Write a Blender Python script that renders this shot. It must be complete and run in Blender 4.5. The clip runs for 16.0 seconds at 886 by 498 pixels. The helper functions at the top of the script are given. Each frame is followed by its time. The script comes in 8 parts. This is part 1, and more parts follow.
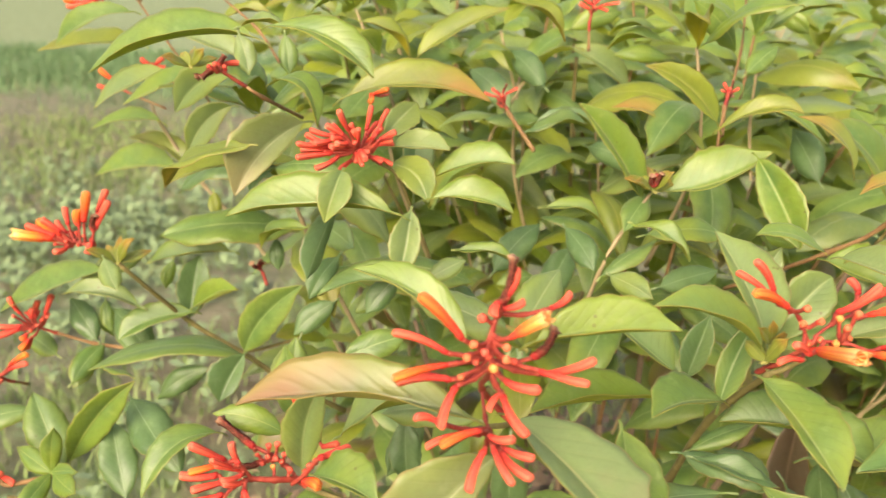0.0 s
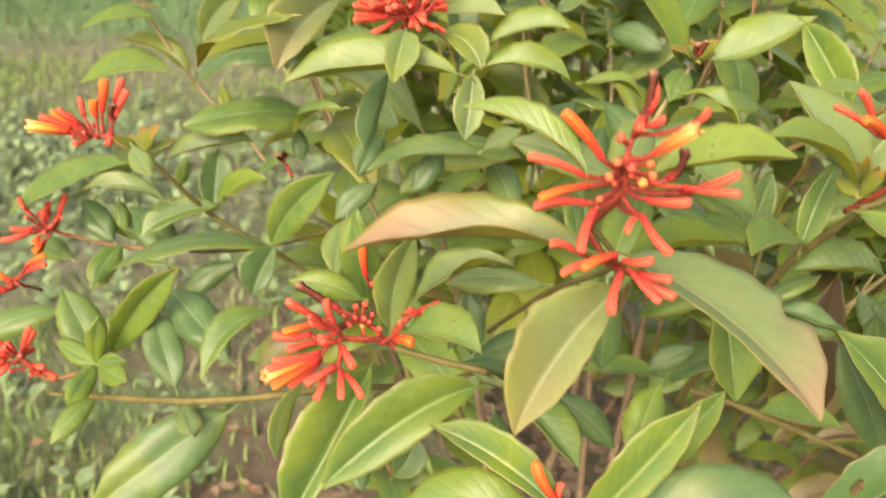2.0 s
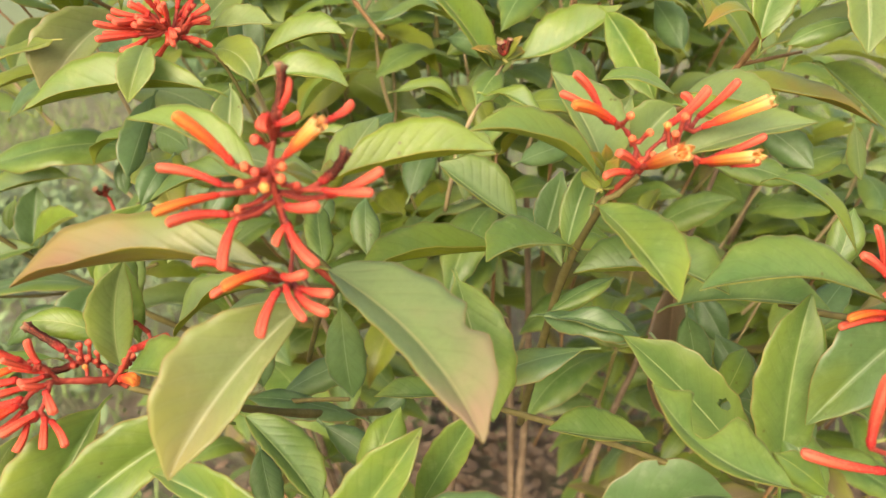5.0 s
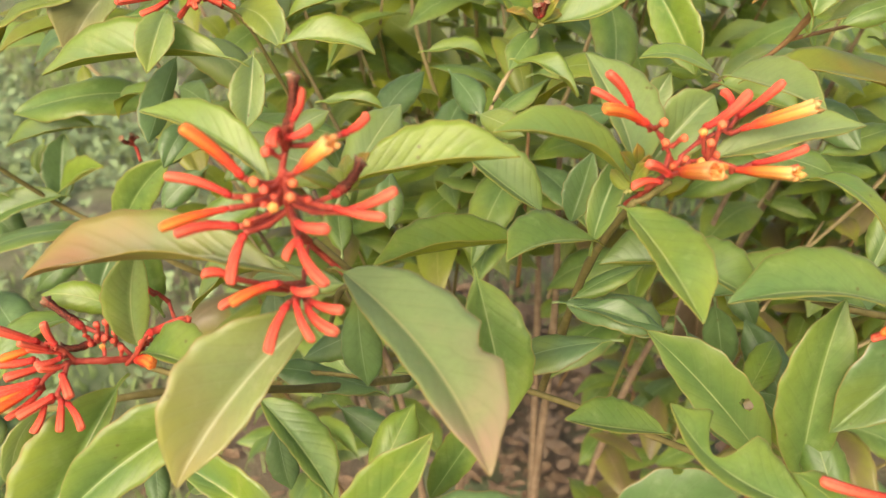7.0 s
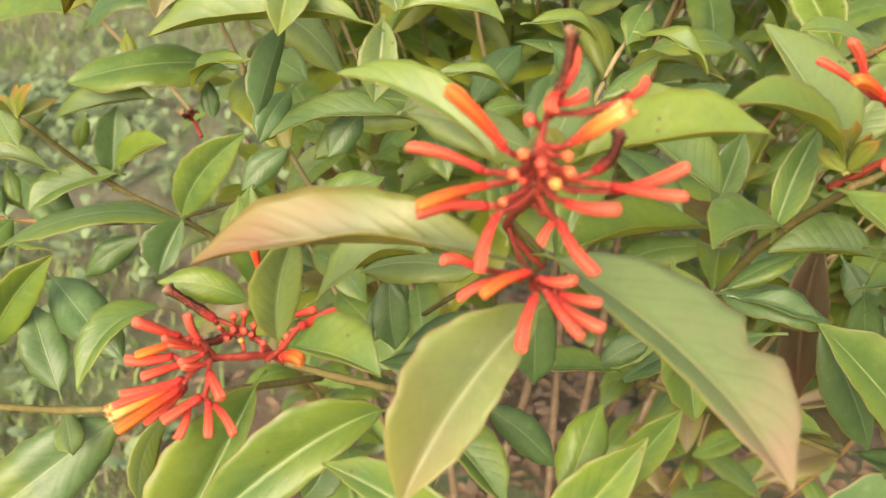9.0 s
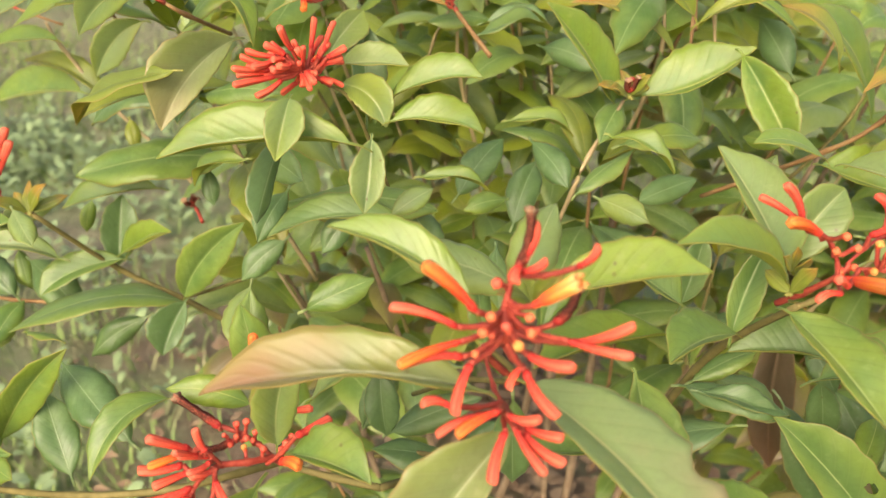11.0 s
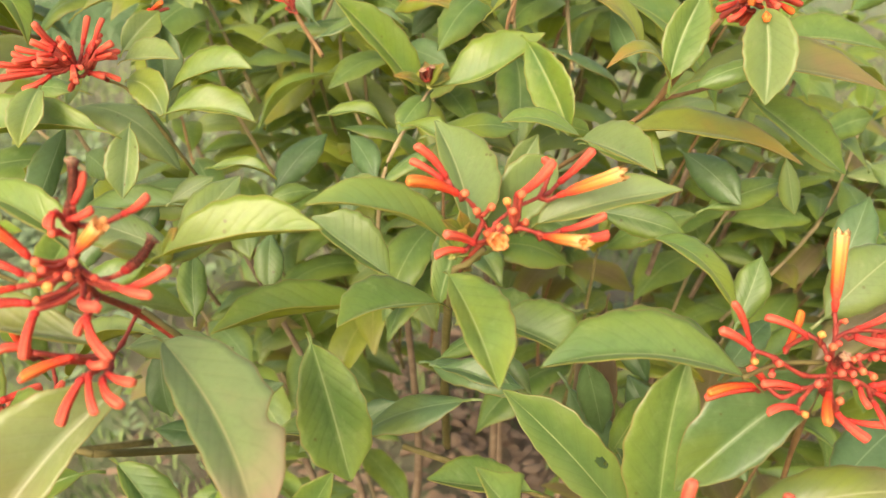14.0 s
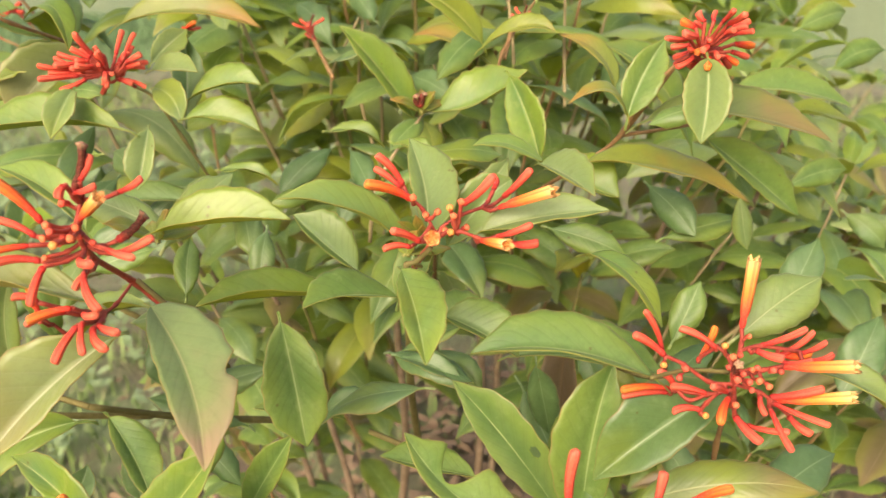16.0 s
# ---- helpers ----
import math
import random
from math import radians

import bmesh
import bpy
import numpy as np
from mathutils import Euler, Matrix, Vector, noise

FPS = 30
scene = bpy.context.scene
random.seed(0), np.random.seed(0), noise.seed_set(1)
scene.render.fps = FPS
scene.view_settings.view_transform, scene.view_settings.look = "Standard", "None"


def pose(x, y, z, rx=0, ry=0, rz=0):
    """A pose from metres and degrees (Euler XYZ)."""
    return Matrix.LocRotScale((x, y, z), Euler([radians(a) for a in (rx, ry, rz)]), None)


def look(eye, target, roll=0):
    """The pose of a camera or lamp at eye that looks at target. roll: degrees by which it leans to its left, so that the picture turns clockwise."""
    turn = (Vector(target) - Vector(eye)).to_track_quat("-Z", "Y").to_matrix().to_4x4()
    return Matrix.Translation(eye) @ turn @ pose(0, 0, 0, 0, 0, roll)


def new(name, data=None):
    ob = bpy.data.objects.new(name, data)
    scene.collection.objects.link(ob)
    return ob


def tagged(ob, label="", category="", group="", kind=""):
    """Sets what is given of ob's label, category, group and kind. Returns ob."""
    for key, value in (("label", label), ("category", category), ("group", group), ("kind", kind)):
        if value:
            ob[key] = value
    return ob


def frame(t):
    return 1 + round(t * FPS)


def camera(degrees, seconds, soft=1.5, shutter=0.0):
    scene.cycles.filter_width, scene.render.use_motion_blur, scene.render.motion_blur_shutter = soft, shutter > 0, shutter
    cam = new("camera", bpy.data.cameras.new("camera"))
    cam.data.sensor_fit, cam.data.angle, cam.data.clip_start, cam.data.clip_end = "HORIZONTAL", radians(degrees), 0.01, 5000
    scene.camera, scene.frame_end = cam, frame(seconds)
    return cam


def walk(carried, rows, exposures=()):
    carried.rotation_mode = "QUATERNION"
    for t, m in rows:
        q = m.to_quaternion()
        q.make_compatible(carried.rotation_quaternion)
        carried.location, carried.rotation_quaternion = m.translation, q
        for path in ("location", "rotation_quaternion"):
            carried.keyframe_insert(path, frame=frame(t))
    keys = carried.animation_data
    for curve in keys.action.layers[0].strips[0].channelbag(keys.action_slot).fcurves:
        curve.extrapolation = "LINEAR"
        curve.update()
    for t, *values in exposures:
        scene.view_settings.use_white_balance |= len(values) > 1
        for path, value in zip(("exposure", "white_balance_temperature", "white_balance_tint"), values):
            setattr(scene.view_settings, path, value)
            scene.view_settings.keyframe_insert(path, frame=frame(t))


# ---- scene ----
cam = camera(53.3, 16.0, soft=1.45, shutter=0.4)
PATH = [
    (0, (0.0779, 0.0651, 1.2039), (-0.0158, 1.9228, 0.4688), 1.90),
    (0.5, (0.0389, 0.0617, 1.2069), (-0.0183, 1.9169, 0.4621), 2.04),
    (1, (0.0062, 0.0609, 1.2037), (-0.0171, 1.9229, 0.4738), 1.84),
    (1.5, (-0.0110, 0.0615, 1.1956), (0.0053, 1.8993, 0.4066), 1.41),
    (2, (0.0065, 0.0540, 1.1586), (0.0592, 1.8631, 0.3074), 1.88),
    (2.5, (0.0189, 0.0622, 1.1428), (0.1085, 1.8575, 0.2660), 1.84),
    (3, (0.0382, 0.0760, 1.1389), (0.1815, 1.8733, 0.2735), 1.79),
    (3.5, (0.0686, 0.0715, 1.1298), (0.2029, 1.8779, 0.2820), 1.56),
    (4, (0.0969, 0.0692, 1.1323), (0.1908, 1.8966, 0.3248), 0.51),
    (4.5, (0.1207, 0.0776, 1.1329), (0.2029, 1.9127, 0.3418), -0.88),
    (4.7, (0.1261, 0.0780, 1.1354), (0.1962, 1.9146, 0.3466), -1.57),
    (7, (0.1381, 0.1039, 1.1664), (0.1037, 1.8544, 0.1997), -1.23),
    (7.5, (0.1103, 0.1020, 1.1681), (0.1042, 1.8434, 0.1844), 0.18),
    (8, (0.0871, 0.1167, 1.1651), (0.1325, 1.8520, 0.1718), 0.81),
    (8.5, (0.0625, 0.1259, 1.1493), (0.1331, 1.8601, 0.1554), 1.01),
    (9, (0.0453, 0.1365, 1.1483), (0.1265, 1.8707, 0.1555), 1.07),
    (11.3, (0.0519, 0.1235, 1.2020), (0.1415, 1.8891, 0.2669), 0.50),
    (11.5, (0.0538, 0.1229, 1.2018), (0.1364, 1.8937, 0.2758), 0.33),
    (12, (0.0610, 0.1226, 1.2059), (0.1242, 1.9043, 0.2997), -0.44),
    (12.5, (0.1040, 0.1174, 1.2006), (0.1430, 1.9028, 0.3001), -1.05),
    (13, (0.1586, 0.1158, 1.1925), (0.1489, 1.9154, 0.3198), -2.79),
    (13.5, (0.1977, 0.1157, 1.1774), (0.1536, 1.9242, 0.3244), -3.42),
    (14, (0.2171, 0.1004, 1.1776), (0.1399, 1.8949, 0.2980), -2.73),
    (14.5, (0.2365, 0.0787, 1.1782), (0.1370, 1.8812, 0.3174), -1.44),
    (15, (0.2570, 0.0558, 1.1834), (0.1493, 1.8686, 0.3454), 0.60),
    (15.5, (0.2617, 0.0476, 1.1888), (0.1269, 1.8692, 0.3741), 0.52),
    (16, (0.2591, 0.0460, 1.1868), (0.0940, 1.8673, 0.3770), 0.22),
]
cam.data.dof.use_dof, cam.data.dof.focus_distance, cam.data.dof.aperture_fstop = True, 0.44, 12.5
walk(cam, [(t, look(eye, target, roll)) for t, eye, target, roll in PATH], exposures=[(0, 0.60, 7250, 14.5), (3, 0.47, 7250, 13.2), (9, 0.43, 7250, 12.8), (12, 0.51, 7250, 12.5), (14.5, 0.50, 7300, 14), (16, 0.52, 7300, 14)])

# ---- light ----
SUN_UP, SUN_TURN = radians(37), radians(200)
world = bpy.data.worlds.new("hazy_sky")
scene.world = world
world.use_nodes = True
wn = world.node_tree
sky = wn.nodes.new("ShaderNodeTexSky")
sky.sky_type, sky.sun_disc = "NISHITA", False
sky.sun_elevation, sky.sun_rotation = SUN_UP, SUN_TURN
sky.dust_density, sky.air_density, sky.ozone_density = 6.0, 1.0, 0.6
wn.links.new(sky.outputs[0], wn.nodes["Background"].inputs[0])
wn.nodes["Background"].inputs[1].default_value = 0.215
sun = new("sun", bpy.data.lights.new("sun", "SUN"))
sun.data.energy, sun.data.angle, sun.data.color = 1.3, radians(24), (1.0, 0.95, 0.86)
sun.matrix_basis = look((0, 0, 0), (-math.sin(SUN_TURN) * math.cos(SUN_UP), -math.cos(SUN_TURN) * math.cos(SUN_UP), -math.sin(SUN_UP)))


# ---- materials ----
def graph(name):
    m = bpy.data.materials.new(name)
    m.use_nodes = True
    nt = m.node_tree
    nt.nodes.clear()
    out = nt.nodes.new("ShaderNodeOutputMaterial")
    return m, nt, out


def link(nt, a, b):
    nt.links.new(a, b)


def val(nt, op, a, b=0.0, c=0.0, clamp=False):
    n = nt.nodes.new("ShaderNodeMath")
    n.operation, n.use_clamp = op, clamp
    for i, v in enumerate((a, b, c)):
        if isinstance(v, (int, float)):
            n.inputs[i].default_value = v
        else:
            link(nt, v, n.inputs[i])
    return n.outputs[0]


def blend(nt, fac, a, b):
    n = nt.nodes.new("ShaderNodeMix")
    n.data_type = "RGBA"
    for i, v in ((0, fac), (6, a), (7, b)):
        if isinstance(v, (int, float)):
            n.inputs[i].default_value = v
        elif isinstance(v, tuple):
            n.inputs[i].default_value = (*v, 1.0)
        else:
            link(nt, v, n.inputs[i])
    return n.outputs[2]


def ramp(nt, x, lo, hi, a=0.0, b=1.0):
    n = nt.nodes.new("ShaderNodeMapRange")
    n.interpolation_type = "SMOOTHSTEP"
    for i, v in enumerate((x, lo, hi, a, b)):
        if isinstance(v, (int, float)):
            n.inputs[i].default_value = v
        else:
            link(nt, v, n.inputs[i])
    return n.outputs[0]


def noisy(nt, where, scale, detail=3.0, rough=0.55):
    n = nt.nodes.new("ShaderNodeTexNoise")
    n.inputs["Scale"].default_value, n.inputs["Detail"].default_value, n.inputs["Roughness"].default_value = scale, detail, rough
    if where is not None:
        link(nt, where, n.inputs["Vector"])
    return n.outputs[0]


def chance(nt, island):
    """A random number for each object, or for each island of a joined mesh."""
    if island:
        return nt.nodes.new("ShaderNodeNewGeometry").outputs["Random Per Island"]
    return nt.nodes.new("ShaderNodeObjectInfo").outputs["Random"]


def leaf_material(name, base, other, rib, tip, tip_from, tip_amount, rough=0.37, see_through=0.36, island=False, veins=0.085, flushed=0.5, edge_glow=0.3):
    """Leaf skin: u runs across the blade, v from the stalk to the tip."""
    m, nt, out = graph(name)
    uv = nt.nodes.new("ShaderNodeUVMap").outputs[0]
    sep = nt.nodes.new("ShaderNodeSeparateXYZ")
    link(nt, uv, sep.inputs[0])
    off = val(nt, "ABSOLUTE", val(nt, "SUBTRACT", sep.outputs[0], 0.5))
    v = sep.outputs[1]
    where = nt.nodes.new("ShaderNodeTexCoord").outputs["Object"]
    rnd = chance(nt, island)
    shift = nt.nodes.new("ShaderNodeVectorMath")
    shift.operation = "ADD"
    link(nt, where, shift.inputs[0])
    link(nt, rnd, shift.inputs[1])
    large, fine, blot = noisy(nt, shift.outputs[0], 38, 2), noisy(nt, shift.outputs[0], 420, 3), noisy(nt, shift.outputs[0], 130, 4, 0.6)
    col = blend(nt, ramp(nt, large, 0.3, 0.72), base, other)
    col = blend(nt, val(nt, "MULTIPLY", ramp(nt, rnd, 0.0, 1.0), 0.45), col, other)
    col = blend(nt, val(nt, "MULTIPLY", ramp(nt, fine, 0.45, 0.75), 0.28), col, tuple(0.55 * c for c in base))
    col = blend(nt, val(nt, "MULTIPLY", ramp(nt, blot, 0.5, 0.7), 0.3), col, tuple(0.5 * c for c in base))
    col = blend(nt, val(nt, "MULTIPLY", ramp(nt, blot, 0.3, 0.45, 1.0, 0.0), 0.25), col, rib)
    # sky sheen painted in as a cooler, greyer tone, more of it on some leaves
    cool_sheen = ramp(nt, val(nt, "FRACT", val(nt, "MULTIPLY", rnd, 7.3)), 0.3, 1.0, 0.12, 0.14 if island else 0.55)
    col = blend(nt, val(nt, "MULTIPLY", cool_sheen, ramp(nt, large, 0.25, 0.6)), col, tuple(0.6 * c + k for c, k in zip(other, (0.030, 0.068, 0.052))))
    # bronzed tip and margin
    edge = val(nt, "ADD", v, val(nt, "MULTIPLY", val(nt, "SUBTRACT", large, 0.5), 0.8))
    col = blend(nt, val(nt, "MULTIPLY", ramp(nt, edge, tip_from - 0.05, tip_from + 0.5), tip_amount), col, tip)
    # yellow flush over part of the blade, light glowing through the margin painted yellow, thin brown rim
    flush = ramp(nt, noisy(nt, shift.outputs[0], 22, 1), 0.5, 0.68)
    col = blend(nt, val(nt, "MULTIPLY", flush, ramp(nt, rnd, 0.3, 1.0, 0.0, flushed)), col, (0.30, 0.36, 0.024))
    col = blend(nt, val(nt, "MULTIPLY", val(nt, "MULTIPLY", ramp(nt, off, 0.10, 0.46), ramp(nt, large, 0.22, 0.55, 0.25, 1.0)), edge_glow), col, (0.31, 0.375, 0.022))
    col = blend(nt, val(nt, "MULTIPLY", ramp(nt, off, 0.46, 0.49), 0.10), col, rib)
    col = blend(nt, val(nt, "MULTIPLY", ramp(nt, off, 0.480, 0.492), 0.25 if island else 0.5), col, (0.36, 0.20, 0.09))
    # side veins curve from the midrib towards the tip
    lines = val(nt, "FRACT", val(nt, "SUBTRACT", val(nt, "MULTIPLY", v, 9.0), val(nt, "MULTIPLY", off, 5.2)))
    near = val(nt, "ABSOLUTE", val(nt, "SUBTRACT", lines, 0.5))
    side = val(nt, "MULTIPLY", ramp(nt, near, 0.0, 0.09, 1.0, 0.0), ramp(nt, off, 0.36, 0.48, 1.0, 0.0))
    # crease shading of the puckered blade, painted as darker bands along the side veins
    col = blend(nt, val(nt, "MULTIPLY", ramp(nt, near, 0.05, 0.34, 1.0, 0.0), 0.0 if island else 0.13), col, tuple(0.62 * c for c in base))
    col = blend(nt, val(nt, "MULTIPLY", side, veins), col, rib)
    mid = ramp(nt, off, 0.006, 0.022, 1.0, 0.0)
    col = blend(nt, val(nt, "MULTIPLY", mid, 0.72), col, rib)
    # few small brown specks
    spots = nt.nodes.new("ShaderNodeTexVoronoi")
    spots.inputs["Scale"].default_value = 120
    link(nt, shift.outputs[0], spots.inputs["Vector"])
    speck = val(nt, "MULTIPLY", ramp(nt, spots.outputs["Distance"], 0.07, 0.12, 1.0, 0.0), ramp(nt, noisy(nt, shift.outputs[0], 60, 1), 0.58, 0.66))
    col = blend(nt, val(nt, "MULTIPLY", speck, 0.7), col, (0.10, 0.055, 0.02))
    bump = nt.nodes.new("ShaderNodeBump")
    bump.inputs["Strength"].default_value, bump.inputs["Distance"].default_value = 0.20, 0.0010
    puff = val(nt, "ADD", val(nt, "MULTIPLY", ramp(nt, near, 0.0, 0.3), 0.5), val(nt, "ADD", val(nt, "MULTIPLY", mid, -1.0), val(nt, "MULTIPLY", fine, 0.35)))
    link(nt, puff, bump.inputs["Height"])
    p = nt.nodes.new("ShaderNodeBsdfPrincipled")
    link(nt, col, p.inputs["Base Color"])
    p.inputs["Specular IOR Level"].default_value = 0.6
    p.inputs["Sheen Weight"].default_value, p.inputs["Sheen Roughness"].default_value = 0.07, 0.45
    p.inputs["Sheen Tint"].default_value = (0.85, 1.0, 0.85, 1)
    link(nt, val(nt, "ADD", rough - 0.08, val(nt, "MULTIPLY", large, 0.2)), p.inputs["Roughness"])
    link(nt, bump.outputs[0], p.inputs["Normal"])
    t = nt.nodes.new("ShaderNodeBsdfTranslucent")
    link(nt, blend(nt, 0.45, col, (0.60, 0.62, 0.05)), t.inputs[0])
    mix = nt.nodes.new("ShaderNodeMixShader")
    mix.inputs[0].default_value = see_through
    link(nt, p.outputs[0], mix.inputs[1])
    link(nt, t.outputs[0], mix.inputs[2])
    link(nt, mix.outputs[0], out.inputs[0])
    return m


TONES = {
    # base, second tone, veins, tip, where the tip begins, how much of it
    # lighter copy of the young green, a lit upper face put into its colour
    "bright": ((0.235, 0.345, 0.046), (0.180, 0.310, 0.074), (0.46, 0.50, 0.16), (0.40, 0.32, 0.09), 0.9, 0.4),
    "young": ((0.195, 0.305, 0.036), (0.128, 0.250, 0.060), (0.46, 0.48, 0.15), (0.42, 0.30, 0.08), 0.85, 0.5),
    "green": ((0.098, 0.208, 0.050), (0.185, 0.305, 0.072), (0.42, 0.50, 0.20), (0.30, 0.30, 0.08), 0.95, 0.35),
    # dark bluish green with the shade of the leaves put into the colour
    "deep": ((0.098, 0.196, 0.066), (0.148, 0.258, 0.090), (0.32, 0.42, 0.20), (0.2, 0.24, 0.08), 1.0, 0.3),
    "pale": ((0.240, 0.335, 0.125), (0.195, 0.30, 0.100), (0.45, 0.49, 0.22), (0.38, 0.34, 0.14), 0.9, 0.4),
    "bronze": ((0.215, 0.245, 0.06), (0.185, 0.23, 0.055), (0.38, 0.34, 0.15), (0.34, 0.175, 0.095), 0.38, 0.85),
    "blush": ((0.20, 0.30, 0.105), (0.23, 0.315, 0.11), (0.42, 0.40, 0.18), (0.40, 0.25, 0.17), 0.50, 0.8),
    "bronze2": ((0.165, 0.225, 0.06), (0.155, 0.215, 0.056), (0.40, 0.41, 0.17), (0.32, 0.19, 0.085), 0.45, 0.75),
    "orange": ((0.24, 0.31, 0.05), (0.22, 0.26, 0.04), (0.45, 0.40, 0.12), (0.42, 0.19, 0.05), 0.5, 0.8),
    "olive": ((0.24, 0.29, 0.028), (0.18, 0.245, 0.03), (0.40, 0.38, 0.10), (0.34, 0.20, 0.05), 0.7, 0.55),
    "faded": ((0.285, 0.335, 0.145), (0.235, 0.305, 0.12), (0.50, 0.52, 0.28), (0.42, 0.29, 0.165), 0.50, 0.65),
    "dry": ((0.24, 0.175, 0.095), (0.19, 0.15, 0.07), (0.32, 0.25, 0.15), (0.22, 0.14, 0.08), 0.6, 0.5),
    "red": ((0.13, 0.062, 0.036), (0.17, 0.095, 0.05), (0.24, 0.15, 0.09), (0.18, 0.075, 0.045), 0.6, 0.5),
}
LEAF_TOP = {k: leaf_material(f"leaf_{k}", *v, edge_glow=0.0 if k in ("red", "blush", "deep") else 0.28, flushed=0.0 if k == "red" else 0.5) for k, v in TONES.items()}
LEAF_FAR = {k: leaf_material(f"leaf_{k}_far", *TONES[k], island=True) for k in ("young", "green", "deep", "olive", "pale", "dry")}
# undersides are paler; light passing through the blade is added as brighter yellow
LEAF_UNDER = {k: leaf_material(f"leaf_{k}_underside", (1.95 * v[0][0], 1.40 * v[0][1], 0.30 * v[0][2]), (2.0 * v[1][0], 1.40 * v[1][1], 0.3 * v[1][2]), tuple(0.9 * c + 0.02 for c in v[2]), (v[3][0], 0.85 * v[3][1], 0.45 * v[3][2]), v[4] - 0.08, v[5], 0.6, 0.42, veins=0.2) for k, v in TONES.items()}


def flower_material(name, stops, rough=0.8, blush=0.3):
    """Petal tube: colours along v, from the stalk to the mouth."""
    m, nt, out = graph(name)
    sep = nt.nodes.new("ShaderNodeSeparateXYZ")
    link(nt, nt.nodes.new("ShaderNodeUVMap").outputs[0], sep.inputs[0])
    where = nt.nodes.new("ShaderNodeTexCoord").outputs["Object"]
    n = noisy(nt, where, 6, 3)
    r = nt.nodes.new("ShaderNodeValToRGB")
    link(nt, val(nt, "ADD", sep.outputs[1], val(nt, "MULTIPLY", val(nt, "SUBTRACT", n, 0.5), 0.12)), r.inputs[0])
    while len(r.color_ramp.elements) < len(stops):
        r.color_ramp.elements.new(0.5)
    for e, (at, c) in zip(r.color_ramp.elements, stops):
        e.position, e.color = at, (*c, 1)
    rnd = chance(nt, False)
    streak = val(nt, "MULTIPLY", ramp(nt, val(nt, "SINE", val(nt, "MULTIPLY", sep.outputs[0], 31.4)), 0.0, 1.0), 0.5)
    col = blend(nt, streak, r.outputs[0], tuple(0.6 * c for c in stops[1][1]))
    col = blend(nt, val(nt, "MULTIPLY", rnd, blush), col, (0.58, 0.05, 0.045))
    p = nt.nodes.new("ShaderNodeBsdfPrincipled")
    link(nt, col, p.inputs["Base Color"])
    grain = noisy(nt, where, 40, 3)
    col = blend(nt, val(nt, "MULTIPLY", ramp(nt, grain, 0.45, 0.7), 0.25), col, (0.78, 0.24, 0.15))
    link(nt, col, p.inputs["Base Color"])
    p.inputs["Roughness"].default_value = rough
    p.inputs["Subsurface Weight"].default_value = 0.192
    p.inputs["Specular IOR Level"].default_value = 0.1
    p.inputs["Subsurface Radius"].default_value = (0.003, 0.001, 0.0005)
    link(nt, p.outputs[0], out.inputs[0])
    return m


PETAL = {
    "r": flower_material("petal_red", [(0.0, (0.33, 0.018, 0.018)), (0.15, (0.46, 0.035, 0.03)), (0.5, (0.72, 0.095, 0.056)), (1.0, (0.78, 0.165, 0.098))]),
    "o": flower_material("petal_orange", [(0.0, (0.42, 0.02, 0.02)), (0.25, (0.66, 0.05, 0.018)), (0.6, (0.78, 0.16, 0.02)), (1.0, (0.78, 0.26, 0.05))]),
    "y": flower_material("petal_yellow", [(0.0, (0.50, 0.025, 0.02)), (0.22, (0.72, 0.08, 0.03)), (0.48, (0.82, 0.28, 0.04)), (0.8, (0.87, 0.50, 0.13)), (1.0, (0.90, 0.64, 0.27))]),
    "b": flower_material("petal_withered", [(0.0, (0.40, 0.03, 0.03)), (0.16, (0.24, 0.03, 0.022)), (0.27, (0.06, 0.02, 0.013)), (0.86, (0.06, 0.024, 0.015)), (1.0, (0.36, 0.25, 0.15))], 0.85, 0.0),
    "bud_r": flower_material("bud_red", [(0.0, (0.34, 0.025, 0.025)), (0.45, (0.50, 0.05, 0.04)), (0.75, (0.62, 0.09, 0.06)), (1.0, (0.70, 0.17, 0.10))]),
    "bud_o": flower_material("bud_orange", [(0.0, (0.42, 0.035, 0.03)), (0.42, (0.62, 0.09, 0.055)), (0.6, (0.68, 0.14, 0.065)), (1.0, (0.73, 0.22, 0.095))], 0.8, 0.1),
    "bud_y": flower_material("bud_yellow", [(0.0, (0.42, 0.035, 0.03)), (0.40, (0.60, 0.12, 0.05)), (0.55, (0.74, 0.26, 0.06)), (1.0, (0.79, 0.38, 0.11))], 0.8, 0.0),
}


def bark_material(name, a, b, scale=160, rough=0.65, island=False):
    m, nt, out = graph(name)
    where = nt.nodes.new("ShaderNodeTexCoord").outputs["Object"]
    n1, n2 = noisy(nt, where, scale, 4), noisy(nt, where, scale * 0.12, 2)
    col = blend(nt, ramp(nt, n1, 0.35, 0.7), a, b)
    col = blend(nt, val(nt, "MULTIPLY", ramp(nt, n2, 0.4, 0.65), 0.5), col, tuple(0.6 * c for c in a))
    if island:
        col = blend(nt, val(nt, "MULTIPLY", chance(nt, True), 0.8), col, b)
    bump = nt.nodes.new("ShaderNodeBump")
    bump.inputs["Strength"].default_value, bump.inputs["Distance"].default_value = 0.4, 0.001
    link(nt, n1, bump.inputs["Height"])
    p = nt.nodes.new("ShaderNodeBsdfPrincipled")
    link(nt, col, p.inputs["Base Color"])
    p.inputs["Roughness"].default_value = rough
    p.inputs["Specular IOR Level"].default_value = 0.25
    link(nt, bump.outputs[0], p.inputs["Normal"])
    link(nt, p.outputs[0], out.inputs[0])
    return m


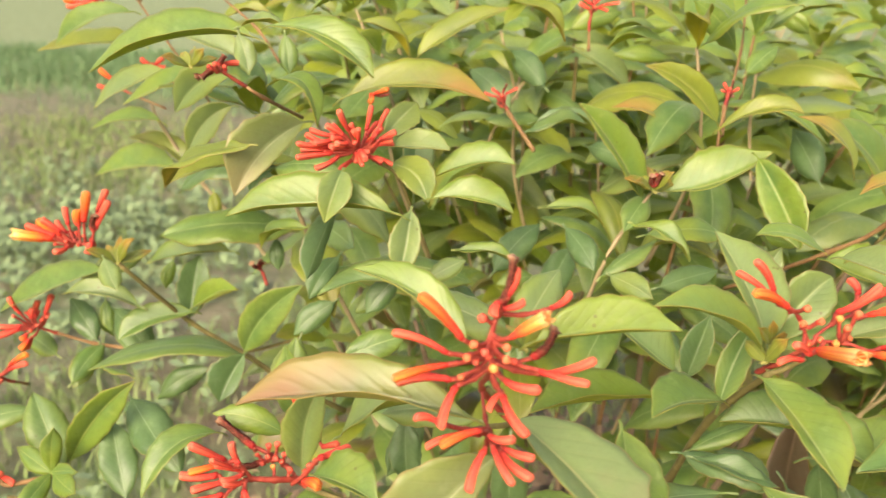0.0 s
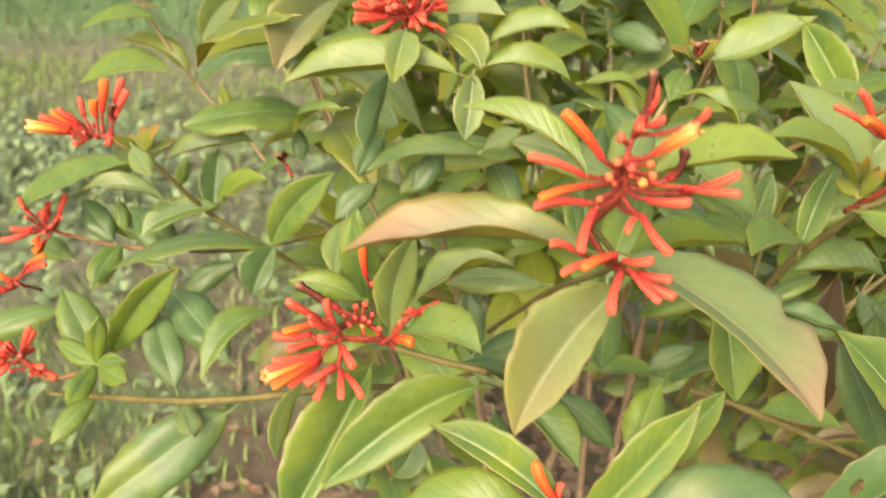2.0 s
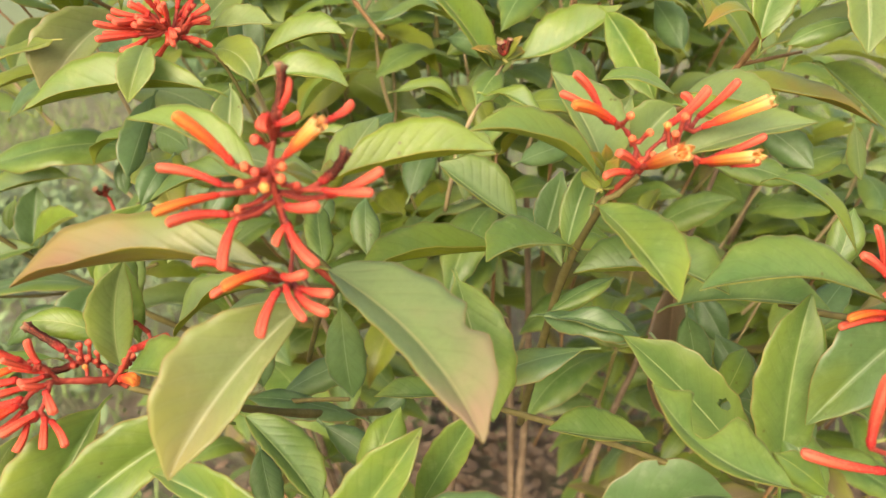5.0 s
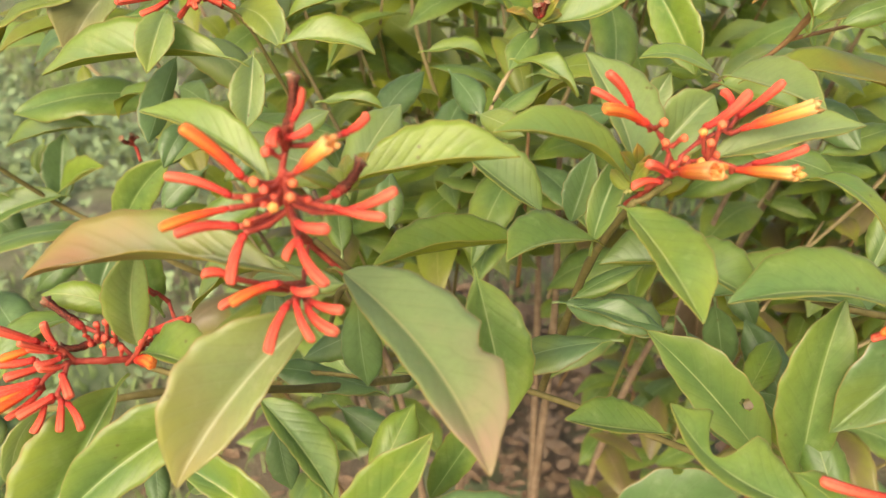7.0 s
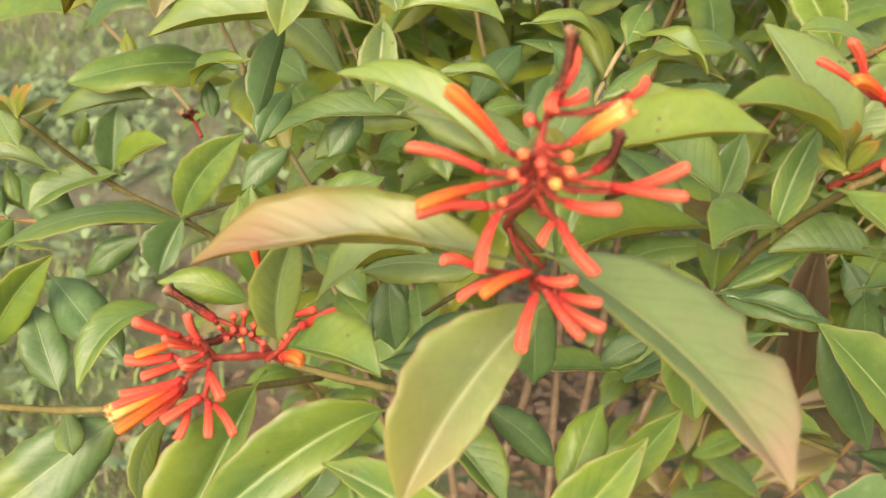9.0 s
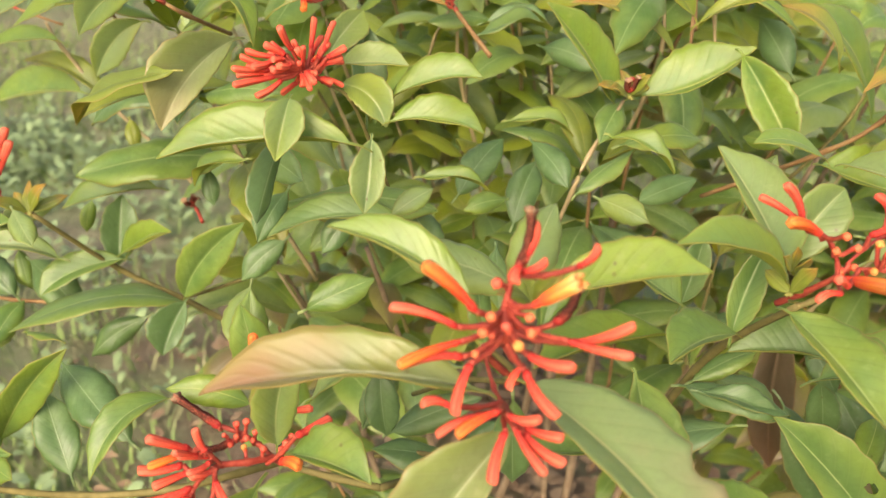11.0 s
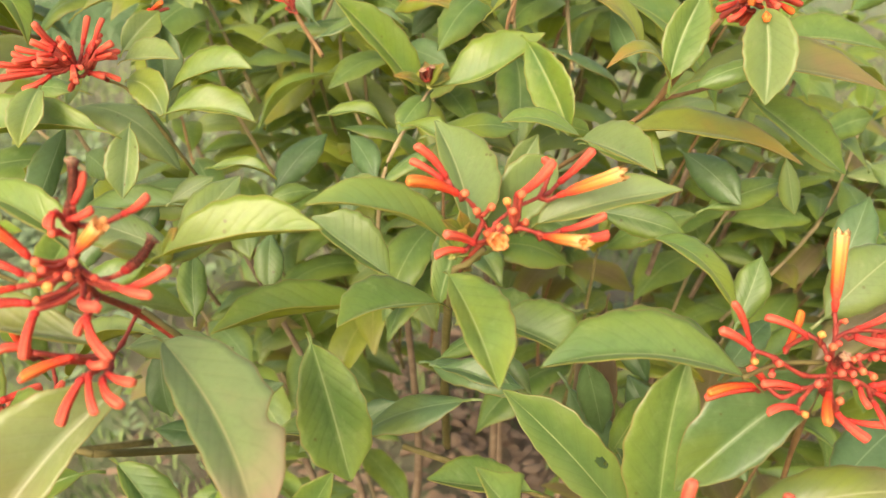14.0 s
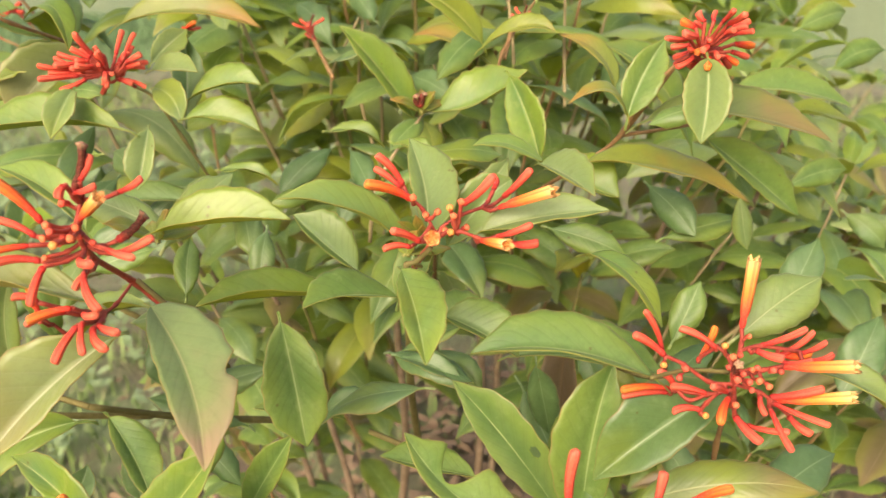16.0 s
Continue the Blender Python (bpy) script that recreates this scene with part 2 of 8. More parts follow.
STEM = {
    "twig": bark_material("twig_green", (0.155, 0.135, 0.045), (0.21, 0.175, 0.065)),
    "twig_red": bark_material("twig_red", (0.24, 0.135, 0.055), (0.30, 0.19, 0.085)),
    "twig_tan": bark_material("twig_tan", (0.32, 0.26, 0.13), (0.37, 0.29, 0.17)),
    "bark": bark_material("bark_brown", (0.19, 0.135, 0.085), (0.28, 0.21, 0.14), 90, 0.85),
    "stalk": bark_material("flower_stalk_red", (0.31, 0.045, 0.032), (0.43, 0.085, 0.052), 300, 0.5),
}
GRASS = bark_material("grass_blades_green", (0.13, 0.22, 0.06), (0.24, 0.33, 0.11), 30, 0.6, True)
DRY = bark_material("grass_blades_dry", (0.27, 0.25, 0.145), (0.22, 0.235, 0.115), 30, 0.8, True)
DARK_GRASS = bark_material("grass_blades_dark", (0.12, 0.21, 0.085), (0.16, 0.27, 0.12), 20, 0.6, True)
WEED = bark_material("weed_leaves", (0.19, 0.275, 0.12), (0.25, 0.335, 0.165), 60, 0.55, True)
LITTER = bark_material("dry_leaves", (0.165, 0.105, 0.06), (0.28, 0.20, 0.125), 80, 0.85, True)


def ground_material():
    m, nt, out = graph("lawn_and_soil")
    where = nt.nodes.new("ShaderNodeNewGeometry").outputs["Position"]
    sep = nt.nodes.new("ShaderNodeSeparateXYZ")
    link(nt, where, sep.inputs[0])
    far = val(nt, "ADD", sep.outputs[1], val(nt, "MULTIPLY", val(nt, "SUBTRACT", noisy(nt, where, 1.1, 3), 0.5), 1.6))
    big, mid, fine = noisy(nt, where, 2.2, 4), noisy(nt, where, 14, 5, 0.65), noisy(nt, where, 120, 4, 0.7)
    soil = blend(nt, ramp(nt, mid, 0.35, 0.68), (0.183, 0.174, 0.104), (0.261, 0.248, 0.161))
    soil = blend(nt, val(nt, "MULTIPLY", ramp(nt, fine, 0.5, 0.72), 0.5), soil, (0.14, 0.10, 0.06))
    grass = blend(nt, ramp(nt, mid, 0.35, 0.68), (0.144, 0.204, 0.083), (0.209, 0.257, 0.122))
    grass = blend(nt, val(nt, "MULTIPLY", ramp(nt, fine, 0.45, 0.7), 0.45), grass, (0.13, 0.19, 0.06))
    lawn = blend(nt, ramp(nt, mid, 0.3, 0.7), (0.213, 0.274, 0.131), (0.261, 0.322, 0.165))
    # humus and rotting leaves under the shrub
    reach = nt.nodes.new("ShaderNodeVectorMath")
    reach.operation = "DISTANCE"
    link(nt, where, reach.inputs[0])
    reach.inputs[1].default_value = (0.2, 1.0, 0.0)
    humus = ramp(nt, val(nt, "ADD", reach.outputs["Value"], val(nt, "MULTIPLY", val(nt, "SUBTRACT", mid, 0.5), 0.8)), 0.8, 1.9, 1.0, 0.0)
    soil = blend(nt, val(nt, "MULTIPLY", humus, 0.9), soil, blend(nt, ramp(nt, fine, 0.4, 0.65), (0.15, 0.10, 0.062), (0.22, 0.155, 0.10)))
    cover = ramp(nt, big, 0.40, 0.64)
    col = blend(nt, cover, soil, grass)
    path = val(nt, "MULTIPLY", ramp(nt, far, 3.7, 4.2), ramp(nt, far, 5.0, 5.4, 1.0, 0.0))
    col = blend(nt, val(nt, "MULTIPLY", path, 0.75), col, soil)
    col = blend(nt, ramp(nt, far, 5.2, 5.9), col, lawn)
    bump = nt.nodes.new("ShaderNodeBump")
    bump.inputs["Strength"].default_value, bump.inputs["Distance"].default_value = 0.8, 0.02
    link(nt, val(nt, "ADD", mid, fine), bump.inputs["Height"])
    p = nt.nodes.new("ShaderNodeBsdfPrincipled")
    link(nt, col, p.inputs["Base Color"])
    p.inputs["Roughness"].default_value = 0.9
    link(nt, bump.outputs[0], p.inputs["Normal"])
    link(nt, p.outputs[0], out.inputs[0])
    return m


# ---- ground ----
def mesh_object(name, verts, faces, mats, parent=None, m=None, uvs=None, slots=None, smooth=True):
    me = bpy.data.meshes.new(name)
    me.from_pydata(verts, [], faces)
    for mat in mats:
        me.materials.append(mat)
    if uvs is not None:
        layer = me.uv_layers.new(name="UVMap")
        idx = np.empty(len(me.loops), dtype=np.int32)
        me.loops.foreach_get("vertex_index", idx)
        layer.data.foreach_set("uv", np.asarray(uvs, dtype=np.float32)[idx].ravel())
    if slots is not None:
        me.polygons.foreach_set("material_index", np.asarray(slots, dtype=np.int32))
    if smooth:
        me.polygons.foreach_set("use_smooth", np.ones(len(me.polygons), dtype=bool))
    me.update()
    ob = new(name, me)
    if m is not None:
        ob.matrix_basis = m
    ob.parent = parent
    return ob


def ground_sheet():
    xs = np.concatenate([-np.geomspace(900, 3.2, 14), np.linspace(-3, 3, 61), np.geomspace(3.2, 900, 14)])
    ys = np.concatenate([-np.geomspace(900, 1.2, 14), np.linspace(-1, 7, 81), np.geomspace(7.4, 1500, 16)])
    verts = []
    for y in ys:
        for x in xs:
            near = max(0.0, 1 - max(abs(x) / 40, abs(y) / 40))
            z = 0.035 * noise.noise((x * 1.3, y * 1.3, 0.0)) + 0.014 * noise.noise((x * 5, y * 5, 3.0))
            verts.append((x, y, z * near - 0.012))
    w = len(xs)
    faces = [(j * w + i, j * w + i + 1, (j + 1) * w + i + 1, (j + 1) * w + i) for j in range(len(ys) - 1) for i in range(w - 1)]
    ob = mesh_object("ground", verts, faces, [ground_material()])
    return tagged(ob, "patchy pale lawn with dry soil and sparse grass", "ground", kind="structure")


ground_sheet()
rng = random.Random(7)


def blades(name, label, count, box, height, mat, lean=0.5, clump=0.0, bare=0.0):
    """One sheet of separate grass blades, each a bent tapering strip."""
    verts, faces = [], []
    (x0, x1), (y0, y1) = box
    while len(faces) < count * 2:
        x, y = rng.uniform(x0, x1), rng.uniform(y0, y1)
        if min(x - x0, x1 - x, y - y0) < rng.random() * 1.2:
            continue
        if bare and math.hypot(x - 0.4, y - 1.0) < bare * rng.uniform(0.75, 1.2):
            continue
        if clump and noise.noise((x * 1.8, y * 1.8, 9.0)) < clump * rng.uniform(-1, 1):
            continue
        h, a, w = height * rng.uniform(0.4, 1.15), rng.uniform(0, 6.283), rng.uniform(0.0016, 0.0035) * (1 + height * 4)
        l = h * lean * rng.uniform(0.3, 1.5)
        c, s, k = math.cos(a), math.sin(a), len(verts)
        for f, g in ((0, 0), (0.55, 0.35)):
            for side in (-1, 1):
                verts.append((x + c * l * g - s * w * side * (1 - 0.4 * f), y + s * l * g + c * w * side * (1 - 0.4 * f), h * f - 0.02))
        verts.append((x + c * l, y + s * l, h * 0.9 - 0.02))
        faces += [(k, k + 1, k + 3, k + 2), (k + 2, k + 3, k + 4)]
    return tagged(mesh_object(name, verts, faces, [mat]), label, "grass", kind="stuff")


blades("grass", "short green grass blades scattered over soil", 42000, ((-4.0, 3.4), (-2.0, 5.0)), 0.07, GRASS, clump=0.7, bare=0.75)
blades("dry_grass", "dry straw-coloured grass blades lying on soil", 24000, ((-4.0, 3.4), (-2.0, 6.0)), 0.055, DRY, lean=1.2, bare=0.6)
blades("tall_grass", "strip of darker taller grass behind the path", 22000, ((-7.0, 1.0), (5.0, 7.0)), 0.11, DARK_GRASS)


def rosettes():
    """Low broad-leaved weeds growing in patches on the lawn."""
    verts, faces = [], []
    for _ in range(620):
        cx, cy = rng.gauss(-1.35, 0.55), rng.gauss(3.0, 0.42)
        if rng.random() < 0.16:
            cx, cy = rng.uniform(-1.6, -0.4), rng.uniform(1.2, 2.6)
        for _ in range(rng.randint(5, 11)):
            a, l, up, k = rng.uniform(0, 6.283), rng.uniform(0.016, 0.046), rng.uniform(0.3, 1.0), len(verts)
            w, c, s, z0 = l * rng.uniform(0.22, 0.36), math.cos(a), math.sin(a), rng.uniform(0, 0.06)
            for f, g, h in ((0.1, 0.25, 0.1), (0.5, 1.0, 0.5), (0.8, 0.7, 0.62)):
                for side in (-1, 1):
                    verts.append((cx + c * l * f - s * w * g * side, cy + s * l * f + c * w * g * side, z0 + l * up * h))
            verts.append((cx + c * l, cy + s * l, z0 + l * up * 0.6))
            faces += [(k, k + 1, k + 3, k + 2), (k + 2, k + 3, k + 5, k + 4), (k + 4, k + 5, k + 6)]
    return tagged(mesh_object("weeds", verts, faces, [WEED]), "low leafy green weeds growing on the lawn", "weeds", kind="stuff")


def litter():
    """Curled dry leaves fallen under the shrub."""
    verts, faces = [], []
    for _ in range(3600):
        x, y = rng.gauss(0.38, 0.36), rng.uniform(0.35, 2.0)
        a, l, k = rng.uniform(0, 6.283), rng.uniform(0.015, 0.045), len(verts)
        w, c, s, curl, z = l * rng.uniform(0.22, 0.4), math.cos(a), math.sin(a), rng.uniform(-0.3, 0.6), rng.uniform(0.0, 0.03)
        for f, g in ((0, 0.1), (0.3, 0.9), (0.65, 0.8), (1, 0.05)):
            for side in (-1, 0, 1):
                verts.append((x + c * l * f - s * w * g * side, y + s * l * f + c * w * g * side, z + l * curl * (abs(side) * g * 0.6 + (f - 0.5) ** 2)))
        for r in range(3):
            for q in range(2):
                i = k + r * 3 + q
                faces.append((i, i + 1, i + 4, i + 3))
    return tagged(mesh_object("leaf_litter", verts, faces, [LITTER]), "brown curled dry leaves fallen under the shrub", "leaf litter", kind="stuff")


rosettes()
litter()

# ---- the shrub ----
shrub = tagged(new("firebush"), "flowering firebush shrub with green leaves and red-orange tubular flowers", "shrub")
shrub.location = (0.18, 0.85, 0.0)
HOME = Matrix.Translation(-shrub.location)


def blade_grid(length, width, arch, fold, seed, bite=None, lift=(0.0, 1.0), along=30, across=10, thick=0.00035, holes=()):
    """One leaf with a midrib along y: vertices, faces, uvs and material slots. lift: the way in which the midrib arches,
    across and off the blade; bite: (where, side, how deep); holes: (where, across, radius in metres)."""
    r = random.Random(seed)
    wave, ph, twist = r.uniform(0.025, 0.085), r.uniform(0, 6.28), r.uniform(-0.6, 0.6)
    sway, curl, open_ = r.uniform(-0.03, 0.03), r.uniform(0.6, 1.2) * (0.35 if fold > 0.3 else 1.0), 2.1 * fold + r.uniform(0.05, 0.22)
    peak, nod = r.uniform(0.85, 1.15), r.uniform(-0.015, 0.04)
    girth = r.uniform(0.66, 0.84)
    widest = girth / (girth + 0.76)
    peak_width = widest ** girth * (1 - widest) ** 0.76
    ribs, rolled = r.uniform(7.5, 9.5), r.uniform(0.03, 0.16)
    top, uvs = [], []
    stalk = 2 if thick else 0  # rows of the thin leaf stalk
    for j in range(-stalk, along + 1):
        v = j / along
        if j < 0:
            for i in range(across + 1):
                u = 2 * i / across - 1
                top.append((u * 0.0008, 0.07 * j * length, -0.012 * length * j * j + 0.0006 * (1 - u * u)))
                uvs.append((0.5, 0.0))
            continue
        half = 0.5 * width * (v ** girth * (1 - v) ** 0.76) / peak_width
        drip = min(1.0, max(0.0, (v - 0.76) / 0.22))  # the tip draws out
        half *= 1 - 0.40 * drip * drip * (3 - 2 * drip)
        half = max(half, width * 0.025 * (1 - v) + 0.00025)
        rise = arch * length * 4.2 * (v ** peak) * (1 - v)
        xc = sway * length * math.sin(math.pi * v) + lift[0] * rise
        hook = max(0.0, (v - 0.62) / 0.38) ** 2 * length * nod
        zc = lift[1] * (rise - hook)
        xc -= lift[0] * hook
        roll = twist * (v - 0.35)
        for i in range(across + 1):
            u = 2 * i / across - 1
            reach = half
            if bite and u * bite[1] > 0:
                reach *= 1 - bite[2] * 2.2 * max(0.0, 1 - ((v - bite[0]) / (0.16 + 0.1 * bite[2])) ** 2)
            reach *= 1 + 0.03 * math.sin(v * 40 + ph) * abs(u)
            lean = open_ * (0.6 + 0.6 * v) - 0.5 * curl * abs(u)
            x, z = u * reach * math.cos(lean), abs(u) * reach * math.sin(lean)
            z += wave * width * u * u * math.sin(v * 11 + ph + (2 if u > 0 else 0))
            z -= rolled * reach * max(0.0, (abs(u) - 0.6) / 0.4) ** 2  # margin rolled under
            z += 0.005 * width * math.sin(6.2832 * (ribs * v - 2.6 * abs(u))) * abs(u) * (1.1 - abs(u)) * (1 - v)  # puckered between the veins
            x, z = x * math.cos(roll) - z * math.sin(roll), x * math.sin(roll) + z * math.cos(roll)
            top.append((xc + x, v * length, zc + z))
            uvs.append((u * 0.5 + 0.5, v))
    w, n = across + 1, len(top)
    along += stalk
    faces, slots = [], []
    for j in range(along):
        for i in range(across):
            a = j * w + i
            v, u = (j - stalk + 0.5) / (along - stalk), 2 * (i + 0.5) / across - 1
            if any(math.hypot((v - hv) * length, (u - hu) * width * 0.42) < hr * (1 + 0.25 * math.sin(7 * u + 31 * v)) for hv, hu, hr in holes):
                continue
            faces.append((a, a + 1, a + w + 1, a + w))
            slots.append(0)
    if thick:
        under = [(x, y, z - thick) for x, y, z in top]
        faces += [tuple(n + k for k in reversed(f)) for f in faces]
        slots += [1] * len(slots)
        rim = [j * w for j in range(along, -1, -1)] + list(range(1, w)) + [j * w + across for j in range(1, along + 1)] + [along * w + i for i in range(across - 1, 0, -1)]
        for a, b in zip(rim, rim[1:] + rim[:1]):
            faces.append((b, a, n + a, n + b))
            slots.append(1)
        top, uvs = top + under, uvs + uvs
    return top, faces, uvs, slots


def lift_of(m, rise=None):
    """The way in which a leaf arches (upward if none is given), in the leaf's own x and z."""
    if rise:
        way = m.to_3x3().transposed() @ Vector(rise)
        k = math.hypot(way.x, way.z)
        return way.x / k, way.z / k
    up = m.to_3x3().transposed() @ Vector((0, -0.12, 1))
    x, z = 0.8 * up.x, 0.8 * up.z + 0.35
    k = max(math.hypot(x, z), 0.75)
    return x / k, z / k


def stand(base, tip, face):
    """The pose of a leaf that runs from base to tip with its upper side towards face."""
    b, along = Vector(base), (Vector(tip) - Vector(base))
    y = along.normalized()
    x = y.cross(Vector(face)).normalized()
    z = x.cross(y)
    return Matrix.Translation(b) @ Matrix((x, y, z)).transposed().to_4x4(), along.length


LABEL = {"bright": "bright yellow-green leaf", "pale": "pale grey-green leaf", "young": "yellow-green young leaf", "bronze": "leaf bronzed towards its tip", "blush": "pale green leaf blushing brown towards its tip", "bronze2": "pale leaf yellowing towards its tip", "orange": "green leaf flushed orange at the tip", "faded": "faded pale leaf browning at its tip", "olive": "olive leaf with a brown tip", "red": "dark reddish-brown old leaf"}
count = 0


def leaf(base, tip, face, width, arch, fold, tone, bite=None, holes=(), rise=None):
    global count
    count += 1
    m, length = stand(base, tip, face)
    fine = (54, 30) if holes else (30, 10)
    verts, faces, uvs, slots = blade_grid(length, width, arch, fold, count, bite, lift_of(m, rise), *fine, holes=holes)
    ob = mesh_object("leaf", verts, faces, [LEAF_TOP[tone], LEAF_UNDER[tone]], shrub, HOME @ m, uvs, slots)
    return tagged(ob, LABEL.get(tone, ""))


def blade(base, mid, tip, left, right, tone, bite=None, holes=()):
    """One leaf: its midrib bends from base through mid to tip, and its two halves reach from mid to left and to right,
    so that they may fold up or lie open. bite: (where, side, how deep); holes: (where, across, radius in metres)."""
    global count
    count += 1
    r = random.Random(count)
    b, m, p = Vector(base), Vector(mid), Vector(tip)
    bend = 2 * m - (b + p) / 2
    wings = {-1: Vector(left) - m, 1: Vector(right) - m}
    along, across = (96, 44) if holes else (32, 12)
    girth, wave, ph, bulge = r.uniform(0.66, 0.82), r.uniform(0.03, 0.09), r.uniform(0, 6.28), r.uniform(0.03, 0.09)
    ribs, thick, shut = r.uniform(7.5, 9.5), 0.00035, r.uniform(0.0, 0.2)
    widest = girth / (girth + 0.74)
    most = widest ** girth * (1 - widest) ** 0.74
    size = (p - b).length
    top, low, uvs = [], [], []
    stalk = 2
    for j in range(-stalk, along + 1):
        v = j / along
        g = max(v, 0.0)
        way = ((bend - b) * (1 - g) + (p - bend) * g).normalized()
        spine = b * (1 - g) ** 2 + bend * (2 * g * (1 - g)) + p * g * g
        if j < 0:
            spine = b + way * (0.06 * j * size) + Vector((0, 0, -0.010 * size * j * j))
        reach = (g ** girth * (1 - g) ** 0.74) / most
        drip = min(1.0, max(0.0, (g - 0.76) / 0.22))  # the tip draws out
        reach = max(reach * (1 - 0.40 * drip * drip * (3 - 2 * drip)), 0.03 * (1 - g) + 0.01)
        both = wings[1].length * wings[-1].length and (wings[1].normalized() + wings[-1].normalized())
        for i in range(across + 1):
            u = 2 * i / across - 1
            side, a = (1 if u >= 0 else -1), abs(u)
            d = wings[side] - way * wings[side].dot(way)
            h = d.length
            d.normalize()
            d = (d + both * (shut * (0.5 - g) * 0.6)).normalized()  # more shut at the base than at the tip
            n = (d.cross(way) * side).normalized()
            k = h * reach
            if j < 0:
                k = 0.0008
            elif bite and u * bite[1] > 0:
                k *= 1 - bite[2] * 2.2 * max(0.0, 1 - ((g - bite[0]) / (0.04 + 0.3 * bite[2])) ** 2)
            k *= 1 + 0.03 * math.sin(g * 40 + ph) * a
            off = bulge * 4 * a * (1 - 0.85 * a) * k
            if j >= 0:
                off += wave * h * a * a * math.sin(g * 11 + ph + (2 if u > 0 else 0)) * min(1.0, 2.5 * (1 - g))
                off += 0.008 * h * math.sin(6.2832 * (ribs * g - 2.6 * a)) * a * (1.1 - a) * (1 - g)
            q = spine + d * (a * k) + n * off - b
            top.append(tuple(q))
            low.append(tuple(q - n * thick))
            uvs.append((u * 0.5 + 0.5, g))
    w, total, rows = across + 1, len(top), along + stalk
    faces, slots = [], []
    for j in range(rows):
        for i in range(across):
            v, u = (j - stalk + 0.5) / along, 2 * (i + 0.5) / across - 1
            if any(math.hypot((v - hv) * size, (u - hu) * wings[1 if u > 0 else -1].length) < hr * (1 + 0.25 * math.sin(7 * u + 31 * v)) for hv, hu, hr in holes):
                continue
            k = j * w + i
            faces.append((k, k + 1, k + w + 1, k + w))
            slots.append(0)
    faces += [tuple(total + k for k in reversed(f)) for f in faces]
    slots += [1] * len(slots)
    rim = [j * w for j in range(rows, -1, -1)] + list(range(1, w)) + [j * w + across for j in range(1, rows + 1)] + [rows * w + i for i in range(across - 1, 0, -1)]
    for k, q in zip(rim, rim[1:] + rim[:1]):
        faces.append((q, k, total + k, total + q))
        slots.append(1)
    ob = mesh_object("leaf", top + low, faces, [LEAF_TOP[tone], LEAF_UNDER[tone]], shrub, HOME @ Matrix.Translation(b), uvs + uvs, slots)
    return tagged(ob, LABEL.get(tone, ""))


def tube(points, radii, sides=7):
    """A round stem through the points, bent smoothly, with closed ends."""
    pts = [Vector(p) for p in points]
    fine, rad = [], []
    for i in range(len(pts) - 1):
        p0, p1, p2, p3 = pts[max(i - 1, 0)], pts[i], pts[i + 1], pts[min(i + 2, len(pts) - 1)]
        for k in range(5):
            t = k / 5
            fine.append(0.5 * ((2 * p1) + (p2 - p0) * t + (2 * p0 - 5 * p1 + 4 * p2 - p3) * t * t + (3 * p1 - p0 - 3 * p2 + p3) * t ** 3))
            rad.append(radii[i] + (radii[i + 1] - radii[i]) * t + (0.00045 if k == 0 and i else 0))
    fine.append(pts[-1])
    rad.append(radii[-1])
    verts, faces = [], []
    for i, p in enumerate(fine):
        d = (fine[min(i + 1, len(fine) - 1)] - fine[max(i - 1, 0)]).normalized()
        x = d.cross(Vector((0.3, 0.2, 1)) if abs(d.z) < 0.9 else Vector((1, 0.2, 0))).normalized()
        y = d.cross(x)
        for s in range(sides):
            a = 6.2832 * s / sides
            verts.append(tuple(p + (x * math.cos(a) + y * math.sin(a)) * rad[i]))
    for i in range(len(fine) - 1):
        for s in range(sides):
            a, b = i * sides + s, i * sides + (s + 1) % sides
            faces.append((a, b, b + sides, a + sides))
    faces.append(tuple(range(sides))[::-1])
    faces.append(tuple(len(verts) - sides + s for s in range(sides)))
    return verts, faces


def stem(points, r0, r1, skin, name="twig"):
    n = len(points) - 1
    verts, faces = tube(points, [r0 + (r1 - r0) * i / n for i in range(n + 1)])
    return mesh_object(name, verts, faces, [STEM[skin]], shrub, HOME)


def lathe(profile, sides=10, ribs=0.0, bow=0.0):
    """A round body on the y axis with five soft ribs, bowed sideways by bow."""
    verts, faces, uvs = [], [], []
    for v, r in profile:
        for s in range(sides):
            a = 6.2832 * s / sides
            k = r * (1 + ribs * math.cos(5 * a) * min(1.0, 3 * v))
            verts.append((k * math.cos(a) + bow * math.sin(3.1416 * v), v, k * math.sin(a) + 0.6 * bow * math.sin(2.2 * v)))
            uvs.append((s / sides, max(0.0, min(1.0, v))))
    for i in range(len(profile) - 1):
        for s in range(sides):
            a, b = i * sides + s, i * sides + (s + 1) % sides
            faces.append((a, a + sides, b + sides, b))
    faces.append(tuple(range(sides)))
    faces.append(tuple(len(verts) - sides + s for s in range(sides))[::-1])
    return verts, faces, uvs


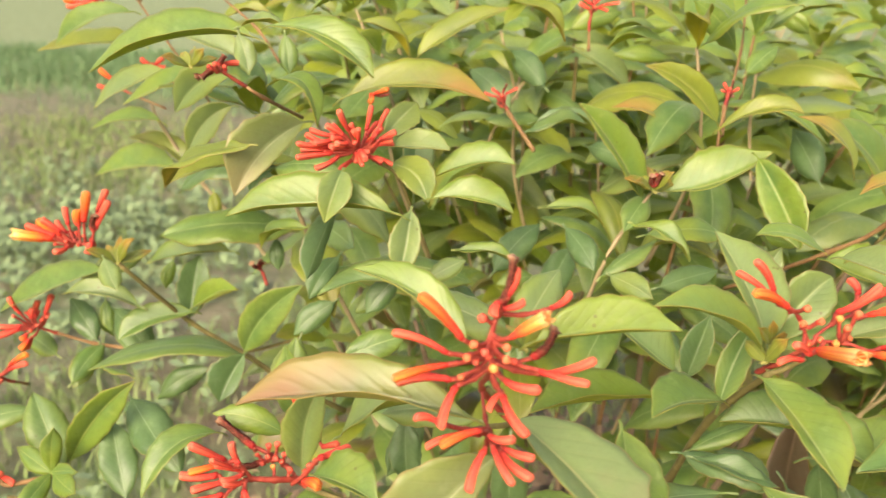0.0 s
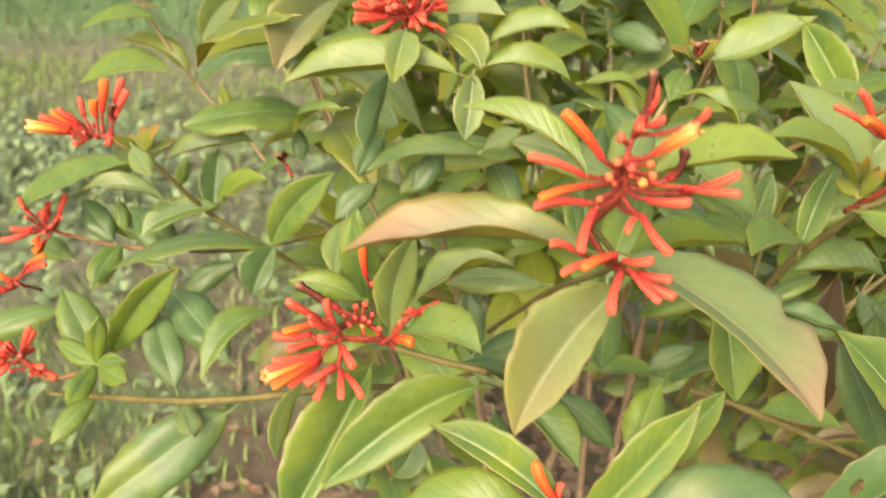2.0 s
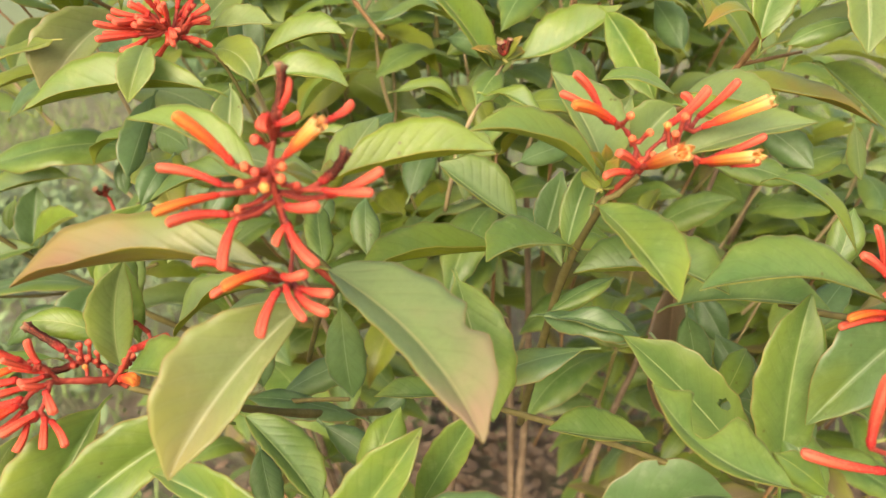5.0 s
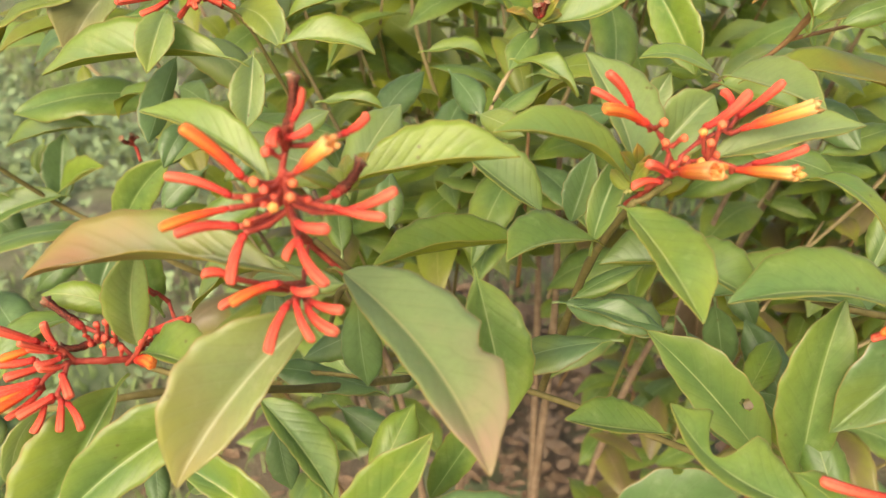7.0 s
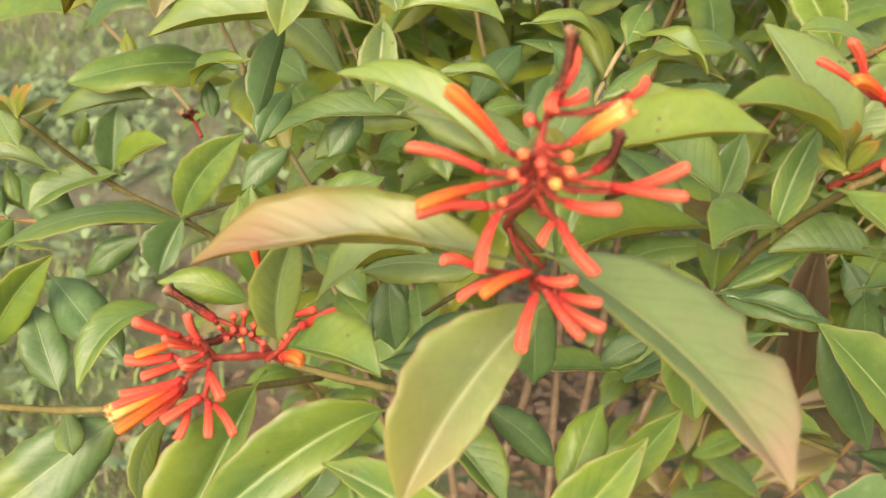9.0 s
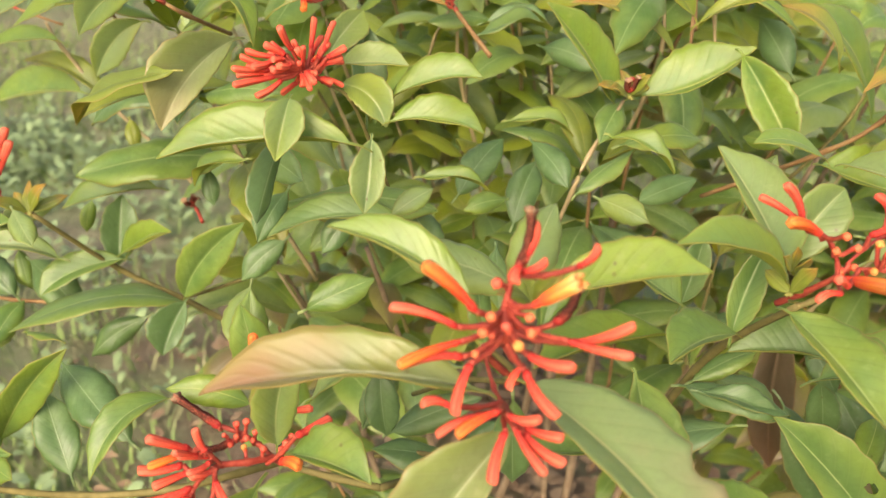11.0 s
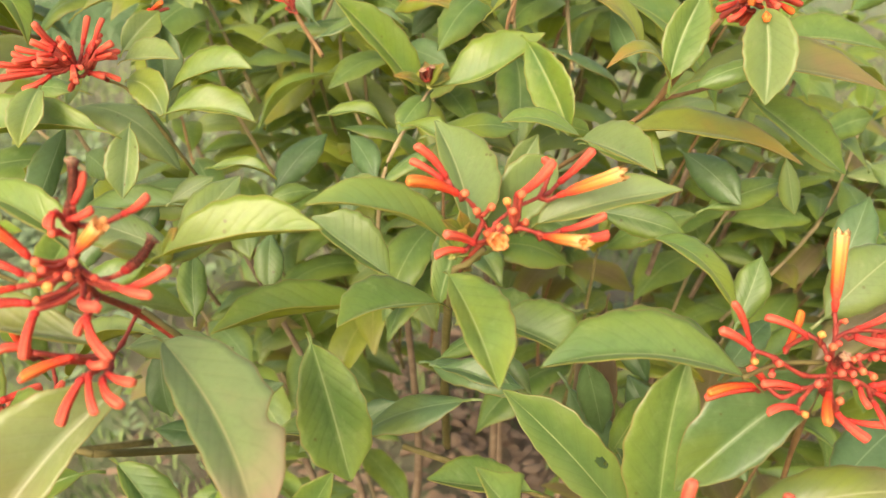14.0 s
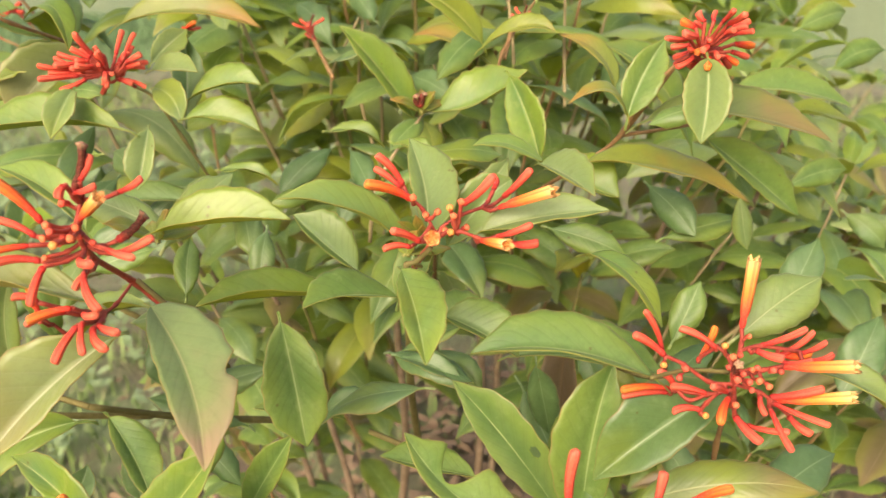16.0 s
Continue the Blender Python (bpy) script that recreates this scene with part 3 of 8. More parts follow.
def corolla(kind, bow):
    """A tubular flower one unit long on the y axis: calyx, tube, and closed or open mouth."""
    base = [(0.0, 0.024), (0.02, 0.040), (0.09, 0.050), (0.125, 0.049), (0.14, 0.041)]
    if kind == "r":
        prof = base + [(0.3, 0.048), (0.5, 0.053), (0.7, 0.059), (0.87, 0.062), (0.95, 0.058), (0.985, 0.046), (1.0, 0.020)]
        return lathe(prof, 15, 0.12, bow)
    if kind == "o":
        prof = base + [(0.26, 0.052), (0.5, 0.061), (0.75, 0.070), (0.88, 0.071), (0.95, 0.063), (0.985, 0.048), (1.0, 0.020)]
        return lathe(prof, 15, 0.12, bow)
    if kind == "b":
        prof = base + [(0.2, 0.050), (0.3, 0.048), (0.42, 0.036), (0.55, 0.043), (0.68, 0.034), (0.8, 0.042), (0.9, 0.046), (0.95, 0.066), (0.985, 0.058), (0.97, 0.03), (1.01, 0.026)]
        return lathe(prof, 13, 0.28, 1.6 * bow)
    prof = base + [(0.2, 0.060), (0.3, 0.074), (0.5, 0.082), (0.75, 0.090), (0.93, 0.097), (0.94, 0.082), (0.91, 0.07), (0.885, 0.035), (0.88, 0.005)]
    verts, faces, uvs = lathe(prof, 20, 0.10, 0.0)
    for p in range(5):  # five short pointed lobes round the mouth
        a, k = 6.2832 * p / 5, len(verts)
        for da, rr, v in ((-0.5, 0.099, 0.92), (0.5, 0.099, 0.92), (0.36, 0.102, 0.975), (0.0, 0.101, 1.03), (-0.36, 0.102, 0.975)):
            verts.append((rr * math.cos(a + da), v, rr * math.sin(a + da)))
            uvs.append((0.5, min(v, 1.0)))
        for da, rr, v in ((-0.5, 0.097, 0.92), (0.5, 0.097, 0.92), (0.36, 0.099, 0.972), (0.0, 0.100, 1.01), (-0.36, 0.099, 0.972)):
            verts.append((rr * math.cos(a + da), v, rr * math.sin(a + da)))
            uvs.append((0.5, min(v, 1.0)))
        faces += [tuple(k + q for q in range(5)), tuple(k + 9 - q for q in range(5))]
        faces += [(k + q, k + 5 + q, k + 5 + (q + 1) % 5, k + (q + 1) % 5) for q in range(5)]
    for p in range(5):  # stamens inside the mouth
        a, k = 6.2832 * (p + 0.5) / 5, len(verts)
        for v in (0.87, 0.97):
            for q in range(3):
                b = 6.2832 * q / 3
                verts.append((0.042 * math.cos(a) + 0.012 * math.cos(b), v, 0.042 * math.sin(a) + 0.012 * math.sin(b)))
                uvs.append((0.5, 0.8))
        faces += [(k + q, k + 3 + q, k + 3 + (q + 1) % 3, k + (q + 1) % 3) for q in range(3)] + [(k + 3, k + 4, k + 5)]
    return verts, faces, uvs


def shared(name, data, mat):
    verts, faces, uvs = data
    ob = mesh_object(name, verts, faces, [mat], None, None, uvs)
    me = ob.data
    bpy.data.objects.remove(ob)
    return me


FLOWER_MESH = {k: [shared("flower", corolla(k, bow), PETAL[k]) for bow in (0.0, 0.03, -0.03, 0.05)] for k in "royb"}
BUD_FORM = lathe([(0, 0.16), (0.12, 0.26), (0.38, 0.27), (0.45, 0.2), (0.5, 0.30), (0.68, 0.40), (0.85, 0.34), (0.96, 0.18), (1.0, 0.04)], 9, 0.05)
BUD_MESH = {k: shared("bud", BUD_FORM, PETAL["bud_" + k]) for k in "roy"}
FLOWER_LABEL = {"r": "closed red tubular flower", "o": "orange ripe tubular flower", "y": "open yellow-mouthed tubular flower", "b": "withered brown flower"}


def cluster(points, r):
    """The red stalk of a flower cluster; its branches are added by flower() and bud()."""
    n = len(points) - 1
    verts, faces = tube(points, [r * (1.5 - 0.6 * i / n) for i in range(n + 1)])
    ob = mesh_object("inflorescence", verts, faces, [STEM["stalk"]], shrub, HOME)
    ob["label"] = "flower cluster on a dark red branching stalk"
    return ob


def branch(group, points, r):
    verts, faces = tube(points, [r] * len(points), 6)
    return mesh_object("flower_stalk", verts, faces, [STEM["stalk"]], group)


def twiglet(group, a, b, r=0.00105):
    a, b = Vector(a), Vector(b)
    mid = (a + b) / 2 + Vector((0, 0, -0.0015))
    verts, faces = tube([a, mid, b], [r * 1.1, r * 0.9, r * 1.05], 6)
    return mesh_object("flower_stalk", verts, faces, [STEM["stalk"]], group)


def flower(group, root, base, tip, kind, girth=1.0):
    twiglet(group, root, base)
    m, length = stand(base, tip, (0.1, -0.6, 0.8))
    k = len(group.children)
    ob = new("flower", FLOWER_MESH[kind][(k * 7 + 3) % 4])
    g = girth * 0.030 * (0.88 + 0.06 * (k * 5 % 6))  # tubes keep their thickness whatever their length
    ob.matrix_basis = m @ Matrix.Diagonal((g, length, g, 1))
    ob.parent = group
    return tagged(ob, FLOWER_LABEL[kind])


def bud(group, root, at, size=0.0041, skin="r"):
    d = Vector(at) - Vector(root)
    d = d.normalized() if d.length > 1e-4 else Vector((0, -0.5, 0.8))
    d = (d + Vector((0, -0.7, 0.35))).normalized()
    twiglet(group, root, Vector(at) - d * size * 0.4, 0.00095)
    m, _ = stand(Vector(at) - d * size * 0.5, Vector(at) + d * size, (0.3, 0.2, 0.9))
    ob = new("bud", BUD_MESH[skin])
    ob.matrix_basis = m @ Matrix.Diagonal((size, size, size, 1))
    ob.parent = group
    return ob


# ---- leaves, stems and flower clusters, one by one ----
leaf((0.207, 0.428, 1.014), (0.202, 0.442, 1.017), (-0.49, -0.38, 0.78), 0.007, 0.05, 0.2, "orange")
leaf((0.208, 0.428, 1.014), (0.213, 0.421, 1.029), (-0.87, -0.47, 0.11), 0.007, 0.05, 0.2, "orange")
leaf((0.208, 0.428, 1.014), (0.227, 0.442, 1.012), (0.09, -0.12, 0.99), 0.009, 0.05, 0.2, "orange")
leaf((0.190, 0.650, 1.025), (0.169, 0.636, 1.036), (0.62, -0.33, 0.72), 0.010, 0.05, 0.2, "orange")
leaf((0.191, 0.650, 1.025), (0.187, 0.664, 1.031), (-0.52, -0.45, 0.73), 0.007, 0.05, 0.2, "orange")
leaf((0.191, 0.650, 1.025), (0.195, 0.670, 1.033), (0.49, -0.42, 0.76), 0.008, 0.05, 0.2, "orange")
leaf((0.192, 0.650, 1.025), (0.199, 0.644, 1.040), (-0.73, -0.69, 0.06), 0.007, 0.05, 0.2, "orange")
leaf((0.193, 0.650, 1.025), (0.213, 0.661, 1.028), (0.08, -0.33, 0.94), 0.008, 0.05, 0.2, "orange")
leaf((-0.190, 0.645, 0.951), (-0.205, 0.631, 0.965), (0.76, -0.31, 0.56), 0.010, 0.05, 0.2, "orange")
leaf((-0.189, 0.645, 0.951), (-0.202, 0.659, 0.958), (-0.14, -0.54, 0.83), 0.008, 0.05, 0.2, "orange")
leaf((-0.189, 0.645, 0.951), (-0.193, 0.665, 0.964), (-0.19, -0.53, 0.82), 0.008, 0.05, 0.2, "orange")
leaf((-0.188, 0.645, 0.951), (-0.173, 0.639, 0.973), (-0.58, -0.79, 0.20), 0.010, 0.05, 0.2, "orange")
leaf((-0.187, 0.645, 0.951), (-0.167, 0.656, 0.957), (0.26, -0.70, 0.66), 0.008, 0.05, 0.2, "orange")
leaf((0.096, 0.400, 1.029), (0.082, 0.383, 1.043), (0.75, -0.02, 0.66), 0.010, 0.05, 0.2, "orange")
leaf((0.096, 0.400, 1.029), (0.089, 0.414, 1.032), (-0.10, -0.33, 0.94), 0.007, 0.05, 0.2, "orange")
leaf((0.097, 0.400, 1.029), (0.094, 0.424, 1.032), (-0.70, -0.19, 0.69), 0.009, 0.05, 0.2, "orange")
leaf((0.097, 0.400, 1.029), (0.107, 0.393, 1.046), (-0.77, -0.59, 0.24), 0.009, 0.05, 0.2, "orange")
leaf((0.097, 0.400, 1.029), (0.112, 0.414, 1.029), (0.25, -0.27, 0.93), 0.009, 0.05, 0.2, "orange")
leaf((-0.094, 0.555, 1.113), (-0.104, 0.541, 1.120), (0.78, -0.27, 0.57), 0.007, 0.05, 0.2, "orange")
leaf((-0.093, 0.555, 1.113), (-0.100, 0.563, 1.119), (-0.22, -0.68, 0.70), 0.006, 0.05, 0.2, "orange")
leaf((-0.092, 0.555, 1.113), (-0.096, 0.575, 1.120), (-0.70, -0.37, 0.61), 0.008, 0.05, 0.2, "orange")
leaf((-0.092, 0.555, 1.113), (-0.082, 0.549, 1.124), (-0.58, -0.81, 0.04), 0.006, 0.05, 0.2, "orange")
leaf((-0.091, 0.555, 1.113), (-0.080, 0.566, 1.116), (0.30, -0.53, 0.79), 0.006, 0.05, 0.2, "orange")
leaf((0.188, 0.640, 1.027), (0.174, 0.626, 1.037), (0.72, -0.35, 0.60), 0.008, 0.05, 0.2, "orange")
leaf((0.189, 0.640, 1.027), (0.181, 0.651, 1.034), (-0.28, -0.63, 0.72), 0.007, 0.05, 0.2, "orange")
leaf((0.190, 0.640, 1.027), (0.187, 0.660, 1.037), (-0.60, -0.41, 0.69), 0.008, 0.05, 0.2, "orange")
leaf((0.190, 0.640, 1.027), (0.200, 0.634, 1.042), (-0.58, -0.81, 0.07), 0.007, 0.05, 0.2, "orange")
leaf((0.191, 0.640, 1.027), (0.206, 0.651, 1.031), (0.23, -0.58, 0.78), 0.007, 0.05, 0.2, "orange")
leaf((0.093, 0.420, 1.023), (0.046, 0.430, 1.037), (0.10, -0.60, 0.79), 0.019, 0.06, 0.1, "pale")
leaf((0.093, 0.420, 1.018), (0.114, 0.459, 1.041), (0.12, -0.55, 0.83), 0.021, 0.05, 0.12, "pale")
leaf((-0.024, 0.460, 0.938), (-0.061, 0.460, 0.948), (0.14, -0.83, 0.54), 0.015, 0.1, 0.1, "young")
leaf((-0.031, 0.500, 0.929), (-0.030, 0.522, 0.963), (0.18, -0.83, 0.53), 0.019, 0.04, 0.15, "green")
leaf((0.003, 0.480, 0.925), (0.056, 0.470, 0.955), (-0.51, -0.24, 0.82), 0.030, 0.12, 0.41, "pale")
leaf((0.077, 0.500, 0.928), (0.022, 0.510, 0.922), (-0.15, -0.32, 0.93), 0.021, 0.08, 0.1, "pale")
leaf((0.036, 0.520, 0.913), (0.039, 0.508, 0.875), (0.04, -0.95, 0.30), 0.020, 0.05, 0.2, "deep")
leaf((0.045, 0.540, 0.897), (0.025, 0.518, 0.872), (0.08, -0.78, 0.63), 0.018, 0.05, 0.2, "deep")
leaf((0.192, 0.480, 0.927), (0.239, 0.460, 0.923), (-0.03, -0.23, 0.97), 0.020, 0.08, 0.1, "deep")
leaf((-0.186, 0.600, 0.889), (-0.156, 0.580, 0.893), (0.16, 0.41, 0.90), 0.014, 0.05, 0.1, "young")
leaf((-0.205, 0.560, 0.831), (-0.237, 0.592, 0.870), (0.21, -0.66, 0.72), 0.029, 0.05, 0.16, "green")
leaf((-0.196, 0.530, 0.850), (-0.190, 0.530, 0.884), (0.33, -0.94, -0.05), 0.014, 0.03, 0.15, "young")
leaf((-0.195, 0.530, 0.849), (-0.169, 0.506, 0.853), (-0.48, -0.41, 0.77), 0.015, 0.03, 0.15, "young")
leaf((-0.197, 0.530, 0.848), (-0.204, 0.498, 0.840), (0.58, -0.31, 0.75), 0.015, 0.03, 0.15, "young")
leaf((-0.196, 0.530, 0.850), (-0.173, 0.520, 0.859), (-0.50, -0.80, 0.34), 0.010, 0.03, 0.15, "young")
leaf((-0.197, 0.530, 0.850), (-0.226, 0.546, 0.856), (-0.19, -0.63, 0.76), 0.014, 0.03, 0.15, "young")
leaf((-0.148, 0.530, 0.834), (-0.167, 0.562, 0.871), (0.22, -0.68, 0.70), 0.025, 0.04, 0.16, "deep")
leaf((-0.118, 0.550, 0.842), (-0.167, 0.582, 0.874), (-0.00, -0.71, 0.70), 0.028, 0.05, 0.14, "deep")
leaf((-0.112, 0.510, 0.828), (-0.190, 0.470, 0.782), (0.14, -0.85, 0.51), 0.040, 0.04, 0.2, "deep")
leaf((-0.137, 0.508, 0.836), (-0.124, 0.478, 0.834), (-0.06, -0.10, 0.99), 0.016, 0.04, 0.14, "pale")
leaf((-0.200, 0.530, 0.824), (-0.220, 0.500, 0.810), (0.34, -0.58, 0.74), 0.015, 0.05, 0.1, "green")
leaf((-0.022, 0.500, 0.914), (-0.031, 0.500, 0.969), (0.17, -0.98, 0.03), 0.022, 0.05, 0.16, "green")
leaf((-0.023, 0.620, 0.967), (0.071, 0.600, 0.970), (-0.10, -0.33, 0.94), 0.037, 0.1, -0.08, "green")
leaf((0.102, 0.370, 0.907), (0.119, 0.397, 0.931), (0.07, -0.69, 0.72), 0.018, 0.05, 0.16, "young")
leaf((0.095, 0.420, 0.967), (0.097, 0.420, 0.921), (0.03, -1.00, 0.00), 0.018, 0.05, 0.2, "deep")
leaf((-0.029, 0.470, 0.836), (-0.023, 0.448, 0.820), (0.18, -0.56, 0.81), 0.014, 0.05, 0.1, "deep")
leaf((0.117, 0.600, 0.808), (0.089, 0.588, 0.784), (-0.06, -0.87, 0.50), 0.019, 0.06, 0.1, "deep")
leaf((0.321, 0.500, 0.845), (0.303, 0.532, 0.881), (-0.39, -0.77, 0.50), 0.023, 0.05, 0.15, "deep")
leaf((0.310, 0.400, 0.863), (0.303, 0.432, 0.890), (-0.46, -0.63, 0.62), 0.021, 0.05, 0.15, "green")
leaf((0.205, 0.480, 0.925), (0.238, 0.460, 0.918), (0.05, -0.27, 0.96), 0.015, 0.08, 0.1, "deep")
leaf((0.197, 0.485, 0.927), (0.231, 0.490, 0.942), (-0.33, -0.36, 0.87), 0.014, 0.03, 0.1, "green")
leaf((0.282, 0.460, 0.882), (0.306, 0.492, 0.895), (0.03, -0.38, 0.93), 0.017, 0.06, 0.12, "young")
leaf((0.355, 0.520, 0.890), (0.387, 0.550, 0.905), (0.01, -0.47, 0.88), 0.019, 0.05, 0.12, "deep")
leaf((0.290, 0.360, 0.904), (0.265, 0.360, 0.926), (0.23, -0.94, 0.27), 0.013, 0.05, 0.12, "young")
leaf((0.274, 0.500, 0.911), (0.284, 0.500, 0.864), (-0.19, -0.98, -0.04), 0.019, 0.05, 0.15, "deep")
leaf((0.278, 0.500, 1.000), (0.319, 0.490, 0.990), (-0.05, -0.79, 0.61), 0.017, 0.08, 0.1, "green")
leaf((0.374, 0.450, 0.966), (0.417, 0.474, 0.990), (0.05, -0.75, 0.67), 0.028, 0.06, 0.12, "pale")
leaf((0.400, 0.430, 0.961), (0.446, 0.420, 0.939), (0.33, -0.38, 0.86), 0.022, 0.12, 0.41, "pale")
leaf((0.317, 0.365, 0.926), (0.390, 0.358, 0.945), (-0.25, -0.68, 0.69), 0.027, 0.1, 0.04, "bronze2")
leaf((0.351, 0.500, 0.933), (0.366, 0.517, 0.964), (-0.15, -0.84, 0.52), 0.019, 0.05, 0.15, "green")
leaf((0.208, 0.460, 0.917), (0.148, 0.470, 0.886), (-0.47, -0.09, 0.88), 0.026, 0.08, 0.1, "deep")
leaf((0.214, 0.500, 0.918), (0.243, 0.478, 0.907), (-0.24, -0.68, 0.69), 0.019, 0.05, 0.15, "deep")
leaf((0.048, 0.440, 0.882), (0.054, 0.428, 0.852), (0.43, -0.80, 0.41), 0.016, 0.05, 0.15, "deep")
leaf((0.091, 0.500, 0.858), (0.031, 0.500, 0.875), (0.27, 0.03, 0.96), 0.024, 0.05, 0.1, "deep")
leaf((0.042, 0.550, 0.844), (0.096, 0.550, 0.868), (-0.33, -0.59, 0.74), 0.022, 0.05, 0.1, "deep")
leaf((0.086, 0.450, 0.975), (0.083, 0.472, 0.998), (0.34, -0.65, 0.68), 0.014, 0.04, 0.14, "green")
leaf((0.101, 0.550, 0.970), (0.101, 0.528, 0.945), (0.29, -0.72, 0.64), 0.017, 0.04, 0.15, "deep")
leaf((0.418, 0.500, 0.818), (0.477, 0.552, 0.826), (0.26, -0.43, 0.86), 0.033, 0.05, 0.15, "deep")
leaf((0.493, 0.600, 0.840), (0.521, 0.632, 0.888), (-0.26, -0.72, 0.64), 0.032, 0.05, 0.15, "deep")
leaf((0.434, 0.580, 0.911), (0.461, 0.612, 0.955), (-0.17, -0.75, 0.64), 0.026, 0.05, 0.15, "deep")
leaf((0.347, 0.620, 0.984), (0.375, 0.588, 0.962), (-0.40, -0.73, 0.56), 0.023, 0.05, 0.15, "deep")
leaf((0.359, 0.600, 0.956), (0.410, 0.620, 0.964), (0.10, -0.58, 0.81), 0.021, 0.05, 0.15, "green")
leaf((0.371, 0.550, 1.058), (0.332, 0.550, 1.047), (-0.22, -0.62, 0.75), 0.016, 0.08, 0.04, "green")
leaf((0.403, 0.600, 0.985), (0.412, 0.600, 0.949), (0.18, -0.98, 0.05), 0.014, 0.05, 0.12, "pale")
leaf((0.480, 0.750, 0.943), (0.533, 0.780, 0.949), (0.38, -0.77, 0.51), 0.023, 0.08, 0.1, "green")
leaf((0.533, 0.850, 1.020), (0.584, 0.882, 1.030), (0.41, -0.80, 0.44), 0.025, 0.08, 0.1, "green")
leaf((0.483, 0.800, 1.062), (0.527, 0.832, 1.071), (0.47, -0.77, 0.43), 0.023, 0.08, 0.1, "green")
leaf((0.548, 0.800, 0.901), (0.582, 0.788, 0.875), (-0.18, -0.96, 0.21), 0.022, 0.08, 0.1, "deep")
leaf((0.044, 0.560, 0.987), (0.067, 0.572, 0.997), (0.22, -0.82, 0.53), 0.013, 0.05, 0.1, "pale")
leaf((0.062, 0.590, 0.996), (0.100, 0.586, 0.989), (0.12, -0.30, 0.94), 0.015, 0.12, 0.41, "young")
leaf((0.086, 0.640, 0.962), (0.117, 0.672, 0.988), (0.19, -0.73, 0.66), 0.023, 0.05, 0.12, "deep")
leaf((0.120, 0.660, 1.004), (0.161, 0.657, 0.995), (0.18, -0.30, 0.94), 0.020, 0.14, 0.41, "young")
leaf((0.135, 0.660, 0.989), (0.154, 0.628, 0.971), (-0.41, -0.61, 0.67), 0.020, 0.06, 0.12, "deep")
leaf((0.189, 0.655, 1.018), (0.170, 0.623, 1.003), (0.17, -0.51, 0.84), 0.019, 0.05, 0.14, "green")
leaf((0.175, 0.610, 1.012), (0.208, 0.592, 0.995), (0.24, -0.43, 0.87), 0.020, 0.14, 0.41, "young")
leaf((0.190, 0.640, 0.995), (0.247, 0.660, 0.990), (0.21, -0.36, 0.91), 0.023, 0.08, 0.08, "green")
leaf((0.159, 0.620, 0.972), (0.197, 0.640, 0.991), (-0.35, -0.21, 0.91), 0.018, 0.06, 0.08, "green")
leaf((0.291, 0.640, 0.993), (0.274, 0.662, 0.991), (-0.75, -0.57, 0.35), 0.013, 0.06, 0.1, "young")
leaf((0.023, 0.600, 0.972), (0.002, 0.588, 0.948), (0.05, -0.91, 0.41), 0.017, 0.05, 0.12, "deep")
leaf((0.125, 0.660, 0.931), (0.144, 0.692, 0.963), (0.02, -0.71, 0.70), 0.023, 0.05, 0.12, "deep")
leaf((0.113, 0.620, 0.967), (0.087, 0.608, 0.966), (0.35, -0.79, 0.50), 0.014, 0.1, 0.1, "green")
leaf((0.198, 0.620, 0.965), (0.240, 0.640, 0.971), (0.29, -0.76, 0.58), 0.018, 0.05, 0.1, "deep")
leaf((-0.001, 0.520, 0.952), (0.035, 0.532, 0.963), (0.12, -0.84, 0.53), 0.018, 0.08, 0.1, "green")
leaf((0.150, 0.530, 1.009), (0.171, 0.508, 1.006), (-0.58, -0.62, 0.52), 0.015, 0.06, 0.1, "pale")
leaf((-0.187, 0.620, 0.964), (-0.170, 0.598, 0.950), (-0.04, -0.55, 0.83), 0.015, 0.05, 0.1, "pale")
leaf((-0.228, 0.680, 0.923), (-0.197, 0.708, 0.927), (0.57, -0.70, 0.44), 0.018, 0.1, 0.06, "pale")
leaf((0.195, 0.800, 1.013), (0.159, 0.796, 1.000), (-0.01, -0.94, 0.34), 0.017, 0.1, 0.06, "young")
leaf((0.071, 0.840, 1.023), (0.126, 0.851, 1.022), (0.09, -0.35, 0.93), 0.021, 0.1, 0.06, "green")
leaf((-0.254, 0.620, 0.837), (-0.311, 0.600, 0.819), (-0.05, -0.58, 0.81), 0.024, 0.1, 0.05, "green")
leaf((-0.184, 0.660, 0.909), (-0.242, 0.660, 0.915), (0.09, -0.29, 0.95), 0.024, 0.12, 0.41, "pale")
leaf((-0.244, 0.700, 0.850), (-0.248, 0.668, 0.828), (0.39, -0.55, 0.74), 0.020, 0.05, 0.12, "pale")
leaf((-0.239, 0.700, 0.857), (-0.268, 0.722, 0.882), (0.09, -0.70, 0.71), 0.022, 0.05, 0.12, "deep")
leaf((-0.221, 0.700, 0.884), (-0.180, 0.668, 0.862), (-0.08, -0.65, 0.76), 0.028, 0.05, 0.12, "deep")
leaf((-0.160, 0.580, 0.877), (-0.120, 0.538, 0.859), (-0.14, -0.51, 0.85), 0.030, 0.05, 0.14, "deep")
leaf((-0.243, 0.660, 0.839), (-0.229, 0.692, 0.857), (0.46, -0.58, 0.67), 0.020, 0.05, 0.12, "green")
leaf((-0.276, 0.700, 0.840), (-0.314, 0.726, 0.846), (-0.28, -0.59, 0.76), 0.019, 0.05, 0.12, "green")
leaf((0.018, 0.620, 0.960), (-0.008, 0.608, 0.939), (0.04, -0.89, 0.45), 0.018, 0.05, 0.12, "green")
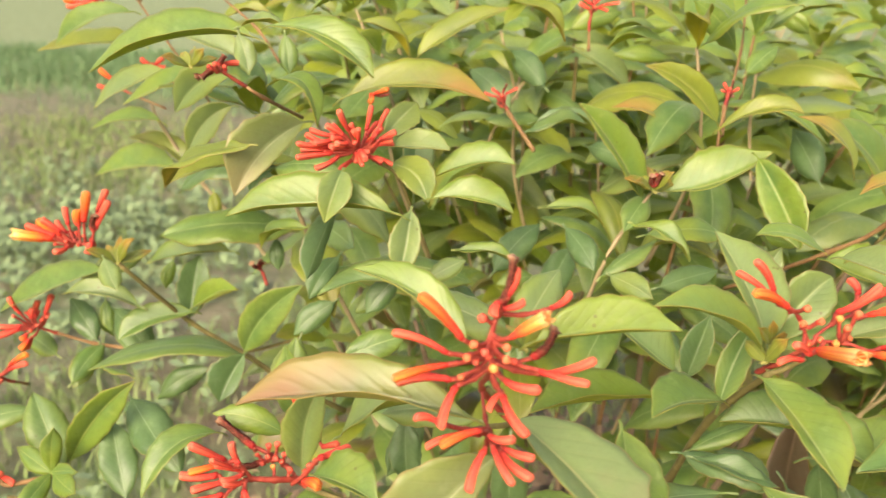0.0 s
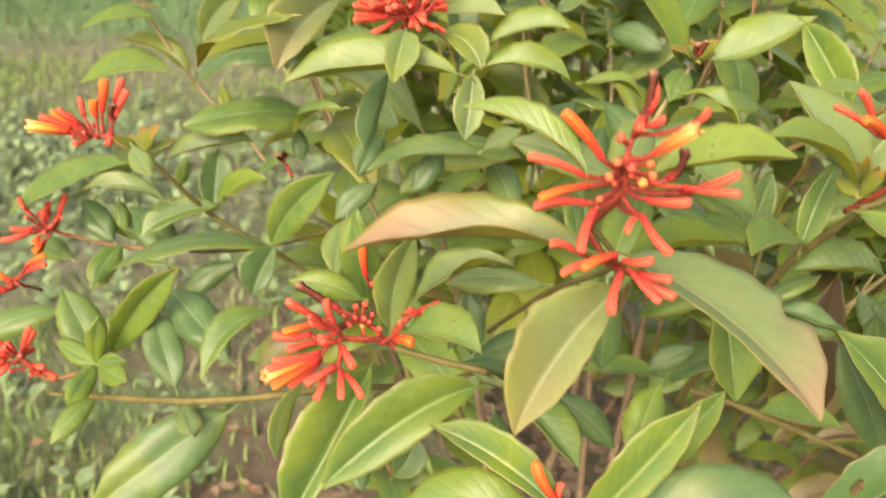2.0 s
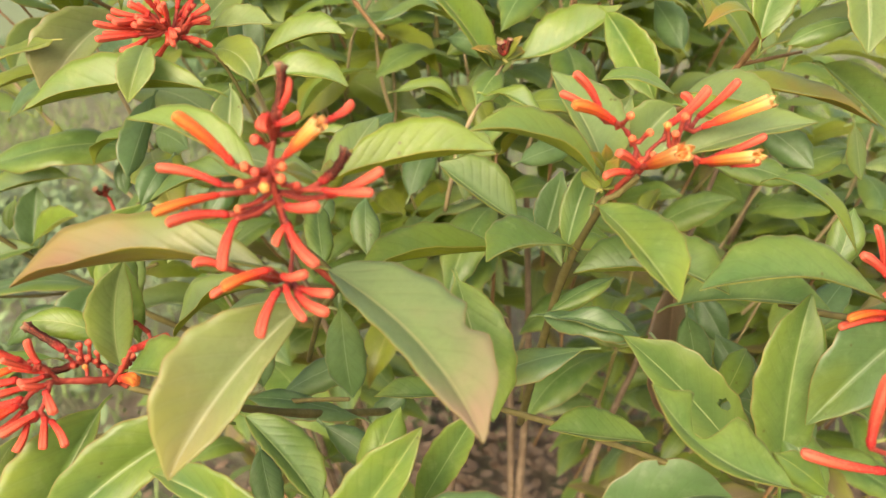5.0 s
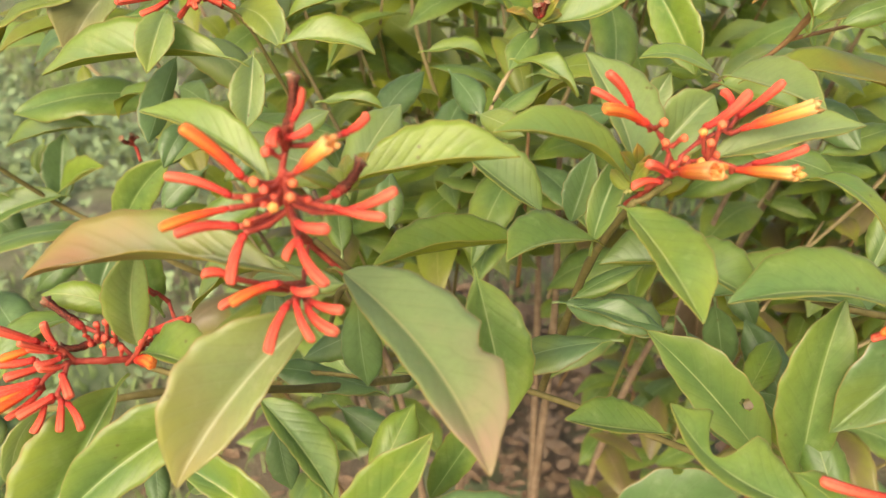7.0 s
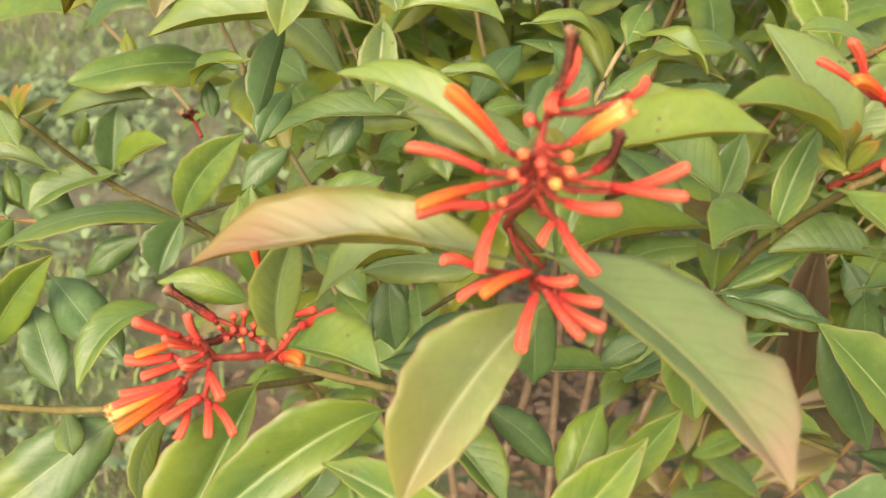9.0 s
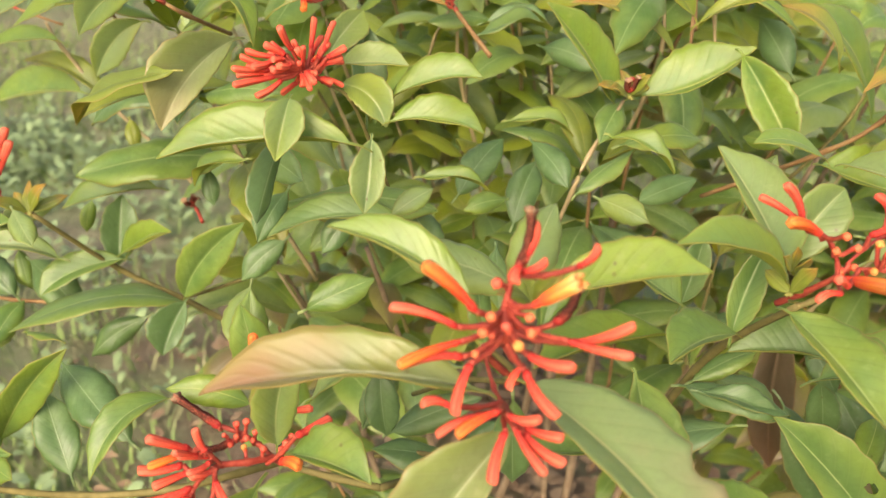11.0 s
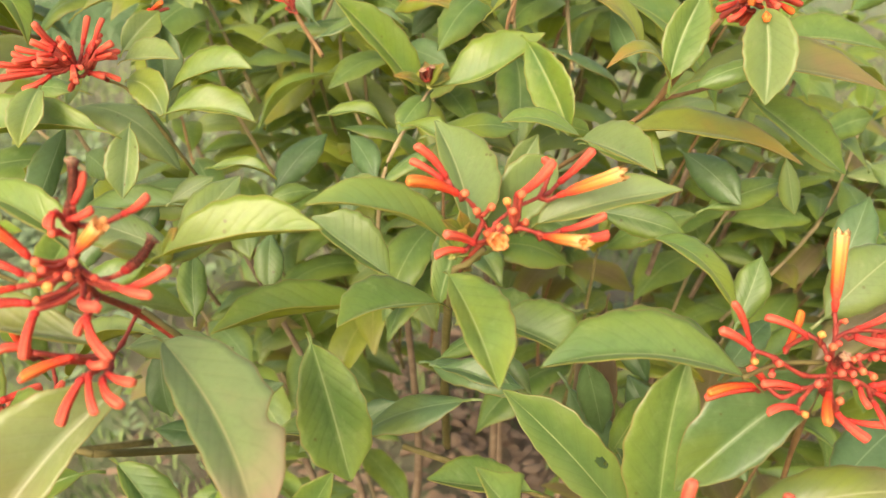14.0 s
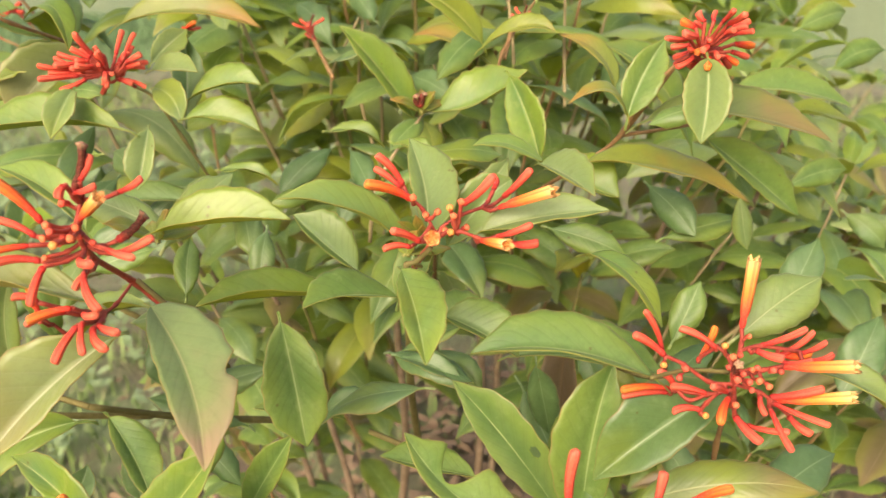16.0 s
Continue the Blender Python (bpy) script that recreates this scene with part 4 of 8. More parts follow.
leaf((0.055, 0.640, 0.953), (0.070, 0.608, 0.925), (-0.22, -0.70, 0.68), 0.023, 0.05, 0.12, "deep")
leaf((0.090, 0.800, 1.131), (0.135, 0.800, 1.100), (0.52, -0.34, 0.78), 0.026, 0.12, 0.41, "olive")
leaf((0.228, 0.850, 1.083), (0.182, 0.850, 1.084), (0.01, -0.89, 0.46), 0.018, 0.1, 0.06, "young")
leaf((0.296, 0.800, 1.116), (0.350, 0.800, 1.134), (-0.31, -0.30, 0.90), 0.023, 0.12, 0.41, "young")
leaf((0.418, 0.850, 1.067), (0.362, 0.850, 1.064), (-0.04, -0.29, 0.96), 0.026, 0.12, 0.41, "young")
leaf((0.235, 0.800, 1.136), (0.277, 0.820, 1.095), (0.51, -0.85, 0.11), 0.024, 0.1, 0.05, "young")
leaf((0.147, 0.900, 1.098), (0.193, 0.910, 1.113), (0.14, -0.97, 0.21), 0.021, 0.1, 0.05, "young")
leaf((0.239, 0.900, 1.104), (0.189, 0.900, 1.094), (-0.08, -0.90, 0.42), 0.019, 0.1, 0.05, "young")
leaf((0.093, 0.800, 1.039), (0.057, 0.832, 1.069), (-0.31, -0.82, 0.49), 0.024, 0.1, 0.05, "deep")
leaf((0.122, 0.850, 1.054), (0.091, 0.892, 1.076), (-0.51, -0.66, 0.55), 0.025, 0.1, 0.05, "deep")
leaf((0.161, 0.800, 1.013), (0.201, 0.768, 1.004), (-0.54, -0.76, 0.37), 0.024, 0.1, 0.05, "deep")
leaf((0.201, 0.900, 1.026), (0.170, 0.932, 1.051), (-0.44, -0.78, 0.45), 0.026, 0.05, 0.1, "deep")
leaf((0.110, 0.750, 1.037), (0.163, 0.780, 1.030), (0.23, -0.17, 0.96), 0.023, 0.12, 0.41, "deep")
leaf((0.322, 0.450, 0.841), (0.285, 0.460, 0.886), (0.33, -0.83, 0.45), 0.022, 0.05, 0.1, "green")
leaf((-0.018, 0.600, 0.983), (-0.034, 0.578, 0.961), (0.29, -0.78, 0.55), 0.018, 0.08, 0.2, "deep")
leaf((-0.049, 0.640, 0.987), (-0.084, 0.650, 0.966), (-0.56, -0.18, 0.81), 0.020, 0.14, 0.41, "young")
leaf((-0.165, 0.800, 0.956), (-0.159, 0.788, 0.936), (0.19, -0.82, 0.55), 0.012, 0.06, 0.05, "olive")
leaf((-0.090, 0.720, 0.947), (-0.086, 0.708, 0.924), (0.15, -0.86, 0.49), 0.013, 0.05, 0.05, "deep")
leaf((-0.188, 0.750, 0.909), (-0.192, 0.738, 0.888), (0.32, -0.85, 0.42), 0.012, 0.05, 0.05, "young")
leaf((-0.237, 0.720, 0.883), (-0.231, 0.708, 0.860), (0.33, -0.79, 0.51), 0.013, 0.05, 0.1, "green")
leaf((0.197, 0.470, 0.931), (0.234, 0.460, 0.918), (0.22, -0.35, 0.91), 0.018, 0.12, 0.41, "deep")
leaf((0.144, 0.500, 0.870), (0.171, 0.502, 0.887), (-0.26, -0.83, 0.49), 0.015, 0.05, 0.1, "deep")
leaf((0.081, 0.440, 0.893), (0.112, 0.430, 0.867), (0.07, -0.90, 0.43), 0.017, 0.05, 0.12, "deep")
leaf((0.268, 0.520, 0.880), (0.304, 0.500, 0.809), (0.36, -0.83, 0.42), 0.031, 0.05, 0.15, "deep")
leaf((0.306, 0.580, 0.884), (0.320, 0.558, 0.858), (-0.43, -0.80, 0.42), 0.019, 0.05, 0.15, "deep")
leaf((0.370, 0.600, 0.795), (0.394, 0.568, 0.768), (-0.46, -0.75, 0.48), 0.024, 0.05, 0.15, "deep")
leaf((0.351, 0.600, 0.766), (0.341, 0.612, 0.798), (-0.36, -0.90, 0.23), 0.018, 0.05, 0.15, "deep")
leaf((-0.078, 0.600, 1.055), (-0.140, 0.620, 1.020), (-0.53, -0.17, 0.83), 0.028, 0.09, 0.3, "olive")
leaf((-0.070, 0.580, 1.132), (-0.040, 0.570, 1.133), (-0.12, -0.25, 0.96), 0.014, 0.12, 0.41, "pale")
leaf((-0.071, 0.580, 1.128), (-0.063, 0.568, 1.107), (0.09, -0.85, 0.52), 0.013, 0.05, 0.1, "pale")
leaf((-0.077, 0.720, 1.108), (-0.072, 0.708, 1.081), (0.14, -0.90, 0.42), 0.015, 0.05, 0.1, "green")
leaf((-0.170, 0.760, 1.098), (-0.123, 0.740, 1.091), (0.02, -0.29, 0.96), 0.024, 0.12, 0.41, "pale")
leaf((-0.034, 0.800, 1.110), (0.008, 0.800, 1.081), (0.53, -0.34, 0.77), 0.024, 0.12, 0.41, "olive")
leaf((-0.079, 0.820, 1.112), (-0.036, 0.820, 1.123), (-0.24, -0.30, 0.93), 0.021, 0.12, 0.41, "young")
leaf((-0.151, 0.800, 1.103), (-0.104, 0.800, 1.112), (-0.18, -0.29, 0.94), 0.023, 0.12, 0.41, "olive")
leaf((-0.158, 0.800, 1.051), (-0.092, 0.780, 1.035), (0.14, -0.33, 0.93), 0.027, 0.12, 0.41, "deep")
leaf((-0.063, 0.620, 1.036), (-0.016, 0.600, 1.043), (-0.31, -0.46, 0.83), 0.020, 0.1, 0.05, "green")
leaf((-0.136, 0.670, 0.853), (-0.176, 0.660, 0.828), (0.01, -0.94, 0.35), 0.020, 0.06, 0.12, "deep")
leaf((-0.025, 0.620, 0.940), (-0.052, 0.608, 0.919), (0.09, -0.91, 0.41), 0.018, 0.05, 0.12, "deep")
leaf((-0.041, 0.580, 0.931), (-0.047, 0.548, 0.905), (0.21, -0.64, 0.74), 0.021, 0.05, 0.12, "pale")
leaf((-0.210, 0.720, 0.853), (-0.255, 0.732, 0.861), (-0.12, -0.81, 0.58), 0.022, 0.08, 0.1, "green")
leaf((-0.036, 0.640, 0.989), (-0.009, 0.608, 0.986), (-0.57, -0.54, 0.62), 0.021, 0.05, 0.1, "deep")
leaf((0.116, 0.800, 1.032), (0.168, 0.800, 1.028), (0.09, -0.29, 0.95), 0.022, 0.12, 0.41, "deep")
leaf((0.195, 0.850, 1.037), (0.167, 0.848, 1.013), (-0.14, -0.96, 0.24), 0.018, 0.05, 0.1, "deep")
leaf((0.224, 0.850, 1.096), (0.176, 0.860, 1.087), (-0.22, -0.25, 0.94), 0.024, 0.12, 0.41, "young")
leaf((0.215, 0.850, 1.107), (0.177, 0.860, 1.099), (-0.25, -0.23, 0.94), 0.020, 0.12, 0.41, "green")
leaf((0.314, 0.850, 1.126), (0.341, 0.838, 1.109), (-0.35, -0.93, 0.11), 0.017, 0.05, 0.1, "young")
leaf((0.270, 0.750, 1.089), (0.296, 0.772, 1.106), (0.21, -0.74, 0.64), 0.017, 0.06, 0.1, "green")
leaf((0.338, 0.750, 1.007), (0.325, 0.792, 1.037), (-0.56, -0.60, 0.57), 0.027, 0.05, 0.1, "deep")
leaf((0.2133, 0.4400, 1.0168), (0.2108, 0.4350, 1.0309), (0.10, -0.80, 0.55), 0.006, 0.05, 0.20, "orange")
leaf((0.2127, 0.4400, 1.0168), (0.2029, 0.4300, 1.0293), (0.10, -0.80, 0.55), 0.006, 0.05, 0.20, "orange")
leaf((0.2136, 0.4380, 1.0166), (0.2145, 0.4300, 1.0279), (0.10, -0.80, 0.55), 0.006, 0.05, 0.20, "orange")
leaf((0.2140, 0.4400, 1.0052), (0.2197, 0.4300, 1.0143), (0.10, -0.80, 0.55), 0.006, 0.05, 0.20, "orange")
leaf((0.2117, 0.4350, 1.0059), (0.2118, 0.4200, 1.0105), (0.10, -0.80, 0.55), 0.006, 0.05, 0.20, "orange")
blade((0.0731, 0.3750, 1.0089), (0.0230, 0.3810, 1.0105), (-0.0256, 0.3870, 0.9995), (0.0251, 0.3655, 1.0205), (0.0228, 0.3908, 1.0263), "bronze")
blade((0.0721, 0.3850, 1.0377), (0.0508, 0.3965, 1.0518), (0.0228, 0.4080, 1.0573), (0.0511, 0.3884, 1.0544), (0.0550, 0.4020, 1.0602), "bright")
blade((0.0243, 0.5300, 1.0405), (-0.0234, 0.5325, 1.0403), (-0.0712, 0.5350, 1.0315), (-0.0207, 0.5204, 1.0466), (-0.0315, 0.5424, 1.0576), "young")
blade((-0.0037, 0.5350, 1.0617), (-0.0066, 0.5235, 1.0518), (-0.0095, 0.5120, 1.0388), (0.0052, 0.5208, 1.0575), (-0.0149, 0.5180, 1.0549), "pale")
blade((-0.0148, 0.5750, 1.0274), (-0.0223, 0.5590, 1.0068), (-0.0270, 0.5430, 0.9906), (-0.0192, 0.5670, 1.0032), (-0.0314, 0.5556, 1.0122), "deep")
blade((-0.1227, 0.7000, 0.9414), (-0.1574, 0.7000, 0.9366), (-0.1907, 0.7000, 0.9267), (-0.1541, 0.6914, 0.9406), (-0.1561, 0.7087, 0.9504), "young")
blade((0.0466, 0.5800, 0.9747), (0.0062, 0.5800, 0.9759), (-0.0287, 0.5800, 0.9635), (0.0075, 0.5697, 0.9799), (0.0056, 0.5901, 0.9860), "green")
blade((-0.1488, 0.6800, 0.9004), (-0.1290, 0.6725, 0.9143), (-0.1074, 0.6650, 0.9253), (-0.1330, 0.6787, 0.9259), (-0.1265, 0.6657, 0.9154), "young")
blade((-0.0071, 0.4300, 0.9383), (-0.0041, 0.4275, 0.9662), (0.0053, 0.4250, 0.9925), (-0.0140, 0.4204, 0.9700), (0.0061, 0.4259, 0.9717), "pale")
blade((0.1010, 0.3900, 1.0364), (0.1294, 0.3925, 1.0411), (0.1607, 0.3950, 1.0428), (0.1290, 0.3997, 1.0552), (0.1273, 0.3852, 1.0454), "bright")
blade((0.2059, 0.4300, 1.0184), (0.1804, 0.4200, 1.0384), (0.1513, 0.4100, 1.0464), (0.1815, 0.4118, 1.0430), (0.1848, 0.4277, 1.0481), "bright")
blade((0.1759, 0.4620, 0.9875), (0.1566, 0.4670, 1.0009), (0.1406, 0.4720, 1.0139), (0.1545, 0.4611, 1.0025), (0.1685, 0.4716, 1.0120), "green")
blade((0.1978, 0.5200, 0.9521), (0.2035, 0.5250, 0.9685), (0.2089, 0.5300, 0.9880), (0.1936, 0.5239, 0.9728), (0.2104, 0.5193, 0.9722), "deep")
blade((0.1990, 0.4550, 0.9758), (0.2056, 0.4625, 0.9959), (0.2157, 0.4700, 1.0164), (0.1970, 0.4611, 0.9963), (0.2127, 0.4561, 1.0009), "green")
blade((0.2142, 0.4500, 1.0129), (0.2103, 0.4790, 1.0281), (0.1984, 0.5080, 1.0468), (0.2048, 0.4706, 1.0284), (0.2276, 0.4789, 1.0354), "pale")
blade((0.2057, 0.4200, 1.0084), (0.2158, 0.3910, 1.0020), (0.2235, 0.3620, 0.9928), (0.2290, 0.3921, 1.0107), (0.2103, 0.3840, 1.0037), "green")
blade((0.2613, 0.4800, 0.9298), (0.3050, 0.4825, 0.9287), (0.3456, 0.4850, 0.9185), (0.3043, 0.4993, 0.9457), (0.3000, 0.4721, 0.9331), "green")
blade((0.2480, 0.4600, 0.9578), (0.2282, 0.4650, 0.9572), (0.2050, 0.4700, 0.9551), (0.2262, 0.4607, 0.9614), (0.2272, 0.4784, 0.9710), "green")
blade((0.1692, 0.4550, 0.9756), (0.1337, 0.4375, 0.9818), (0.1026, 0.4200, 0.9839), (0.1315, 0.4294, 0.9888), (0.1305, 0.4482, 0.9933), "young")
blade((0.1986, 0.4500, 0.9787), (0.1760, 0.4325, 0.9874), (0.1578, 0.4150, 0.9885), (0.1744, 0.4251, 0.9900), (0.1696, 0.4431, 0.9966), "green")
blade((0.2422, 0.4350, 1.0238), (0.2709, 0.4375, 1.0315), (0.3028, 0.4400, 1.0352), (0.2692, 0.4442, 1.0407), (0.2708, 0.4286, 1.0320), "pale")
blade((0.2959, 0.4600, 1.0032), (0.3171, 0.4550, 0.9945), (0.3349, 0.4500, 0.9683), (0.3241, 0.4625, 0.9957), (0.3136, 0.4479, 0.9956), "young")
blade((-0.0162, 0.4200, 0.9221), (-0.0332, 0.3950, 0.8950), (-0.0547, 0.3700, 0.8621), (-0.0214, 0.3957, 0.9026), (-0.0484, 0.3878, 0.9138), "green")
blade((0.0348, 0.4100, 0.9181), (-0.0009, 0.3950, 0.9074), (-0.0392, 0.3800, 0.8782), (0.0104, 0.3872, 0.9045), (-0.0057, 0.3952, 0.9268), "green")
blade((-0.0490, 0.4100, 0.9170), (-0.0581, 0.4000, 0.9047), (-0.0592, 0.3900, 0.8882), (-0.0537, 0.4044, 0.9016), (-0.0620, 0.3973, 0.9081), "pale")
blade((-0.0841, 0.5300, 0.8880), (-0.1061, 0.5100, 0.8883), (-0.1197, 0.4900, 0.8652), (-0.0996, 0.5037, 0.8899), (-0.1132, 0.5167, 0.8947), "green")
blade((0.0001, 0.4200, 0.9419), (0.0186, 0.4075, 0.9465), (0.0354, 0.3950, 0.9465), (0.0205, 0.4185, 0.9592), (0.0189, 0.4015, 0.9486), "green")
blade((0.0707, 0.3550, 0.8904), (0.0435, 0.3700, 0.9066), (0.0129, 0.3850, 0.9138), (0.0392, 0.3653, 0.9058), (0.0509, 0.3710, 0.9181), "young")
blade((0.0480, 0.4200, 0.9147), (0.0686, 0.4015, 0.9013), (0.0830, 0.3830, 0.8915), (0.0758, 0.4116, 0.9105), (0.0648, 0.3950, 0.9043), "green")
blade((0.0603, 0.3550, 0.8810), (0.0302, 0.3625, 0.8881), (-0.0021, 0.3700, 0.8749), (0.0312, 0.3537, 0.8923), (0.0307, 0.3753, 0.8983), "young")
blade((-0.0056, 0.4500, 0.8299), (0.0025, 0.4550, 0.8387), (0.0059, 0.4600, 0.8506), (-0.0054, 0.4518, 0.8443), (0.0148, 0.4519, 0.8422), "deep")
blade((0.0952, 0.3880, 0.9999), (0.1285, 0.3425, 0.9922), (0.1470, 0.3035, 0.9780), (0.1450, 0.3505, 1.0025), (0.1200, 0.3345, 0.9955), "blush", bite=(0.57, -1, 0.10))
blade((0.1458, 0.4180, 0.9788), (0.1528, 0.4100, 0.9487), (0.1588, 0.4020, 0.9173), (0.1675, 0.4103, 0.9585), (0.1382, 0.3999, 0.9580), "green")
blade((0.0800, 0.3550, 0.8789), (0.1067, 0.3600, 0.9122), (0.1279, 0.3650, 0.9423), (0.0945, 0.3592, 0.9213), (0.1192, 0.3541, 0.9190), "young")
blade((0.1241, 0.4000, 0.8740), (0.1393, 0.4000, 0.9020), (0.1522, 0.4000, 0.9250), (0.1296, 0.3990, 0.9065), (0.1468, 0.3945, 0.9044), "green")
blade((0.1514, 0.5000, 0.8675), (0.1263, 0.4945, 0.8727), (0.1020, 0.4890, 0.8778), (0.1251, 0.4880, 0.8761), (0.1280, 0.5025, 0.8812), "green")
blade((0.1040, 0.3650, 0.8737), (0.1460, 0.3600, 0.8888), (0.1883, 0.3550, 0.8780), (0.1479, 0.3758, 0.9020), (0.1439, 0.3526, 0.8990), "deep")
blade((0.2407, 0.4500, 0.8677), (0.2139, 0.4450, 0.8758), (0.1890, 0.4400, 0.8854), (0.2114, 0.4382, 0.8793), (0.2145, 0.4559, 0.8863), "green")
blade((0.2856, 0.4300, 0.8660), (0.2578, 0.4420, 0.8992), (0.2277, 0.4540, 0.9273), (0.2426, 0.4372, 0.9025), (0.2648, 0.4404, 0.9210), "green", holes=[(0.36, 0.62, 0.0034)])
blade((0.2707, 0.3520, 0.9143), (0.2380, 0.3550, 0.9309), (0.2145, 0.3580, 0.9610), (0.2308, 0.3482, 0.9354), (0.2484, 0.3656, 0.9427), "green", bite=(0.62, 1, 0.42))
blade((0.1968, 0.3700, 0.8563), (0.2252, 0.3710, 0.8910), (0.2564, 0.3720, 0.8938), (0.2119, 0.3763, 0.9077), (0.2232, 0.3580, 0.8961), "deep", holes=[(0.17, -0.62, 0.0024), (0.36, -0.50, 0.0030), (0.62, -0.95, 0.0016)])
blade((0.2996, 0.6000, 0.8876), (0.2951, 0.5900, 0.8343), (0.3004, 0.5800, 0.7791), (0.3052, 0.5771, 0.8363), (0.2770, 0.5835, 0.8294), "red")
blade((0.0858, 0.3650, 0.9960), (0.0604, 0.3435, 0.9771), (0.0431, 0.3220, 0.9562), (0.0703, 0.3380, 0.9778), (0.0432, 0.3377, 0.9927), "faded")
blade((0.2991, 0.4200, 0.8654), (0.3027, 0.4300, 0.9144), (0.3114, 0.4400, 0.9529), (0.2813, 0.4228, 0.9208), (0.3165, 0.4241, 0.9224), "green")
blade((0.3253, 0.4050, 0.9657), (0.2830, 0.3975, 0.9828), (0.2404, 0.3900, 0.9829), (0.2810, 0.3857, 0.9876), (0.2788, 0.4101, 0.9965), "green")
blade((0.2260, 0.4250, 0.9825), (0.2440, 0.4195, 0.9771), (0.2624, 0.4140, 0.9679), (0.2493, 0.4307, 0.9894), (0.2428, 0.4138, 0.9782), "green")
blade((0.2972, 0.5500, 1.0224), (0.3472, 0.5600, 1.0165), (0.4013, 0.5700, 0.9934), (0.3524, 0.5786, 1.0236), (0.3447, 0.5447, 1.0204), "orange")
blade((0.3350, 0.5700, 1.0437), (0.3865, 0.5775, 1.0466), (0.4487, 0.5850, 1.0294), (0.3919, 0.5932, 1.0605), (0.3828, 0.5612, 1.0492), "bronze2")
blade((0.3569, 0.5300, 1.0893), (0.3570, 0.5175, 1.0697), (0.3538, 0.5050, 1.0494), (0.3678, 0.5094, 1.0756), (0.3427, 0.5141, 1.0771), "pale")
blade((0.3213, 0.5600, 1.0478), (0.3284, 0.5700, 1.0684), (0.3415, 0.5800, 1.0905), (0.3182, 0.5667, 1.0722), (0.3406, 0.5611, 1.0688), "green")
blade((0.3216, 0.5600, 1.0488), (0.3081, 0.5550, 1.0654), (0.2860, 0.5500, 1.0578), (0.3065, 0.5486, 1.0652), (0.3051, 0.5623, 1.0686), "orange")
blade((0.3780, 0.6000, 1.0237), (0.4125, 0.6100, 0.9965), (0.4481, 0.6200, 0.9664), (0.4252, 0.6145, 1.0078), (0.4055, 0.5986, 0.9964), "green")
blade((-0.0477, 0.6400, 1.0621), (-0.0700, 0.6200, 1.0468), (-0.0851, 0.6000, 1.0217), (-0.0625, 0.6146, 1.0410), (-0.0868, 0.6064, 1.0617), "faded")
blade((-0.0454, 0.6600, 1.0274), (-0.1100, 0.6500, 1.0258), (-0.1458, 0.6400, 1.0129), (-0.1057, 0.6359, 1.0291), (-0.1187, 0.6663, 1.0316), "olive")
blade((0.0176, 0.6000, 1.0480), (0.0330, 0.5900, 1.0441), (0.0415, 0.5800, 1.0301), (0.0440, 0.5863, 1.0517), (0.0245, 0.5833, 1.0421), "pale")
blade((0.0455, 0.5900, 1.0445), (0.0706, 0.5875, 1.0543), (0.0943, 0.5850, 1.0556), (0.0729, 0.5950, 1.0672), (0.0705, 0.5804, 1.0561), "young")
blade((0.0447, 0.5800, 1.0337), (0.0717, 0.5775, 1.0347), (0.0945, 0.5750, 1.0276), (0.0711, 0.5856, 1.0472), (0.0715, 0.5703, 1.0363), "young")
blade((0.0170, 0.6000, 1.0594), (0.0363, 0.5925, 1.0626), (0.0542, 0.5850, 1.0627), (0.0340, 0.5980, 1.0725), (0.0368, 0.5867, 1.0628), "pale")
blade((0.0098, 0.6200, 1.0608), (0.0188, 0.6300, 1.0704), (0.0289, 0.6400, 1.0793), (0.0110, 0.6257, 1.0750), (0.0308, 0.6239, 1.0686), "pale")
blade((0.0346, 0.5450, 1.0366), (0.0330, 0.5365, 1.0196), (0.0302, 0.5280, 1.0032), (0.0419, 0.5336, 1.0232), (0.0238, 0.5328, 1.0271), "pale")
blade((0.3904, 0.7200, 0.9848), (0.3583, 0.7100, 1.0367), (0.3148, 0.7000, 1.0640), (0.3484, 0.6969, 1.0376), (0.3699, 0.7244, 1.0470), "young")
blade((0.2785, 0.5600, 1.0134), (0.3006, 0.5550, 1.0055), (0.3195, 0.5500, 1.0014), (0.3035, 0.5673, 1.0241), (0.2978, 0.5494, 1.0063), "young")
blade((-0.0727, 0.6100, 1.1222), (-0.1327, 0.6300, 1.1148), (-0.1963, 0.6500, 1.0874), (-0.1258, 0.6129, 1.1212), (-0.1450, 0.6471, 1.1285), "green")
blade((-0.2233, 0.8000, 1.0852), (-0.2749, 0.8200, 1.0787), (-0.3303, 0.8400, 1.0675), (-0.2686, 0.8046, 1.0803), (-0.2784, 0.8382, 1.0894), "olive")
blade((-0.2088, 0.7600, 1.1153), (-0.2467, 0.7650, 1.1054), (-0.2770, 0.7700, 1.0849), (-0.2414, 0.7553, 1.1054), (-0.2548, 0.7700, 1.1158), "green")
blade((-0.1915, 0.7800, 1.0638), (-0.2301, 0.7900, 1.0500), (-0.2657, 0.8000, 1.0269), (-0.2259, 0.7784, 1.0506), (-0.2341, 0.7981, 1.0630), "pale")
blade((-0.1390, 0.7200, 1.0789), (-0.1764, 0.7350, 1.0636), (-0.2181, 0.7500, 1.0430), (-0.1720, 0.7226, 1.0651), (-0.1796, 0.7479, 1.0743), "young")
blade((-0.0892, 0.6200, 1.0964), (-0.1150, 0.6350, 1.0865), (-0.1385, 0.6500, 1.0628), (-0.1090, 0.6305, 1.0802), (-0.1194, 0.6290, 1.1000), "pale")
